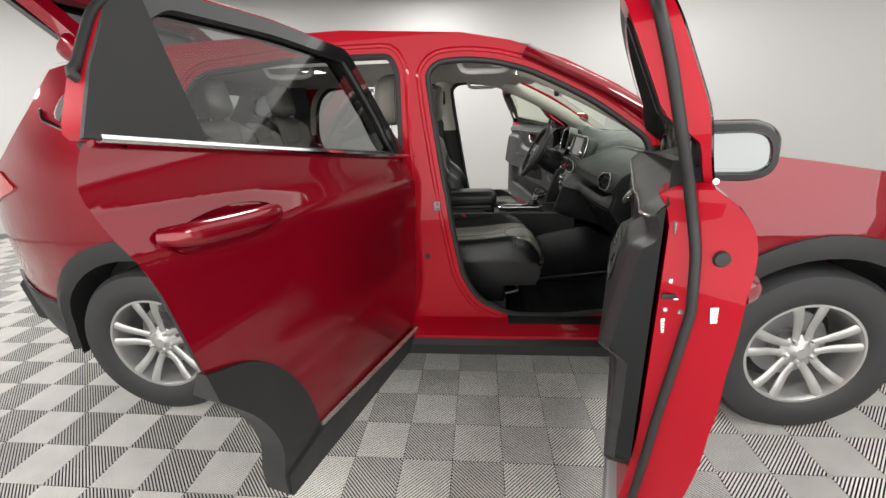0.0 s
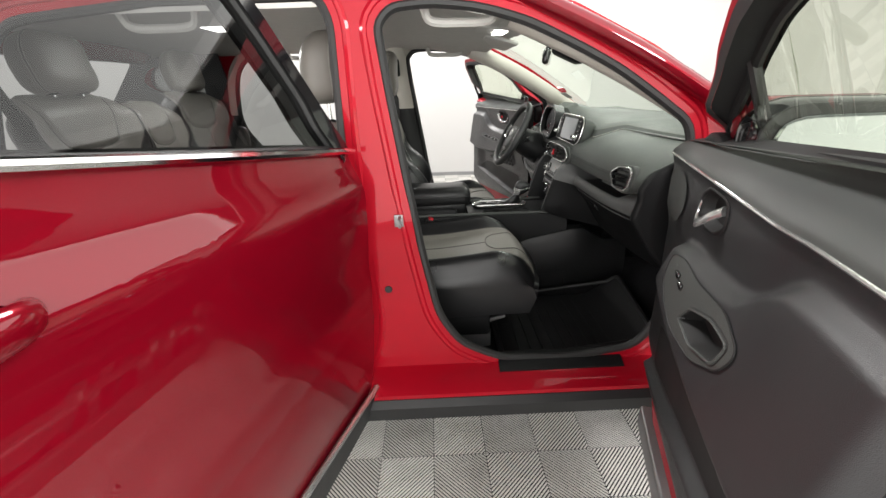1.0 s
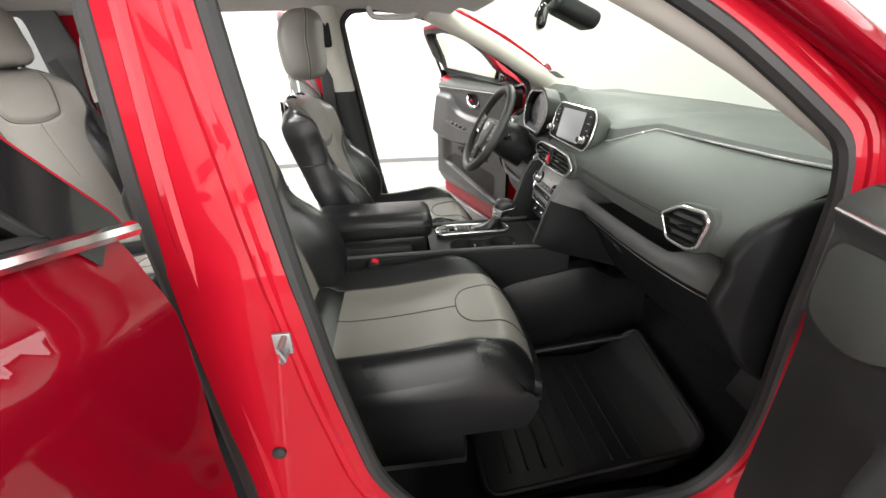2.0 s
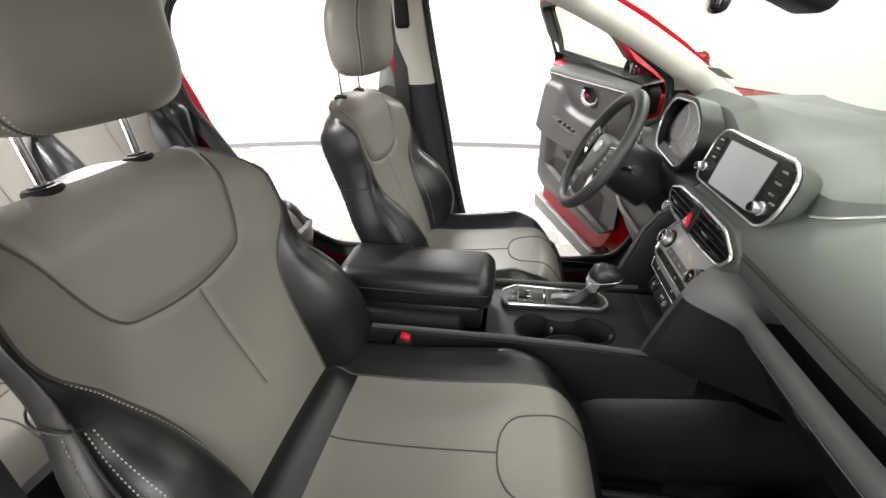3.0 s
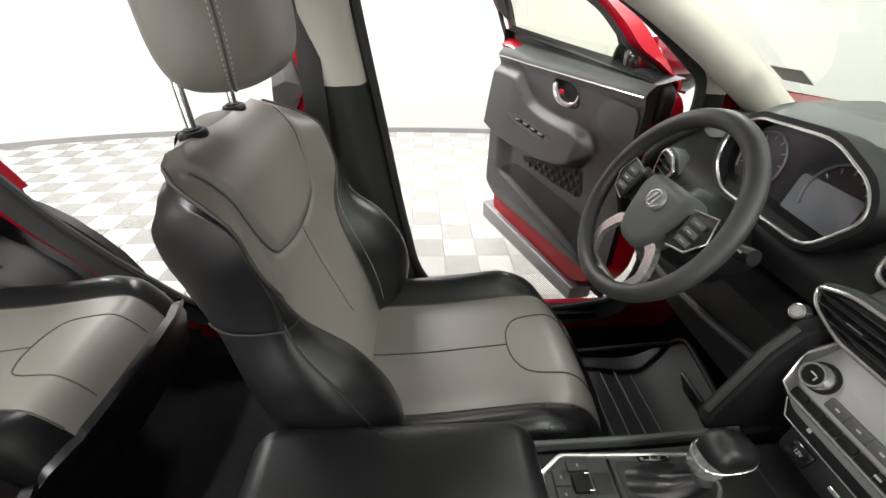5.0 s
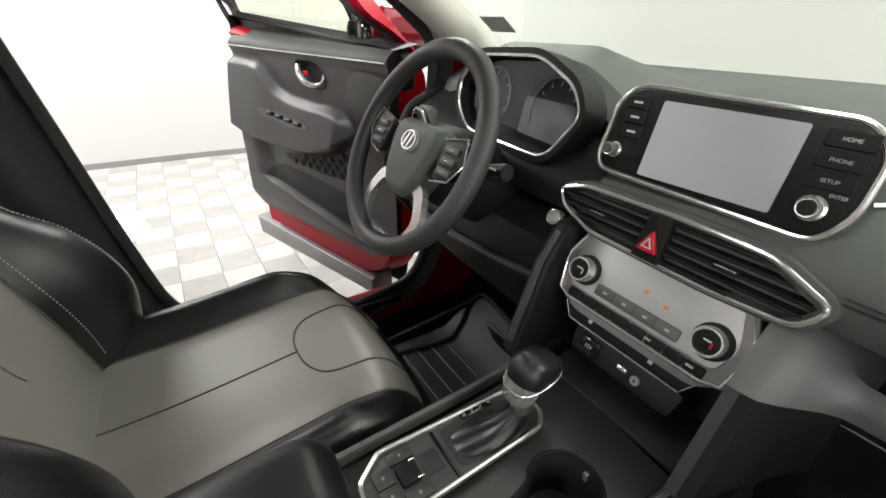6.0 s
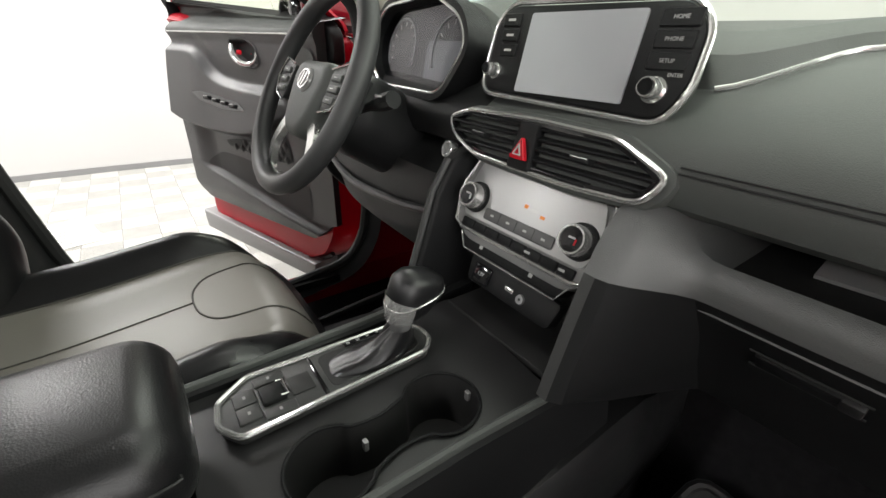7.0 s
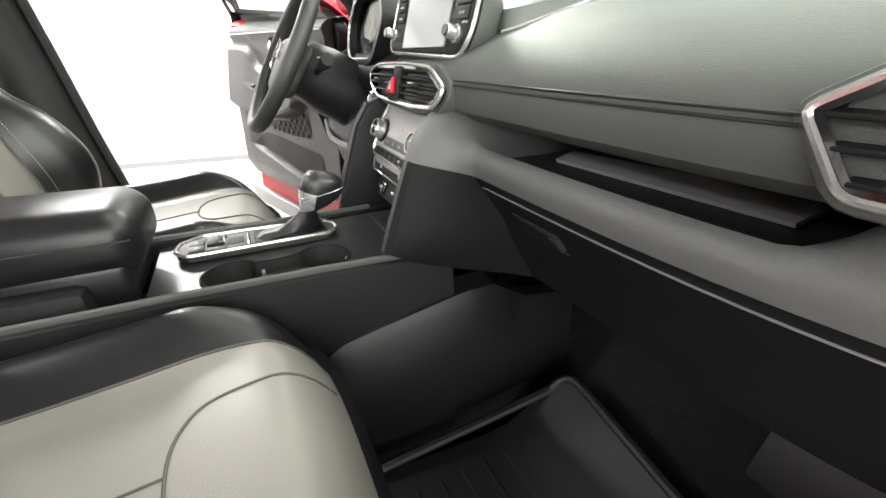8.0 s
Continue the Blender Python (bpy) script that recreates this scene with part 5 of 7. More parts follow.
def front_seat(y, dx, buckle_side, nod=0.035, deep=0.074, lift=0.065):
    seat = group_node("front_seat", car, "black and grey leather front seat with headrest")
    base = Matrix.Translation((dx, y, 0))
    cushion(seat, Matrix.Translation((0, y, 0)) @ pose(-0.14, 0, 0.68, 0, -1.5, 0), 0.57, 0.25, 0.165, 0.055, 0.14, 0.7)
    backrest(seat, base @ pose(-0.035, 0, 0.668, 0, -16, 0), outer=1 if y > 0 else -1)
    headrest(seat, base @ pose(-0.236, 0, 1.205, 0, -3, 0), 0.145, 0.112, deep, 0.073, lift, 0.0, nod)
    part("seat_shield", box(0.46, 0.03, 0.12, (0.1, 0.235 * (1 if y > 0 else -1), 0.50), 0.012, 3), PLASTIC, seat, "black plastic seat side shield", base)
    part("seat_shield", box(0.42, 0.03, 0.11, (0.1, -0.235 * (1 if y > 0 else -1), 0.50), 0.012, 3), PLASTIC, seat, "", base)
    part("seat_frame", box(0.4, 0.36, 0.08, (0.12, 0, 0.46), 0.02, 2), PLASTIC, seat, "", base)
    for k in (-0.17, 0.17):
        part("seat_rail", box(0.52, 0.035, 0.08, (0.08, k, 0.385), 0.006), ALLOY_DK, seat, "grey seat rail", base)
    part("slide_lever", tube([(0.34, -0.13, 0.43), (0.40, -0.12, 0.44), (0.41, 0.0, 0.44), (0.40, 0.12, 0.44), (0.34, 0.13, 0.43)], 0.008, 8), ALLOY_DK, seat, "grey slide lever", base)
    by = buckle_side
    part("belt_buckle", box(0.035, 0.022, 0.11, (0.0, 0, 0.0), 0.006, 2), PLASTIC, seat, "black belt buckle", Matrix.Translation((0.015, by, 0.7)) @ pose(0, 0, 0, 0, 22, 0))
    part("buckle_button", box(0.024, 0.016, 0.012, (0.0, 0, 0.057), 0.003, 2), REDLENS, seat, "red buckle release", Matrix.Translation((0.015, by, 0.7)) @ pose(0, 0, 0, 0, 22, 0))
    return seat


front_seat(0.378, 0.004, 0.12, 0.06, 0.07, 0.05)
front_seat(-0.377, -0.083, -0.142)


def rear_seat(y, W, with_head=True):
    seat = group_node("rear_seat", car, "black and grey leather rear seat section")
    base = Matrix.Translation((-1.04, y, 0))
    cushion(seat, base @ pose(0, 0, 0.70, 0, -3, 0), 0.48, W, 0.2, 0.03)
    tilt = pose(0.0, 0, 0.70, 0, -13, 0)
    backrest(seat, base @ tilt, W / 0.25, 0.66, 0.5)
    if with_head:
        headrest(seat, base @ tilt, 0.14, 0.095, 0.052, 0.06, -0.012, 0.66)
    part("belt_buckle", box(0.03, 0.02, 0.09, (0.07, W * 0.9 * (-1 if y > 0 else 1), 0.74), 0.006, 2), PLASTIC, seat, "black belt buckle", base)
    return seat


rear_seat(0.385, 0.245)
rear_seat(-0.385, 0.245)
mid = group_node("rear_seat", car, "narrow black and grey middle rear seat")
cushion(mid, Matrix.Translation((-1.04, 0, 0)) @ pose(0, 0, 0.70, 0, -3, 0), 0.47, 0.145, 0.2, 0.0)
backrest(mid, Matrix.Translation((-1.04, 0, 0)) @ pose(0, 0, 0.70, 0, -13, 0), 0.6, 0.62, 0.0)
for k in (1, -1):
    part("seat_belt", box(0.045, 0.003, 0.62, (0, 0, 0), 0.001, 1, pose(0, 0, 0, 0, -20, 0)), RUBBER, mid, "black rear belt webbing", Matrix.Translation((-1.09, 0.63 * k, 1.06)))
    part("side_bolster", box(0.12, 0.1, 0.42, (-1.12, 0.675 * k, 0.92), 0.048, 5), LEATHER_BK, mid, "black outer seat bolster")


# ---- dashboard ----
dash = group_node("dashboard", car, "black soft dashboard with centre screen and air vents")
dash.location = (-0.015, 0.012, 0.004)


def bend(y):
    """How far the ends of the dashboard turn away."""
    return 0.055 * (abs(y) / 0.74) ** 6


def across(sec, ys):
    return loft([[(x + bend(y), y, z) for x, z in sec(y)] for y in ys], True, True)


def mix(A, B, f):
    return [(a[0] + (b[0] - a[0]) * f, a[1] + (b[1] - a[1]) * f) for a, b in zip(A, B)]


YS = [-0.74 + 0.0185 * i for i in range(81)]


def top_sec(y):
    hood = 0.07 * ease(y, 0.1, 0.28) * (1 - ease(y, 0.48, 0.7))
    lift = 0.01 * (1 - abs(y) / 0.74)
    mid = [(1.16, 1.06), (1.2, 1.15 + lift), (1.05, 1.15 + lift), (0.92, 1.142 + lift + 0.4 * hood), (0.82, 1.128 + lift + hood), (0.775, 1.105 + lift + hood), (0.76, 1.078 + hood * 0.8), (0.80, 1.06)]
    far = [(1.16, 1.06), (1.2, 1.15 + lift), (1.08, 1.152 + lift), (0.98, 1.15 + lift), (0.895, 1.145 + lift), (0.866, 1.138), (0.858, 1.124), (0.88, 1.09)]
    return mix(mid, far, ease(-y, 0.14, 0.24))


part("dash_top", across(top_sec, YS), DASH, dash, "soft black dashboard top")


PAD = [(0.80, 1.085), (0.765, 1.082), (0.745, 1.072), (0.71, 1.056), (0.682, 1.038), (0.668, 1.022), (0.663, 1.005), (0.67, 0.98), (0.70, 0.965), (0.80, 0.962)]
PAD_HIGH = [(0.90, 1.105), (0.858, 1.121), (0.80, 1.106), (0.735, 1.078), (0.69, 1.048), (0.669, 1.024), (0.663, 1.005), (0.67, 0.98), (0.70, 0.965), (0.80, 0.962)]


def pad_sec(y):
    return mix(PAD, PAD_HIGH, ease(-y, 0.14, 0.24))


part("dash_pad", across(pad_sec, [-0.74 + 0.02 * i for i in range(32)]), DASH, dash, "padded black passenger side of the dashboard")
# same pad as the passenger side, its shade put into a darker colour
part("dash_pad", across(pad_sec, [0.12 + 0.03 * i for i in range(21)] + [0.74]), SHADEDASH, dash, "padded black driver side of the dashboard")
part("dash_centre", across(lambda y: [(0.80, 1.084), (0.766, 1.081), (0.746, 1.071), (0.711, 1.055), (0.683, 1.037), (0.669, 1.021), (0.664, 1.005), (0.671, 0.98), (0.70, 0.966), (0.80, 0.962)], [-0.18 + 0.03 * i for i in range(13)]), DASH, dash, "black centre of the dashboard")
for dz in (0.0, 0.006):
    part("stitching", tube([(0.6655 - 0.3 * dz + bend(y), y, 1.0195 - dz) for y in [-0.585 + 0.0205 * i for i in range(21)]], 0.0013, 6), RUBBER, dash, "")


def strip_pt(y, dz=0.0):
    f = ease(-y, 0.14, 0.24)
    return (0.757 + 0.1 * f + bend(y), y, 1.08 + 0.042 * f + 0.004 * ease(-y, 0.24, 0.5) + dz)


part("dash_strip", tube([strip_pt(-0.145 - 0.014 * i, 0.001) for i in range(42)], 0.0024, 8, flat=1.3), SATIN, dash, "satin silver dashboard strip")


def low_sec(y):
    # ledge and glovebox, closed up to the pad at the far end, turning into the side of the centre stack
    dip = 0.016 * ease(y, -0.615, -0.595) * (1 - ease(y, -0.225, -0.205))
    ledge = [(0.87, 0.934 - dip), (0.79, 0.931 - dip), (0.70, 0.931 - dip), (0.688, 0.934), (0.68, 0.931), (0.673, 0.923), (0.671, 0.91), (0.677, 0.895), (0.705, 0.862), (0.735, 0.825), (0.768, 0.765), (0.81, 0.70), (1.0, 0.65), (1.0, 0.89)]
    close = [(0.87, 0.965), (0.79, 0.965), (0.72, 0.962), (0.70, 0.955), (0.686, 0.945), (0.675, 0.93), (0.671, 0.912), (0.677, 0.895)] + ledge[8:]
    cheek = [(0.80, 0.965), (0.74, 0.985), (0.70, 0.985), (0.665, 0.982), (0.642, 0.972), (0.626, 0.955), (0.614, 0.935), (0.603, 0.91), (0.586, 0.86), (0.566, 0.795), (0.558, 0.768), (0.60, 0.748), (1.0, 0.74), (1.0, 0.89)]
    f, g = ease(y, -0.225, -0.155), ease(-y, 0.585, 0.635)
    return [tuple(Vector(a) * (1 - f) * (1 - g) + Vector(b) * f + Vector(c) * g) for a, b, c in zip(ledge, cheek, close)]


LOWY = [-0.745 + 0.0135 * i for i in range(46)]
# one moulding in three tones that paint lit top, cheek strip and shaded face
part("dash_ledge", across(lambda y: low_sec(y)[:8] + [(0.87, 0.89)], LOWY), LITLEDGE, dash, "soft black ledge under the dashboard pad, paled for light on top")
# face below the ledge, coloured darker for the shade it lies in
part("glovebox", across(lambda y: low_sec(y)[7:], LOWY[:45]), SHADEDASH, dash, "black grained glovebox and knee panel, darkened for shade")
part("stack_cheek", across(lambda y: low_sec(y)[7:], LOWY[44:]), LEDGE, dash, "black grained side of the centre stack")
part("shelf_back", box(0.02, 0.42, 0.06, (0.88, -0.415, 0.945), 0.006), RUBBER, dash, "dark open dashboard shelf")
# shade under the pad, laid over the shelf floor as a dark sheet
part("shelf_floor", across(lambda y: [(0.868, 0.9205), (0.79, 0.9175), (0.702, 0.9175), (0.702, 0.9155), (0.868, 0.9165)], [-0.592 + 0.0185 * i for i in range(21)]), RUBBER, dash, "dark sheet for the shade on the shelf floor")
part("shelf_insert", loft([[(x0, y, 0.924), (x1, y, 0.932), (x1 + 0.002, y, 0.926), (x0 + 0.003, y, 0.919)] for y, x0, x1 in ((-0.555, 0.79, 0.856), (-0.41, 0.778, 0.826), (-0.28, 0.768, 0.798))]), pbr("grey_insert", (0.3, 0.3, 0.295), 0.38, 0.2), dash, "satin silver shelf insert")
# pale bead paints the edge highlight along the glovebox gap
part("glovebox_line", tube([(0.6905 + bend(y), y, 0.878) for y in [-0.72 + 0.025 * i for i in range(21)]], 0.0014, 6), ALLOY_DK, dash, "pale bead for the highlight along the glovebox gap")
part("glovebox_handle", box(0.012, 0.085, 0.028, (0.7285, -0.315, 0.835), 0.004, 2, pose(0, 0, 0, 0, -39, 0)), PLASTIC, dash, "black glovebox handle")
part("handle_gap", box(0.012, 0.018, 0.026, (0.7265, -0.35, 0.8345), 0.003, 2, pose(0, 0, 0, 0, -39, 0)), RUBBER, dash, "")
for hx, hz in ((0.7135, 0.849), (0.7355, 0.821)):
    part("handle_line", tube([(hx, -0.268, hz), (hx, -0.362, hz)], 0.0013, 6), TRIMGREY, dash, "")
part("driver_lower", across(lambda y: [(0.80, 0.955), (0.69, 0.965), (0.64, 0.93), (0.63, 0.86), (0.66, 0.76), (0.74, 0.70), (0.9, 0.66), (1.0, 0.66), (1.0, 0.95)], [0.15 + 0.03 * i for i in range(20)] + [0.745]), PLASTIC, dash, "black lower dashboard by the steering column")
part("knee_trim", tube(spline([(0.63, 0.16, 0.87), (0.628, 0.3, 0.85), (0.63, 0.5, 0.84), (0.66, 0.7, 0.86)], 5), 0.008, 8), TRIMGREY, dash, "")
for k in (1, -1):
    nose = [(0.64, 0.94), (0.634, 0.905), (0.665, 0.80), (0.72, 0.735), (0.82, 0.70)] if k > 0 else [(0.685, 0.95), (0.672, 0.91), (0.735, 0.82), (0.78, 0.755), (0.85, 0.705)]
    cap = prism(smooth_poly([(0.80, 1.09), (0.715, 1.05), (0.685, 1.0), (0.69, 0.97), *nose, (1.0, 0.69), (1.02, 1.12)], 0.03, 4), 0.03, 0.012, 3)
    cap.transform(Matrix(((1, 0, 0, 0), (0, 0, 1, 0.735 if k > 0 else -0.765), (0, 1, 0, 0), (0, 0, 0, 1))))
    part("dash_end", fix(cap), PLASTIC, dash, "black dashboard end cap")
part("dash_speaker", lathe([(0, 0.003), (0.06, 0.003), (0.065, 0)], 28, Matrix.Translation((0.98, -0.40, 1.139)) @ Matrix.Diagonal((0.8, 1.6, 1, 1))), PLASTIC, dash, "black speaker grille on the dashboard top")


# frames that face the seats: local x to the right of the picture (towards -y), y up the slope, z out
def facing(x, y, z, lean, turn=0.0):
    n = Vector((-math.cos(radians(lean)), 0, math.sin(radians(lean))))
    n = Matrix.Rotation(radians(turn), 3, "Z") @ n
    return axes((x, y, z), Matrix.Rotation(radians(turn), 3, "Z") @ Vector((0, -1, 0)), n)


def rrect(w, h, r, n=5, cx=0, cy=0):
    return smooth_poly([(cx - w, cy - h), (cx + w, cy - h), (cx + w, cy + h), (cx - w, cy + h)], r, n)


# centre screen
m = facing(0.712, -0.008, 1.108, 14, 3)
OUT = smooth_poly([(-0.146, -0.055), (0.118, -0.064), (0.138, -0.03), (0.138, 0.03), (0.114, 0.056), (-0.12, 0.06), (-0.142, 0.035)], 0.025, 4)
U2 = lambda name, bm, mat, label="": part(name, bm, mat, dash, label, m)
U2("screen_body", prism(inset_poly(OUT, 0.004), 0.016, 0.003, 2, None, -0.008), PLASTIC, "black infotainment bezel")
U2("screen_back", loft([[(x * q, y * q - 0.01 * (1 - q), z) for x, y in OUT] for q, z in ((0.985, -0.004), (0.96, -0.02), (0.86, -0.05), (0.7, -0.075))]), DASH, "black back of the screen unit")
U2("screen_frame", tube([(x, y, 0.005) for x, y in OUT], 0.0034, 8, True), SATIN, "satin silver screen frame")
U2("screen_glass", prism(rrect(0.076, 0.047, 0.003, 2, -0.003, -0.002), 0.003, 0.0, 1, None, 0.0075), SCREEN, "blank touchscreen, grey standing in for its reflection")
for kx, ky, r in ((-0.122, -0.026, 0.0085), (0.104, -0.032, 0.0105)):
    U2("knob", lathe([(r * 1.25, 0.006), (r * 1.25, 0.012), (r, 0.014), (r, 0.026), (r * 0.9, 0.029), (0, 0.028)], 28, pose(kx, ky, 0)), SATIN, "silver rotary knob")
    U2("knob_cap", lathe([(0, 0.031), (r * 0.72, 0.031), (r * 0.8, 0.028)], 24, pose(kx, ky, 0)), BLACKGLOSS, "")
for i in range(3):
    U2("button", prism(rrect(0.014, 0.008, 0.002, 2, -0.112 + 0.002 * i, 0.038 - 0.0185 * i), 0.003, 0.001, 1, None, 0.007), PLASTIC, "black screen button")
    U2("button", prism(rrect(0.02, 0.0085, 0.002, 2, 0.107, 0.036 - 0.02 * i), 0.003, 0.001, 1, None, 0.007), PLASTIC, "black screen button")
    U2("print_bar", box(0.012, 0.0028, 0.0006, (-0.112 + 0.002 * i, 0.038 - 0.0185 * i, 0.0103)), INK, "")


def words(text, size, mat, parent, m, label=""):
    """Built-in font letters turned into a mesh."""
    cu = bpy.data.curves.new("lettering", "FONT")
    cu.body, cu.size, cu.align_x, cu.align_y, cu.extrude = text, size, "CENTER", "CENTER", 0.0002
    tmp = bpy.data.objects.new("lettering_tmp", cu)
    scene.collection.objects.link(tmp)
    dg = bpy.context.evaluated_depsgraph_get()
    me = bpy.data.meshes.new_from_object(tmp.evaluated_get(dg))
    bpy.data.objects.remove(tmp)
    bpy.data.curves.remove(cu)
    me.transform(m)
    me.materials.clear()
    me.materials.append(mat)
    ob = new("lettering", me)
    ob.parent = parent
    if label:
        ob["label"] = label
    return ob


for i, tx in enumerate(("HOME", "PHONE", "SETUP")):
    words(tx, 0.0055, INK, dash, m @ pose(0.107, 0.036 - 0.02 * i, 0.0104))
words("ENTER", 0.005, INK, dash, m @ pose(0.119, -0.0165, 0.0085))

# air vents
def vent(m, outline, split, label, bars=4, lo=-0.02, hi=0.02, xl=-0.1, xr=0.1, frame_w=0.0055):
    v = dash
    P = lambda name, bm, mat, lab="": part(name, bm, mat, v, lab, m)
    P("vent_frame", tube([(x, y, 0.003) for x, y in inset_poly(outline, frame_w * 0.5)], frame_w * 0.62, 8, True), SATIN, label)
    P("vent_inner_frame", ring_prism(inset_poly(outline, frame_w), inset_poly(outline, frame_w + 0.004), 0.012, pose(0, 0, -0.006)), BLACKGLOSS, "")
    P("vent_throat", prism(inset_poly(outline, frame_w), 0.004, 0, 1, None, -0.012), RUBBER, "dark vent throat")
    inn = inset_poly(outline, frame_w + 0.002)
    for b in range(bars):
        y = lo + (hi - lo) * (b + 0.5) / bars
        xs = []
        for i in range(len(inn)):
            (x0, y0), (x1, y1) = inn[i - 1], inn[i]
            if (y0 - y) * (y1 - y) < 0:
                xs.append(x0 + (x1 - x0) * (y - y0) / (y1 - y0))
        if len(xs) < 2:
            continue
        a, c = min(xs), max(xs)
        spans = [(a, c)] if split is None else [(a, split - 0.017), (split + 0.017, c)]
        for p, q in spans:
            if q - p > 0.01:
                P("vent_slat", box(q - p, 0.0035, 0.014, ((p + q) / 2, y, 0.0), 0.001, 1, pose(0, 0, 0, 18, 0, 0)), PLASTIC, "black vent slat")


m = facing(0.652, -0.008, 1.004, 16)
CV = smooth_poly([(-0.174, 0.018), (-0.13, 0.034), (0.0, 0.037), (0.105, 0.034), (0.17, 0.006), (0.15, -0.026), (0.06, -0.031), (-0.1, -0.028), (-0.155, -0.008)], 0.015, 3)
part("vent_housing", prism(inset_poly(CV, -0.006), 0.04, 0.004, 2, None, -0.045), DASH, dash, "", m)
vent(m, CV, -0.012, "satin silver centre vent frame", 5, -0.028, 0.032)
part("hazard_panel", prism(smooth_poly([(-0.03, -0.028), (0.008, -0.028), (0.004, 0.03), (-0.026, 0.03)], 0.004, 2), 0.016, 0.003, 2, None, -0.006), PLASTIC, dash, "black hazard switch panel", m)
part("hazard_button", prism(smooth_poly([(-0.024, -0.016), (0.004, -0.016), (-0.01, 0.012)], 0.004, 3), 0.008, 0.002, 2, None, 0.009), REDLENS, dash, "red triangular hazard button", m)
part("hazard_mark", ring_prism([(-0.017, -0.011), (-0.003, -0.011), (-0.01, 0.003)], [(-0.0145, -0.0095), (-0.0055, -0.0095), (-0.01, -0.0005)], 0.001, m @ pose(0, 0, 0.0172)), INK, dash, "")
for vx in (-0.09, 0.075):
    part("vent_tab", box(0.026, 0.007, 0.02, (vx, 0.002, 0.006), 0.002, 2), PLASTIC, dash, "black vent tab", m)
    part("vent_tab_trim", box(0.022, 0.002, 0.003, (vx, 0.004, 0.0165), 0.001, 1), SATIN, dash, "", m)
m = facing(0.684, -0.645, 1.014, 10, 11)
RV = smooth_poly([(-0.066, 0.01), (-0.028, 0.036), (0.028, 0.04), (0.044, 0.022), (0.038, -0.03), (0.018, -0.04), (-0.034, -0.037)], 0.01, 3)
part("vent_housing", prism(inset_poly(RV, -0.006), 0.04, 0.004, 2, None, -0.045), DASH, dash, "", m)
vent(m, RV, None, "satin silver side vent frame", 4, -0.034, 0.034)
part("vent_tab", box(0.022, 0.006, 0.018, (0.0, 0.0, 0.006), 0.002, 2), PLASTIC, dash, "", m)
m = facing(0.684, 0.645, 1.014, 10, -11)
part("vent_housing", prism(inset_poly([(-x, y) for x, y in RV][::-1], -0.006), 0.04, 0.004, 2, None, -0.045), DASH, dash, "", m)
vent(m, [(-x, y) for x, y in RV][::-1], None, "satin silver side vent frame", 4, -0.034, 0.034)

# climate panel
m = m_climate = facing(0.65, -0.006, 0.903, 24)
CP = smooth_poly([(-0.112, 0.066), (0.112, 0.066), (0.132, 0.02), (0.122, -0.03), (0.095, -0.05), (-0.085, -0.05), (-0.118, -0.03), (-0.13, 0.02)], 0.012, 3)
K = lambda name, bm, mat, lab="": part(name, bm, mat, dash, lab, m)
K("climate_panel", prism(CP, 0.06, 0.003, 2, None, -0.055), pbr("grey_panel", (0.22, 0.22, 0.22), 0.35, 0.4), "dark grey climate control panel")
K("climate_trim", tube([(x, y, 0.006) for x, y in [(-0.112, 0.066), (-0.13, 0.02), (-0.118, -0.03), (-0.1, -0.037), (0.1, -0.037), (0.122, -0.03), (0.132, 0.02), (0.114, 0.066)]], 0.0034, 8), SATIN, "satin silver climate trim")
K("climate_plate", prism(smooth_poly([(-0.104, 0.064), (0.104, 0.064), (0.119, 0.018), (0.108, -0.018), (-0.106, -0.018), (-0.117, 0.012)], 0.01, 3), 0.003, 0.001, 1, None, 0.0045), pbr("graphite_plate", (0.38, 0.38, 0.375), 0.32, 0.5), "graphite control plate")
for kx in (-0.09, 0.092):
    r = 0.0185
    K("knob_base", lathe([(r * 1.25, 0.006), (r * 1.2, 0.012), (r, 0.012)], 32, pose(kx, 0.012, 0)), PLASTIC, "")
    K("knob", lathe([(r, 0.006), (r, 0.026), (r * 0.92, 0.03), (r * 0.8, 0.03), (r * 0.78, 0.026), (0, 0.026)], 36, pose(kx, 0.012, 0)), SATIN, "silver climate knob with black face")
    K("knob_face", lathe([(0, 0.028), (r * 0.74, 0.028), (r * 0.78, 0.026)], 28, pose(kx, 0.012, 0)), BLACKGLOSS, "")
    K("knob_mark", box(0.009, 0.0022, 0.0006, (kx, 0.014, 0.0286)), INK, "")
    K("knob_mark", box(0.002, 0.007, 0.0006, (kx + 0.006, 0.01, 0.0286)), REDLENS if kx > 0 else INK, "")
K("mode_strip", prism(rrect(0.0625, 0.0085, 0.004, 3, -0.002, -0.004), 0.004, 0.0015, 2, None, 0.006), pbr("dark_grey_keys", (0.07, 0.07, 0.07), 0.4), "dark grey key strip")
for i in range(4):
    if i:
        K("key_gap", box(0.0008, 0.016, 0.0005, (-0.0645 + 0.031 * i, -0.004, 0.0101)), RUBBER, "")
    K("print_bar", box(0.006, 0.0028, 0.0004, (-0.048 + 0.031 * i, -0.004, 0.0102)), INK, "")
K("print_bar", box(0.02, 0.002, 0.0006, (-0.045, 0.025, 0.0078)), INK, "")
K("amber_lamp", box(0.006, 0.005, 0.0006, (0.0, 0.026, 0.0078)), AMBER, "amber airbag indicator")
K("print_bar", box(0.018, 0.0035, 0.0006, (0.014, 0.024, 0.0078)), INK, "")
K("amber_lamp", box(0.007, 0.004, 0.0006, (0.03, 0.02, 0.0078)), AMBER, "amber airbag indicator")
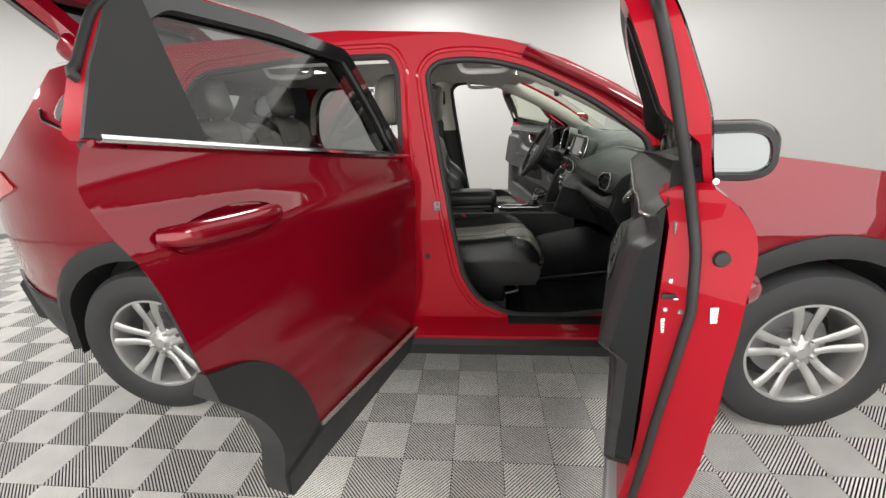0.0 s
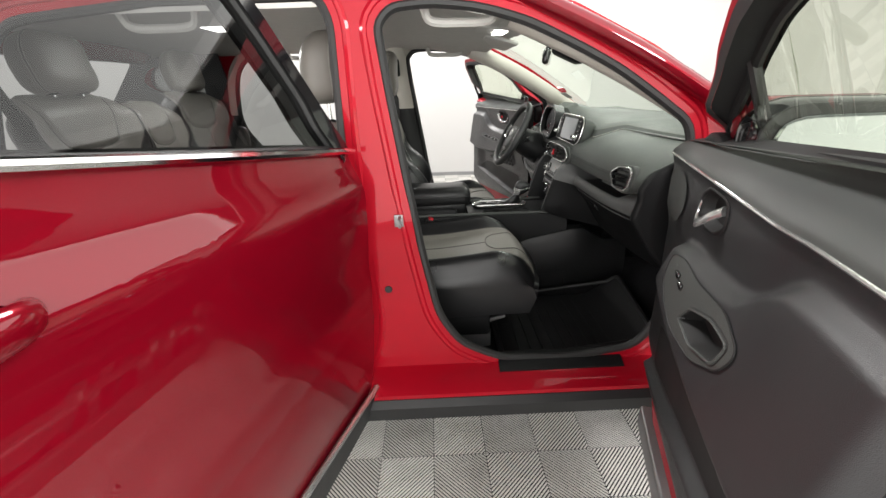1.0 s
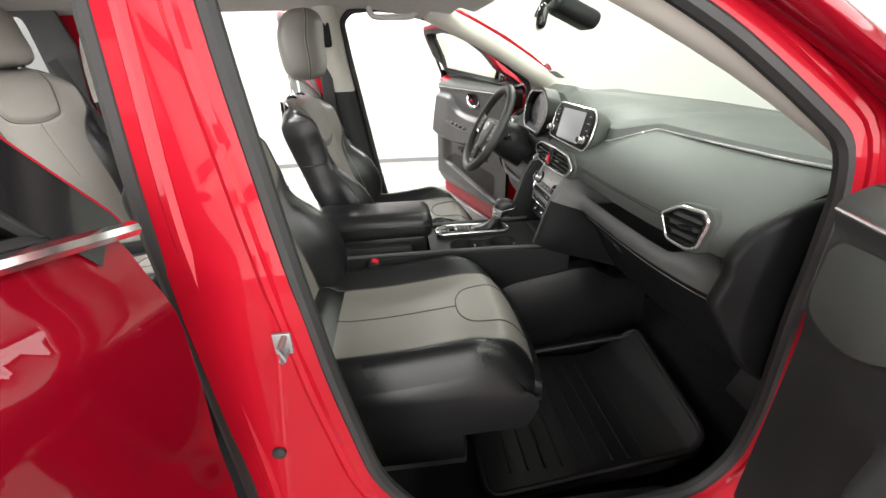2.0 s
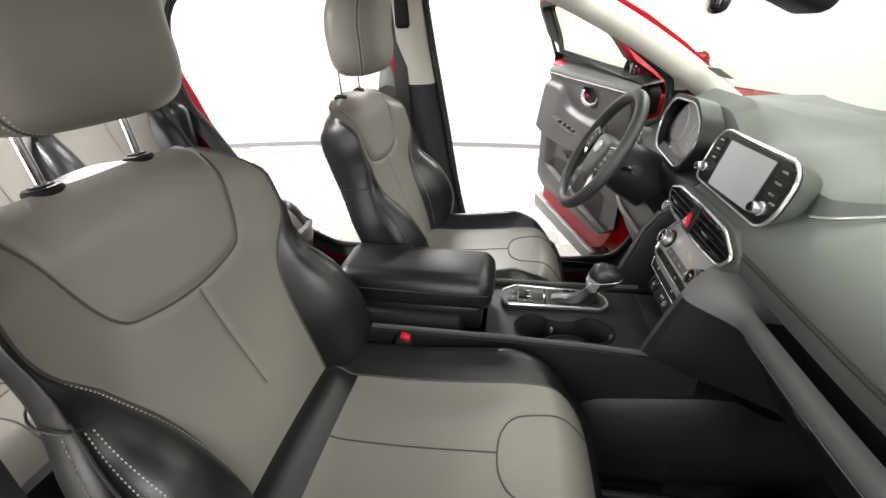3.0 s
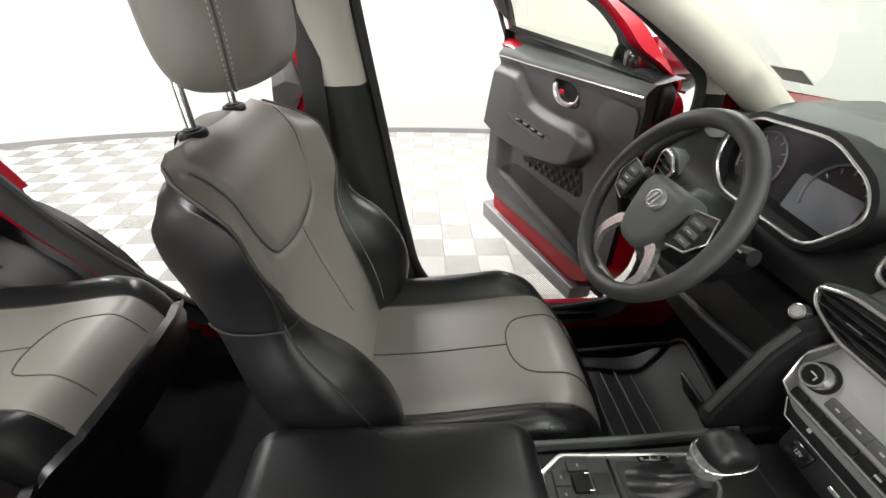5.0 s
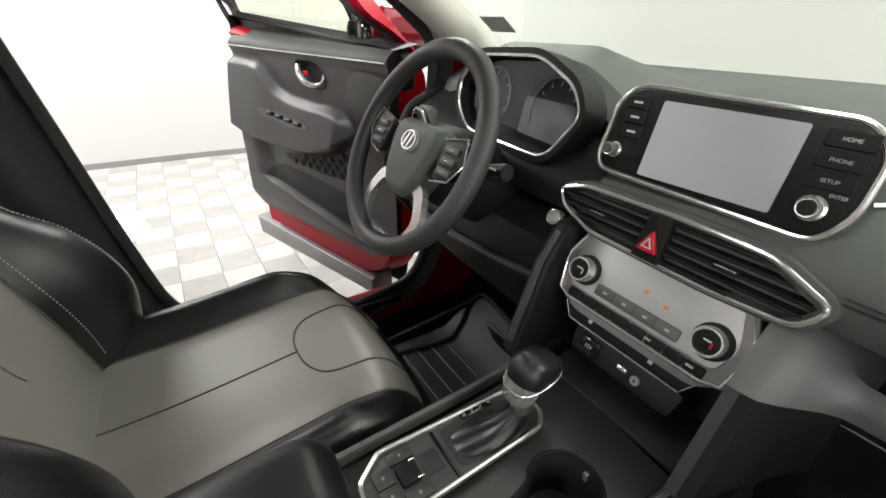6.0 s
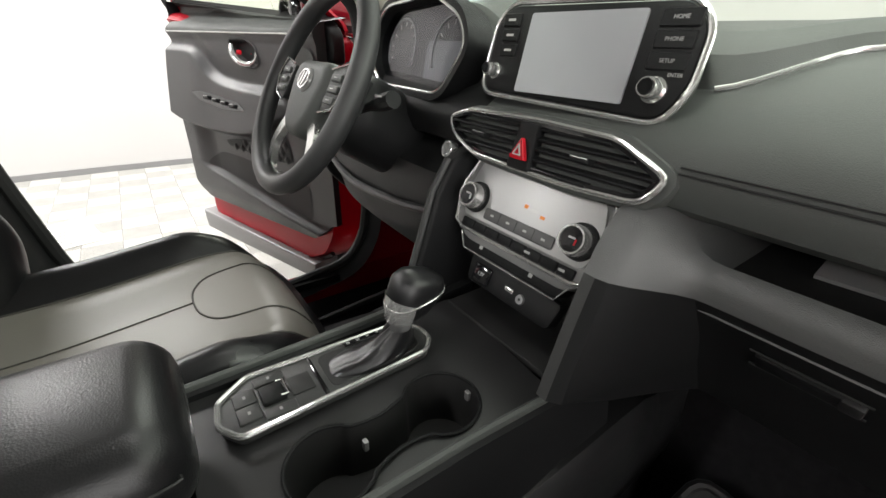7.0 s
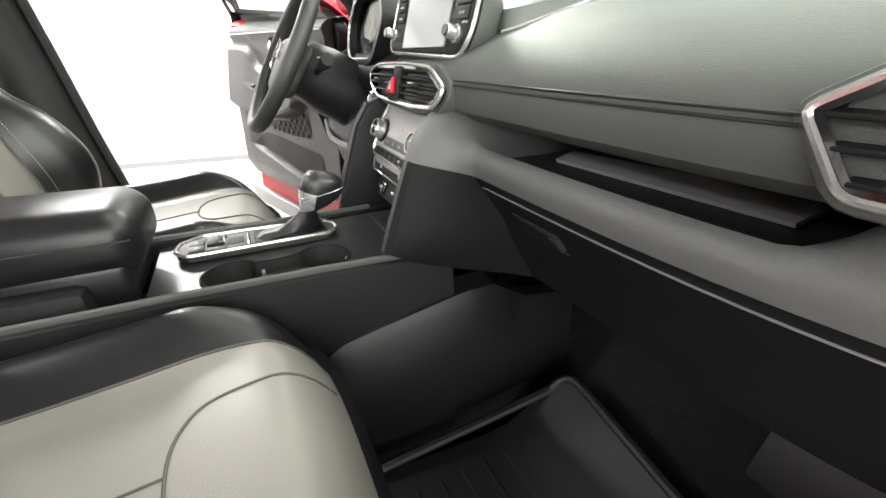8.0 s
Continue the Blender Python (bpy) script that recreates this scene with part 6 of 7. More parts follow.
for i in range(8):
    K("lower_button", prism(rrect(0.0122, 0.0065, 0.002, 2, -0.09 + 0.0257 * i, -0.027), 0.006, 0.0015, 2, None, 0.003), PLASTIC, "black climate button")
K("print_bar", box(0.009, 0.003, 0.0006, (0.03, -0.027, 0.0093)), INK, "")
K("print_bar", box(0.009, 0.003, 0.0006, (0.085, -0.027, 0.0093)), INK, "")
K("lower_key_bar", prism(smooth_poly([(-0.1, -0.042), (0.1, -0.042), (0.088, -0.063), (-0.082, -0.063)], 0.008, 3), 0.03, 0.004, 2, None, -0.026), PLASTIC, "black lower key row")
K("lower_key_trim", tube([(-0.1, -0.043, 0.004), (-0.083, -0.064, 0.004), (0.088, -0.064, 0.004), (0.1, -0.043, 0.004)], 0.0014, 6), SATIN, "")
K("print_bar", box(0.006, 0.005, 0.0006, (-0.05, -0.052, 0.0043)), INK, "")
K("print_bar", box(0.006, 0.005, 0.0006, (0.045, -0.052, 0.0043)), INK, "")
# start button
m2 = facing(0.648, 0.163, 0.972, 20)
part("start_button", lathe([(0.0, 0.001), (0.0085, 0.001), (0.0095, -0.001), (0.0105, 0.002), (0.0125, 0.001), (0.013, -0.012)], 28), SATIN, dash, "silver start button", m2)
# cheeks of the centre stack and socket cubby
CHEEK = [(0.68, 0.985), (0.632, 0.965), (0.604, 0.92), (0.586, 0.86), (0.562, 0.785), (0.556, 0.765), (0.57, 0.74), (0.75, 0.74), (0.75, 0.985)]
for y0, y1 in ((0.122, 0.15),):
    bm = prism(CHEEK, y1 - y0, 0.007, 3)
    bm.transform(Matrix(((1, 0, 0, 0), (0, 0, 1, y0), (0, 1, 0, 0), (0, 0, 0, 1))))
    part("stack_cheek", fix(bm), PLASTIC, dash, "black side of the centre stack")
part("stack_edge", tube([(0.63, 0.135, 0.965), (0.602, 0.135, 0.92), (0.584, 0.135, 0.86), (0.56, 0.135, 0.785)], 0.006, 8), LEDGE, dash, "grained grey stack edge")
ms = m_climate @ pose(0.01, -0.088, -0.01)
part("socket_panel", prism(smooth_poly([(-0.085, 0.02), (0.085, 0.02), (0.078, -0.018), (-0.078, -0.018)], 0.008, 3), 0.02, 0.003, 2, None, -0.02), PLASTIC, dash, "black socket panel", ms)
part("power_socket", box(0.034, 0.026, 0.006, (-0.05, 0, 0.002), 0.004, 2), BLACKGLOSS, dash, "black socket cover", ms)
part("usb_socket", box(0.016, 0.007, 0.004, (0.005, 0.002, 0.002), 0.002, 2), SATIN, dash, "usb socket", ms)
part("aux_socket", lathe([(0.002, 0.003), (0.006, 0.003), (0.007, 0)], 16, pose(0.026, -0.002, 0)), ALLOY_DK, dash, "", ms)
words("12V", 0.008, INK, dash, ms @ pose(-0.05, 0, 0.0055))
part("cubby_back", box(0.02, 0.25, 0.16, (0.72, -0.006, 0.82), 0.004), RUBBER, dash, "")

# instrument cluster
clus = facing(0.705, 0.355, 1.105, 12, -4)
CL = smooth_poly([(-0.165, 0.02), (-0.12, 0.075), (0.06, 0.085), (0.15, 0.05), (0.18, 0.01), (0.13, -0.065), (-0.1, -0.065), (-0.15, -0.03)], 0.03, 4)
part("cluster_frame", tube([(x, y, 0.008) for x, y in CL], 0.0032, 8, True), SATIN, dash, "satin silver instrument surround", clus)
part("cluster_hood", ring_prism(inset_poly(CL, -0.012), inset_poly(CL, 0.001), 0.05, pose(0, 0, -0.04)), PLASTIC, dash, "black instrument hood", clus)
part("cluster_well", prism(inset_poly(CL, 0.005), 0.004, 0, 1, None, -0.03), LCD, dash, "dark instrument display", clus)
for cx in (-0.085, 0.09):
    part("gauge_ring", tube([(cx + 0.055 * math.cos(a), 0.005 + 0.055 * math.sin(a), -0.022) for a in [math.radians(-30 + 8 * i) for i in range(31)]], 0.002, 6), ALLOY_DK, dash, "grey gauge ring", clus)
    for i in range(9):
        a = radians(-20 + 27.5 * i)
        part("gauge_mark", box(0.008, 0.0018, 0.001, (cx + 0.046 * math.cos(a), 0.005 + 0.046 * math.sin(a), -0.0245), 0, 1, pose(0, 0, 0, 0, 0, math.degrees(a))), INK, dash, "", clus)
part("cluster_screen", prism(rrect(0.062, 0.034, 0.01, 4, 0.075, -0.012), 0.002, 0, 1, None, -0.0255), pbr("pale_display", (0.2, 0.205, 0.21), 0.25), dash, "pale grey centre display", clus)
part("cluster_lens", prism(inset_poly(CL, 0.006), 0.002, 0, 1, None, -0.012), pane("cluster_lens", (0.85, 0.85, 0.87), gloss=0.35, base=0.02), dash, "clear instrument lens", clus)

# steering wheel
sw = group_node("steering_wheel", car, "black leather steering wheel with silver spoke")
m = facing(0.495, 0.383, 1.05, 29)
R = 0.172
part("wheel_rim", tube([(R * math.cos(a), R * math.sin(a) * (0.97 if math.sin(a) < 0 else 1), 0) for a in [2 * math.pi * i / 64 for i in range(64)]], 0.0165, 14, True), WHEELSKIN, sw, "black leather rim", m)
HUBP = smooth_poly([(-0.062, 0.05), (0.062, 0.05), (0.075, 0.02), (0.055, -0.05), (0.03, -0.08), (-0.03, -0.08), (-0.055, -0.05), (-0.075, 0.02)], 0.025, 4)
part("airbag_cover", prism(HUBP, 0.055, 0.018, 4, None, -0.05), DASH, sw, "black airbag cover", m)
for k in (-1, 1):
    part("spoke", loft([[(k * x, y + dy, z) for dy, z in ((0.024, -0.025), (0.022, -0.008), (-0.026, -0.008), (-0.026, -0.025))] for x, y in ((0.05, 0.0), (0.11, 0.008), (0.165, 0.012))]), PLASTIC, sw, "black side spoke", m)
    part("button_pod", prism(smooth_poly([(k * 0.082, 0.035), (k * 0.135, 0.045), (k * 0.15, 0.01), (k * 0.13, -0.02), (k * 0.09, -0.03)], 0.012, 3), 0.014, 0.003, 2, None, -0.012), PLASTIC, sw, "black button pod", m)
    part("pod_trim", tube([(k * 0.084, 0.036, 0.003), (k * 0.135, 0.046, 0.003), (k * 0.151, 0.01, 0.003), (k * 0.13, -0.021, 0.003), (k * 0.09, -0.031, 0.003)], 0.002, 6), SATIN, sw, "", m)
    for j in range(3):
        part("button", box(0.034, 0.011, 0.006, (k * 0.113, 0.024 - 0.017 * j, 0.003), 0.002), DASH, sw, "", m)
        part("print_bar", box(0.012, 0.0015, 0.0006, (k * 0.113, 0.024 - 0.017 * j, 0.0063)), SATIN if j == 1 else ALLOY_DK, sw, "", m)
U_OUT = smooth_poly([(-0.07, -0.045), (0.07, -0.045), (0.1, -0.1), (0.075, -0.157), (-0.075, -0.157), (-0.1, -0.1)], 0.02, 3)
U_IN = smooth_poly([(-0.054, -0.062), (0.054, -0.062), (0.08, -0.106), (0.06, -0.147), (-0.06, -0.147), (-0.08, -0.106)], 0.015, 3)
part("lower_spoke", ring_prism(U_OUT, U_IN, 0.012, pose(0, 0, -0.02)), SATIN, sw, "satin silver lower spoke", m)
part("badge", lathe([(0, 0.0095), (0.019, 0.0085), (0.021, 0.006), (0.021, 0.0)], 32, pose(0, 0.012, 0) @ Matrix.Diagonal((1.15, 0.95, 1, 1))), ALLOY_DK, sw, "grey oval emblem plate", m)
part("emblem", join(ring_prism([(0.021 * math.cos(2 * math.pi * i / 32), 0.0165 * math.sin(2 * math.pi * i / 32)) for i in range(32)], [(0.0185 * math.cos(2 * math.pi * i / 32), 0.014 * math.sin(2 * math.pi * i / 32)) for i in range(32)], 0.003, pose(0, 0.012, 0.008)), box(0.004, 0.024, 0.003, (-0.006, 0.012, 0.01), 0, 1, pose(0, 0, 0, 0, 0, -20)), box(0.004, 0.024, 0.003, (0.006, 0.012, 0.01), 0, 1, pose(0, 0, 0, 0, 0, -20))), CHROME, sw, "chrome emblem shape", m)
part("column", lathe([(0.045, -0.03), (0.065, -0.05), (0.075, -0.1), (0.08, -0.22), (0, -0.22)], 28), PLASTIC, sw, "black steering column shroud", m)
for k in (-1, 1):
    part("stalk", tube(spline([(k * 0.05, 0.0, -0.07), (k * 0.11, 0.015, -0.065), (k * 0.17, 0.03, -0.06)], 5), [0.007 + 0.006 * ease(i, 4, 8) for i in range(11)], 10), PLASTIC, sw, "black column stalk", m)
    part("stalk_mark", box(0.02, 0.003, 0.001, (k * 0.15, 0.026, -0.046)), INK, sw, "", m)

# ---- centre console ----
con = group_node("centre_console", car, "black centre console with armrest, cup holders and gear lever")
def cup_ring(grow, z):
    """Two round wells joined by a narrow waist."""
    r = 0.0445 + grow
    pts = [(0.328 + r * math.cos(radians(a)), -0.060 + r * math.sin(radians(a))) for a in range(42, 319, 12)]
    pts += [(0.395, -0.058 - 0.023 - grow)]
    pts += [(0.462 + r * math.cos(radians(a)), -0.056 + r * math.sin(radians(a))) for a in range(-138, 139, 12)]
    pts += [(0.395, -0.058 + 0.023 + grow)]
    return [(p.x, p.y, z) for p in spline([(*q, z) for q in pts], 2, True)]


DECK = smooth_poly([(0.215, -0.108), (0.58, -0.125), (0.60, 0.11), (0.215, 0.108)], 0.012, 3)
part("deck", panel(DECK, [[(x, y) for x, y, _ in cup_ring(0, 0)]], lambda a, b: (a, b, 0.744 + 0.006 * ease(a, 0.4, 0.58)), 0.05), pbr("graphite_deck", (0.024, 0.024, 0.0245), 0.34, var=0.1), con, "black console deck")
part("cup_holder", loft([cup_ring(0.0, 0.7475), cup_ring(-0.001, 0.735), cup_ring(-0.004, 0.672)], True, False), RUBBER, con, "dark double cup holder well")
part("cup_floor", prism([(x, y) for x, y, _ in cup_ring(0.0, 0)], 0.004, 0, 1, None, 0.669), RUBBER, con, "")
part("cup_rim", tube(cup_ring(0.0015, 0.7478), 0.0022, 6, True), PLASTIC, con, "thin black cup holder rim")
for cx, cy in ((0.369, -0.048), (0.503, -0.056), (0.36, -0.094)):
    part("cup_tab", box(0.006, 0.008, 0.014, (cx, cy, 0.733), 0.002), ALLOY_DK, con, "grey cup spring tab")
FOOTWELL = pbr("footwell_plastic", (0.0095, 0.0097, 0.01), 0.38, var=0.12, bump=0.3, bscale=900, voro=True)
for k, yy in ((1, 0.113), (-1, -0.118)):
    part("console_side", loft([[(x, k * o, z) for o, z in ((0.108 + e, 0.752), (0.116 + e, 0.758), (0.126 + e, 0.75), (0.135 + e, 0.70), (0.15 + e, 0.60), (0.155 + e, 0.36), (0.10, 0.36))] for x, e in ((-0.19, 0.0), (0.0, 0.0), (0.25, 0.0), (0.45, 0.004), (0.58, 0.012), (0.66, 0.02))]), PLASTIC, con, "black console side wall")
    part("console_wing", loft([[(x, k * o, z) for o, z in ((0.12, 0.56 + g), (0.128 + 0.3 * g, 0.555 + g), (0.14 + 0.3 * g, 0.53 + g), (0.15 + 0.22 * g, 0.47 + 0.4 * g), (0.15, 0.36), (0.11, 0.36))] for x, g in ((0.16, 0.0), (0.26, 0.015), (0.38, 0.05), (0.5, 0.085), (0.6, 0.11), (0.68, 0.128), (0.735, 0.13), (0.78, 0.1), (0.83, 0.07), (0.95, 0.05))]), FOOTWELL, con, "black footwell side panel")
    part("side_ridge", tube([(-0.05, k * 0.117, 0.756), (0.25, k * 0.117, 0.757), (0.45, k * 0.121, 0.757), (0.6, k * 0.13, 0.757)], 0.005, 8, flat=1.4), DASH, con, "")
part("storage_well", loft([[(x, y, z) for y, z in ((-0.112, 0.755), (-0.1, 0.64), (0.1, 0.64), (0.112, 0.755))] for x in (0.14, 0.215)], False, False), PLASTIC, con, "black open storage tray")
part("storage_floor", box(0.09, 0.21, 0.01, (0.175, 0, 0.66), 0.002), PLASTIC, con, "")
part("front_tray", box(0.13, 0.22, 0.012, (0.655, -0.006, 0.748), 0.003), RUBBER, con, "black phone tray mat")
part("rear_box", box(0.35, 0.2, 0.36, (-0.015, 0.0, 0.60), 0.015, 2), PLASTIC, con, "black console box")
bm = box(0.385, 0.176, 0.098, (0, 0, 0), 0.036, 6)
for v in bm.verts:
    v.co.z += 0.006 * (1 - (v.co.y / 0.09) ** 2) * (v.co.z > 0) - 0.012 * ease(v.co.x, 0.08, 0.21) * (v.co.z > 0)
part("armrest", bm, LEATHER_BK, con, "padded black leather armrest", pose(0.036, 0.014, 0.822, 0, -1, 0), 60)
part("armrest_seam", tube(spline([(-0.18, -0.0882, 0.012), (0.142, -0.0882, 0.006), (0.181, -0.07, 0.003), (0.193, 0, 0.002), (0.181, 0.07, 0.003), (0.142, 0.0882, 0.006), (-0.18, 0.0882, 0.012)], 6), 0.0016, 6), RUBBER, con, "", pose(0.036, 0.014, 0.822, 0, -1, 0))
part("armrest_base", box(0.36, 0.168, 0.07, (0.025, 0.014, 0.765), 0.012, 3), LEATHER_BK, con, "")
part("rear_vent", box(0.01, 0.15, 0.09, (-0.195, 0.0, 0.70), 0.004), SATIN, con, "satin silver rear vent frame")
# gear plate
PL = smooth_poly([(0.245, 0.035), (0.262, 0.010), (0.49, 0.016), (0.508, 0.035), (0.508, 0.06), (0.49, 0.088), (0.285, 0.096), (0.25, 0.07)], 0.007, 3)
part("gear_plate", prism(PL, 0.012, 0.002, 2, None, 0.747), LEDGE, con, "black gear selector plate")
part("gear_plate_trim", tube([(x, y, 0.7595) for x, y in PL], 0.0036, 8, True), SATIN, con, "satin silver selector surround")
part("gear_slot", prism(smooth_poly([(0.365, 0.022), (0.485, 0.026), (0.495, 0.05), (0.48, 0.078), (0.365, 0.084)], 0.012, 3), 0.003, 0.001, 1, None, 0.7575), RUBBER, con, "dark gear lever well")
part("gear_boot", loft([[(cx + rx * math.cos(a) * (1 + 0.05 * math.cos(5 * a)), 0.05 - 0.006 * q + ry * math.sin(a), z + 0.003 * math.sin(6 * a) * (q % 2)) for a in [2 * math.pi * i / 32 for i in range(32)]] for q, (cx, rx, ry, z) in enumerate(((0.426, 0.06, 0.03, 0.759), (0.432, 0.053, 0.028, 0.766), (0.442, 0.04, 0.023, 0.772), (0.452, 0.026, 0.018, 0.784), (0.458, 0.014, 0.012, 0.805)))]), LEATHER_BK, con, "black leather gear boot")
part("gear_stem", tube([(0.446, 0.05, 0.77), (0.476, 0.045, 0.81)], 0.012, 12), PLASTIC, con, "black gear stem")
gk = Matrix.Translation((0.486, 0.045, 0.83)) @ pose(0, 0, 0, 0, 14, 0)


def knob_ring(rx, ry, z, slope=0.0, cx=0.0):
    P = lambda q: math.copysign(abs(q) ** 0.75, q)
    return [(cx + rx * P(math.cos(a)), ry * P(math.sin(a)), z + slope * P(math.cos(a))) for a in [2 * math.pi * i / 32 for i in range(32)]]


part("gear_knob", loft([knob_ring(*q) for q in ((0.02, 0.017, -0.03, 0.01), (0.029, 0.0225, -0.02, 0.012, 0.002), (0.035, 0.026, -0.002, 0.01, 0.004), (0.036, 0.027, 0.014, 0.006, 0.004), (0.033, 0.0255, 0.026, 0.003, 0.003), (0.024, 0.018, 0.034, 0.0, 0.002), (0.008, 0.006, 0.0375, 0.0, 0.002))]), LEATHER_BK, con, "black leather gear knob", gk, 60)
part("gear_knob_trim", loft([[(x - 0.0015, y * 1.03, z) for x, y, z in knob_ring(*q)][9:24] for q in ((0.02, 0.017, -0.036, 0.006), (0.0285, 0.0225, -0.026, 0.008, 0.001), (0.034, 0.026, -0.012, 0.006, 0.003), (0.0362, 0.0266, -0.003, -0.004, 0.0035))], False, False), SATIN, con, "satin silver knob front", gk, 60)
part("gear_knob_line", tube([(x, y * 1.02, z) for x, y, z in knob_ring(0.0362, 0.0268, 0.002, 0.016, 0.004)], 0.0014, 6, True), SATIN, con, "silver line round the knob", gk)
part("gear_letters", box(0.05, 0.009, 0.002, (0.43, 0.084, 0.7605), 0.0005), BLACKGLOSS, con, "")
for i, ch in enumerate("PRND"):
    words(ch, 0.0065, INK, con, pose(0.452 - 0.014 * i, 0.084, 0.7618, 0, 0, -90))
for bx, by, lx, ly in ((0.276, 0.061, 0.024, 0.024), (0.276, 0.036, 0.024, 0.024), (0.306, 0.078, 0.034, 0.016), (0.306, 0.024, 0.034, 0.016)):
    part("button", box(lx, ly, 0.005, (bx, by, 0.7595), 0.002, 2), LEDGE, con, "black console button")
    part("print_bar", box(0.003, 0.0045, 0.0004, (bx, by, 0.7622)), ALLOY_DK, con, "")
part("parking_switch", box(0.026, 0.028, 0.010, (0.304, 0.051, 0.7605), 0.003, 2), PLASTIC, con, "black parking brake switch")
part("parking_trim", tube([(0.311, 0.0385, 0.766), (0.319, 0.0385, 0.765), (0.319, 0.0635, 0.765), (0.311, 0.0635, 0.766)], 0.0014, 6), CHROME, con, "chrome switch edge")
part("parking_well", box(0.026, 0.03, 0.002, (0.336, 0.051, 0.7595), 0.0005), RUBBER, con, "dark square slot")
part("plate_divider", box(0.005, 0.07, 0.006, (0.3565, 0.052, 0.7585), 0.002), BLACKGLOSS, con, "")

# ---- overhead and windscreen things ----
part("mirror_stem", tube([(0.62, 0.0, 1.5), (0.575, 0.0, 1.455), (0.555, 0.0, 1.415)], 0.012, 8), PLASTIC, car, "black rear-view mirror stem")
part("sensor_housing", box(0.14, 0.1, 0.05, (0.66, 0.0, 1.425), 0.02, 3, pose(0, 0, 0, 0, 24, 0)), PLASTIC, car, "black sensor housing behind the mirror")
part("rear_view_mirror", box(0.028, 0.22, 0.06, (0.565, -0.005, 1.412), 0.013, 3, pose(0, 0, 0, 0, 8, -17)), BLACKGLOSS, car, "black rear-view mirror")
part("overhead_console", box(0.2, 0.17, 0.03, (0.36, 0.0, 1.53), 0.012, 3, pose(0, 0, 0, 0, 8, 0)), LINER, car, "grey overhead console")
# lens of the added rear fill lamp, not seen in the headliner
part("rear_fill_lamp", box(0.09, 0.14, 0.012, (-0.8, 0.0, 1.565), 0.005), LAMPLENS, car, "lit lens of an added, unseen rear lamp")
for k in (1, -1):
    part("sun_visor", box(0.16, 0.36, 0.018, (0.40, 0.36 * k, 1.505), 0.008, 3, pose(0, 0, 0, 0, 16, 0)), LINER, car, "grey sun visor")
    part("reading_lamp", box(0.05, 0.05, 0.006, (0.36, 0.04 * k, 1.512), 0.003), LAMPLENS, car, "lit reading lamp lens")
part("toll_tag", box(0.06, 0.07, 0.002, (0.0, 0.0, 0.0)), INK, car, "grey square tag on the windscreen", Matrix.Translation((0.855, 0.615, 1.235)) @ pose(0, 0, 0, 0, 30, 12))

# ---- footwells ----
part("brake_pedal", box(0.012, 0.10, 0.09, (0.80, 0.42, 0.46), 0.004, 2, pose(0, 0, 0, 0, -25, 0)), RUBBER, car, "black rubber brake pedal")
part("accelerator", box(0.012, 0.05, 0.16, (0.83, 0.24, 0.44), 0.004, 2, pose(0, 0, 0, 0, -30, 0)), PLASTIC, car, "black accelerator pedal")
for y in (0.42, -0.44):
    mat = tagged(group_node("floor_mat"), "black ribbed rubber mat lying in a front footwell", "floor mat", "floor mats")
    out = smooth_poly([(0.28, y - 0.25), (0.86, y - 0.22), (0.9, y + 0.22), (0.28, y + 0.25)], 0.05, 4)
    part("mat_sheet", panel(out, [], lambda a, b: (a, b, 0.356 + 0.16 * ease(a, 0.72, 1.0)), 0.06, 0.008), MATRUB, mat, "black rubber mat sheet")
    part("mat_rim", tube([(a, b, 0.368 + 0.16 * ease(a, 0.72, 1.0)) for a, b in inset_poly(out, 0.01)], 0.009, 8, True), MATRUB, mat, "raised mat rim")
    for i in range(9):
        part("mat_rib", tube([(0.36 + 0.045 * i, y - 0.18, 0.364 + 0.16 * ease(0.36 + 0.045 * i, 0.72, 1)), (0.36 + 0.045 * i, y + 0.18, 0.364 + 0.16 * ease(0.36 + 0.045 * i, 0.72, 1))], 0.004, 6), MATRUB, mat, "")


# ---- floor tiles: squares whose ribs run in turn along two ways ----
PITCH, X0, Y0 = 0.2, 0.015, -0.768


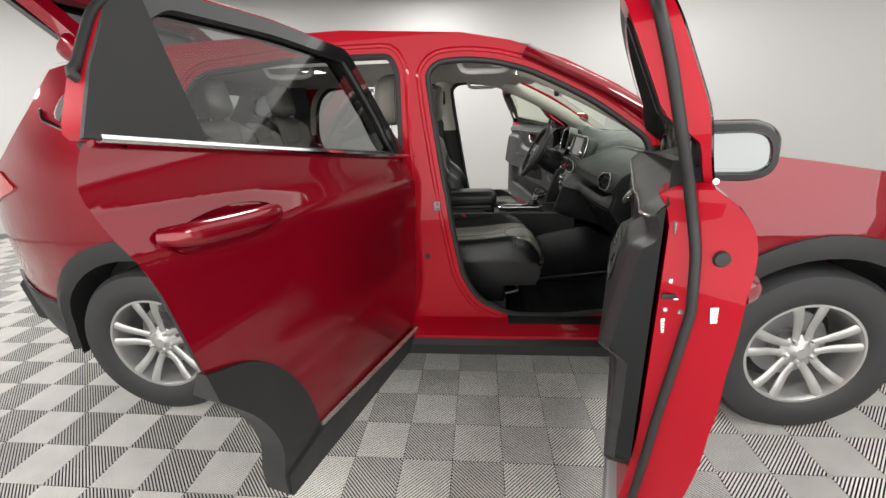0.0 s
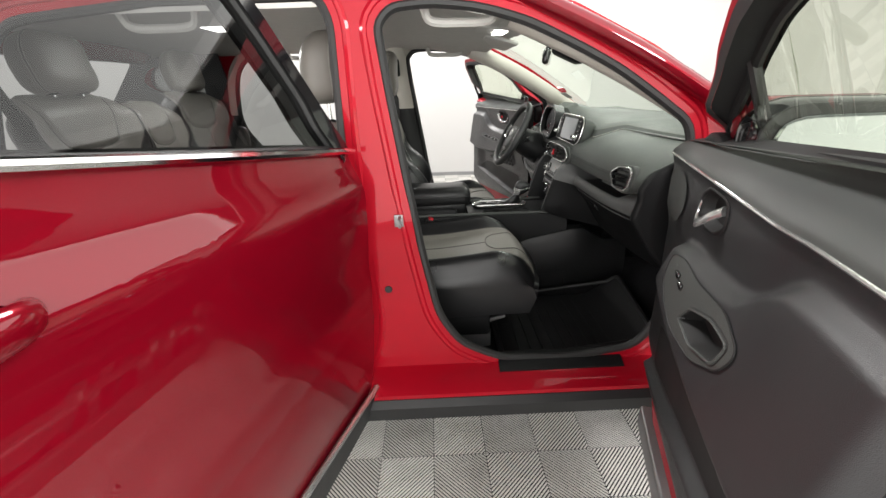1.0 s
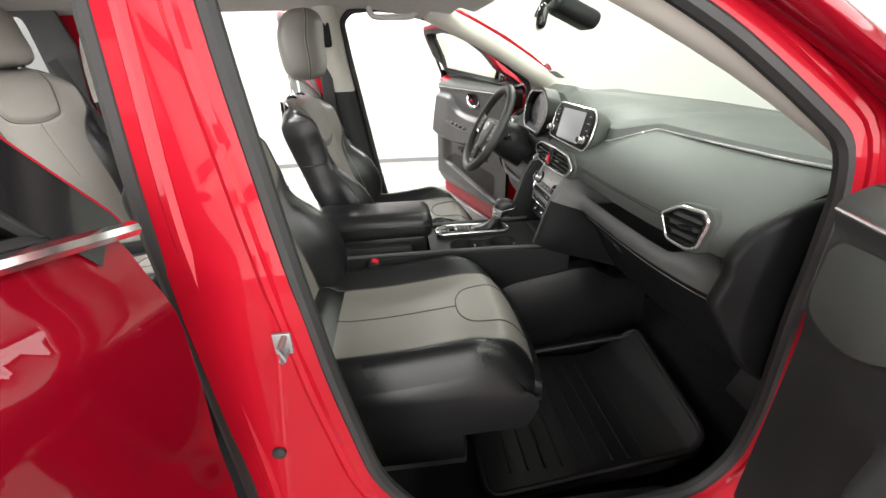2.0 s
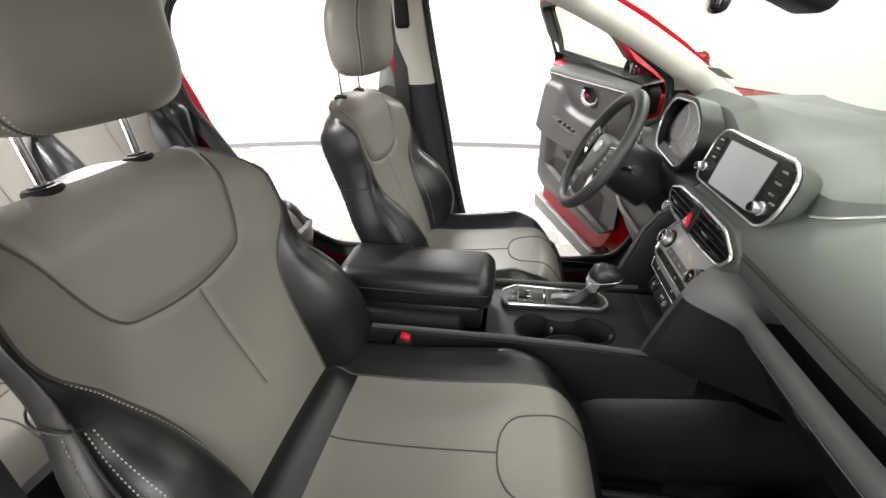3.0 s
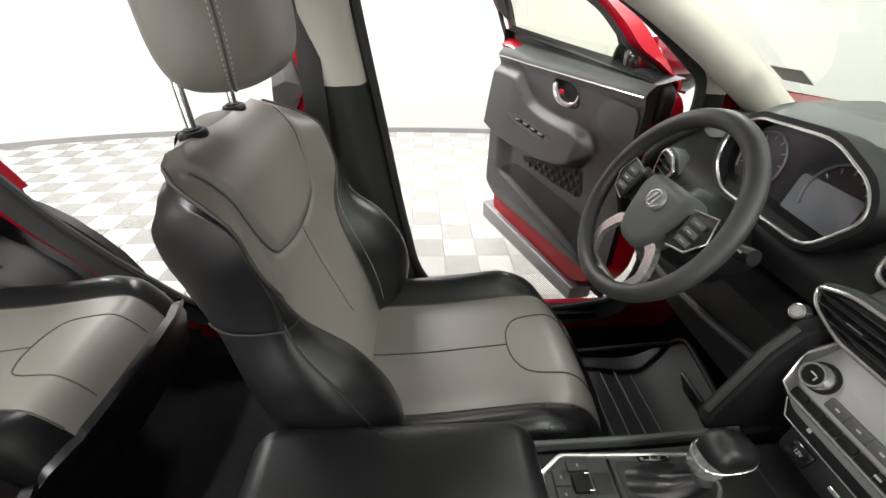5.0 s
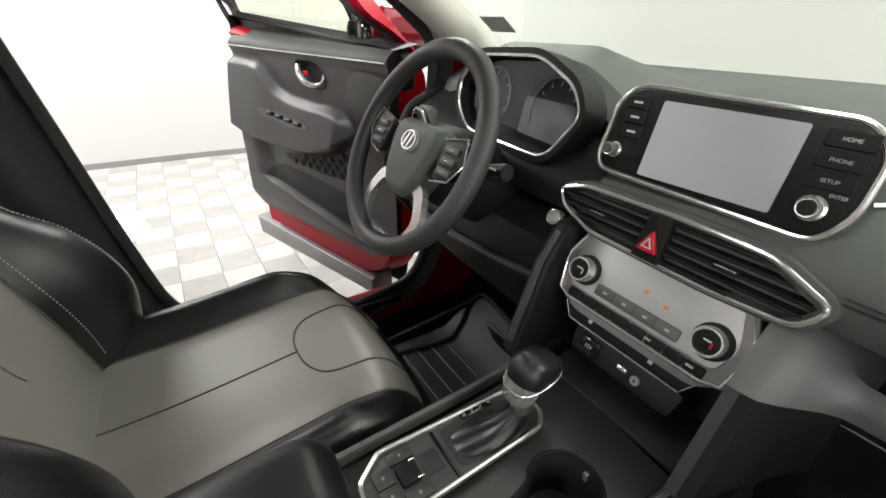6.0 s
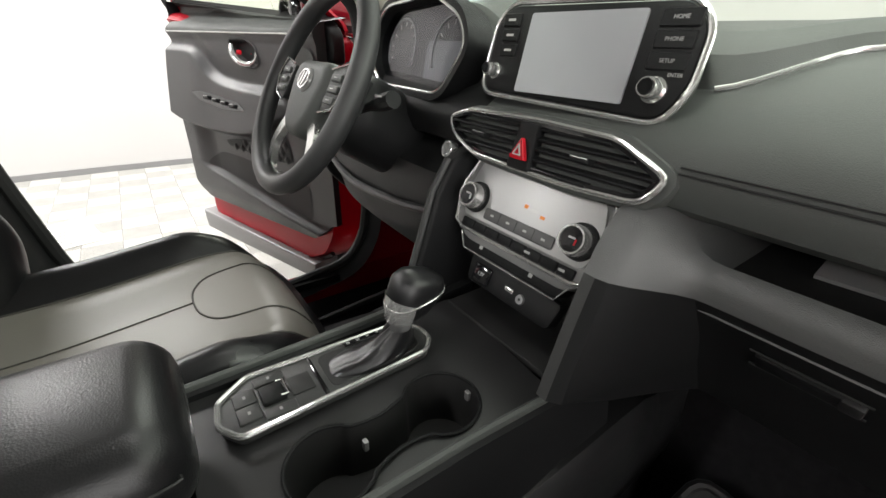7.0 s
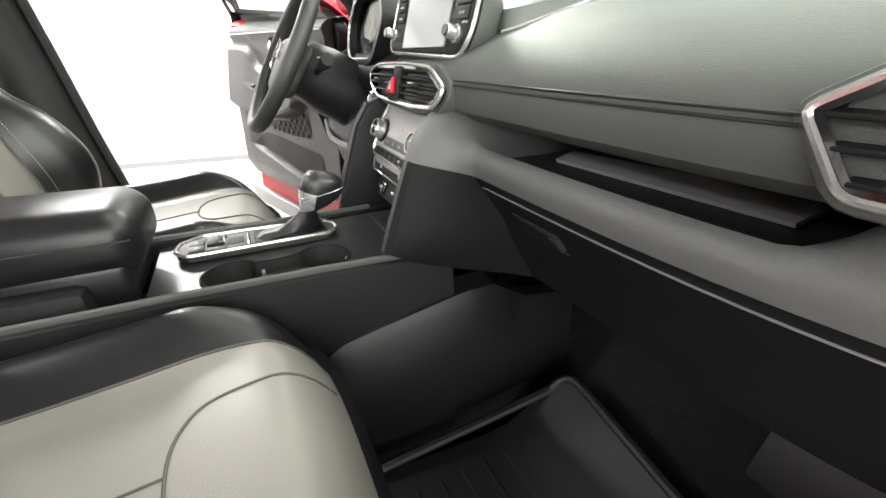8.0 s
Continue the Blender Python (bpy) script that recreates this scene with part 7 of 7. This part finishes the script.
def tile_mesh(name, kind, mat):
    """One square of diagonal ribs standing over a dark underlay."""
    bm = bmesh.new()
    h, w = 0.003, (PITCH - 0.002) / 2
    step, half = 0.0105, 0.00265
    sg = 1 if kind else -1
    k = -2 * w + step * 0.5
    while k < 2 * w:
        strip = []
        for c in (k - half * 1.41, k + half * 1.41):
            c = max(-2 * w, min(2 * w, c))
            # the line x + y = c inside the square
            lo, hi = max(-w, c - w), min(w, c + w)
            strip.append([(lo, c - lo), (hi, c - hi)])
        (a, b), (d, e) = strip
        ring = [a, b, e, d]
        if len({(round(x, 5), round(y, 5)) for x, y in ring}) > 2:
            ring = [(x * sg, y) for x, y in ring]
            top = [bm.verts.new((x, y, 0.0)) for x, y in ring]
            low = [bm.verts.new((x, y, -h)) for x, y in ring]
            f = bm.faces.new(top)
            for i in (0, 2):
                bm.faces.new((top[i], low[i], low[(i + 1) % 4], top[(i + 1) % 4]))
            bm.normal_update()
            if f.normal.z < 0:
                f.normal_flip()
        k += step * 1.41
    me = bpy.data.meshes.new(name)
    bm.to_mesh(me)
    bm.free()
    me.materials.append(mat)
    return me


tiles = [tile_mesh("tile", 0, TILE_LIT), tile_mesh("tile", 1, TILE_SHADED)]
far_v, far_f = [[], []], [[], []]
near = 0
for i in range(-34, 32):
    for j in range(-28, 28):
        x, y = X0 + PITCH * (i + 0.5), Y0 + PITCH * (j + 0.5)
        if abs((x + 0.6) / (RX + 0.1)) ** 2.5 + abs(y / (RY + 0.1)) ** 2.5 > 0.99:
            continue
        k = (i + j) % 2
        close = (-1.5 < x < 1.7 and -1.75 < y < -0.55 and near < 130) or (-0.9 < x < 1.1 and 1.6 < y < 3.6 and near < 290)
        if close:
            near += 1
            ob = new("tile", tiles[k])
            ob.parent = floor
            ob.matrix_basis = pose(x, y, 0.0)
        else:
            me = tiles[k]
            base = len(far_v[k])
            far_v[k] += [(v.co.x + x, v.co.y + y, v.co.z) for v in me.vertices]
            far_f[k] += [[base + q for q in p.vertices] for p in me.polygons]
for k, mat in enumerate((TILE_LIT, TILE_SHADED)):
    me = bpy.data.meshes.new("tile_field")
    me.from_pydata(far_v[k], [], far_f[k])
    me.materials.append(mat)
    ob = new("tile_field", me)
    ob.parent = floor
    tagged(ob, kind="stuff")
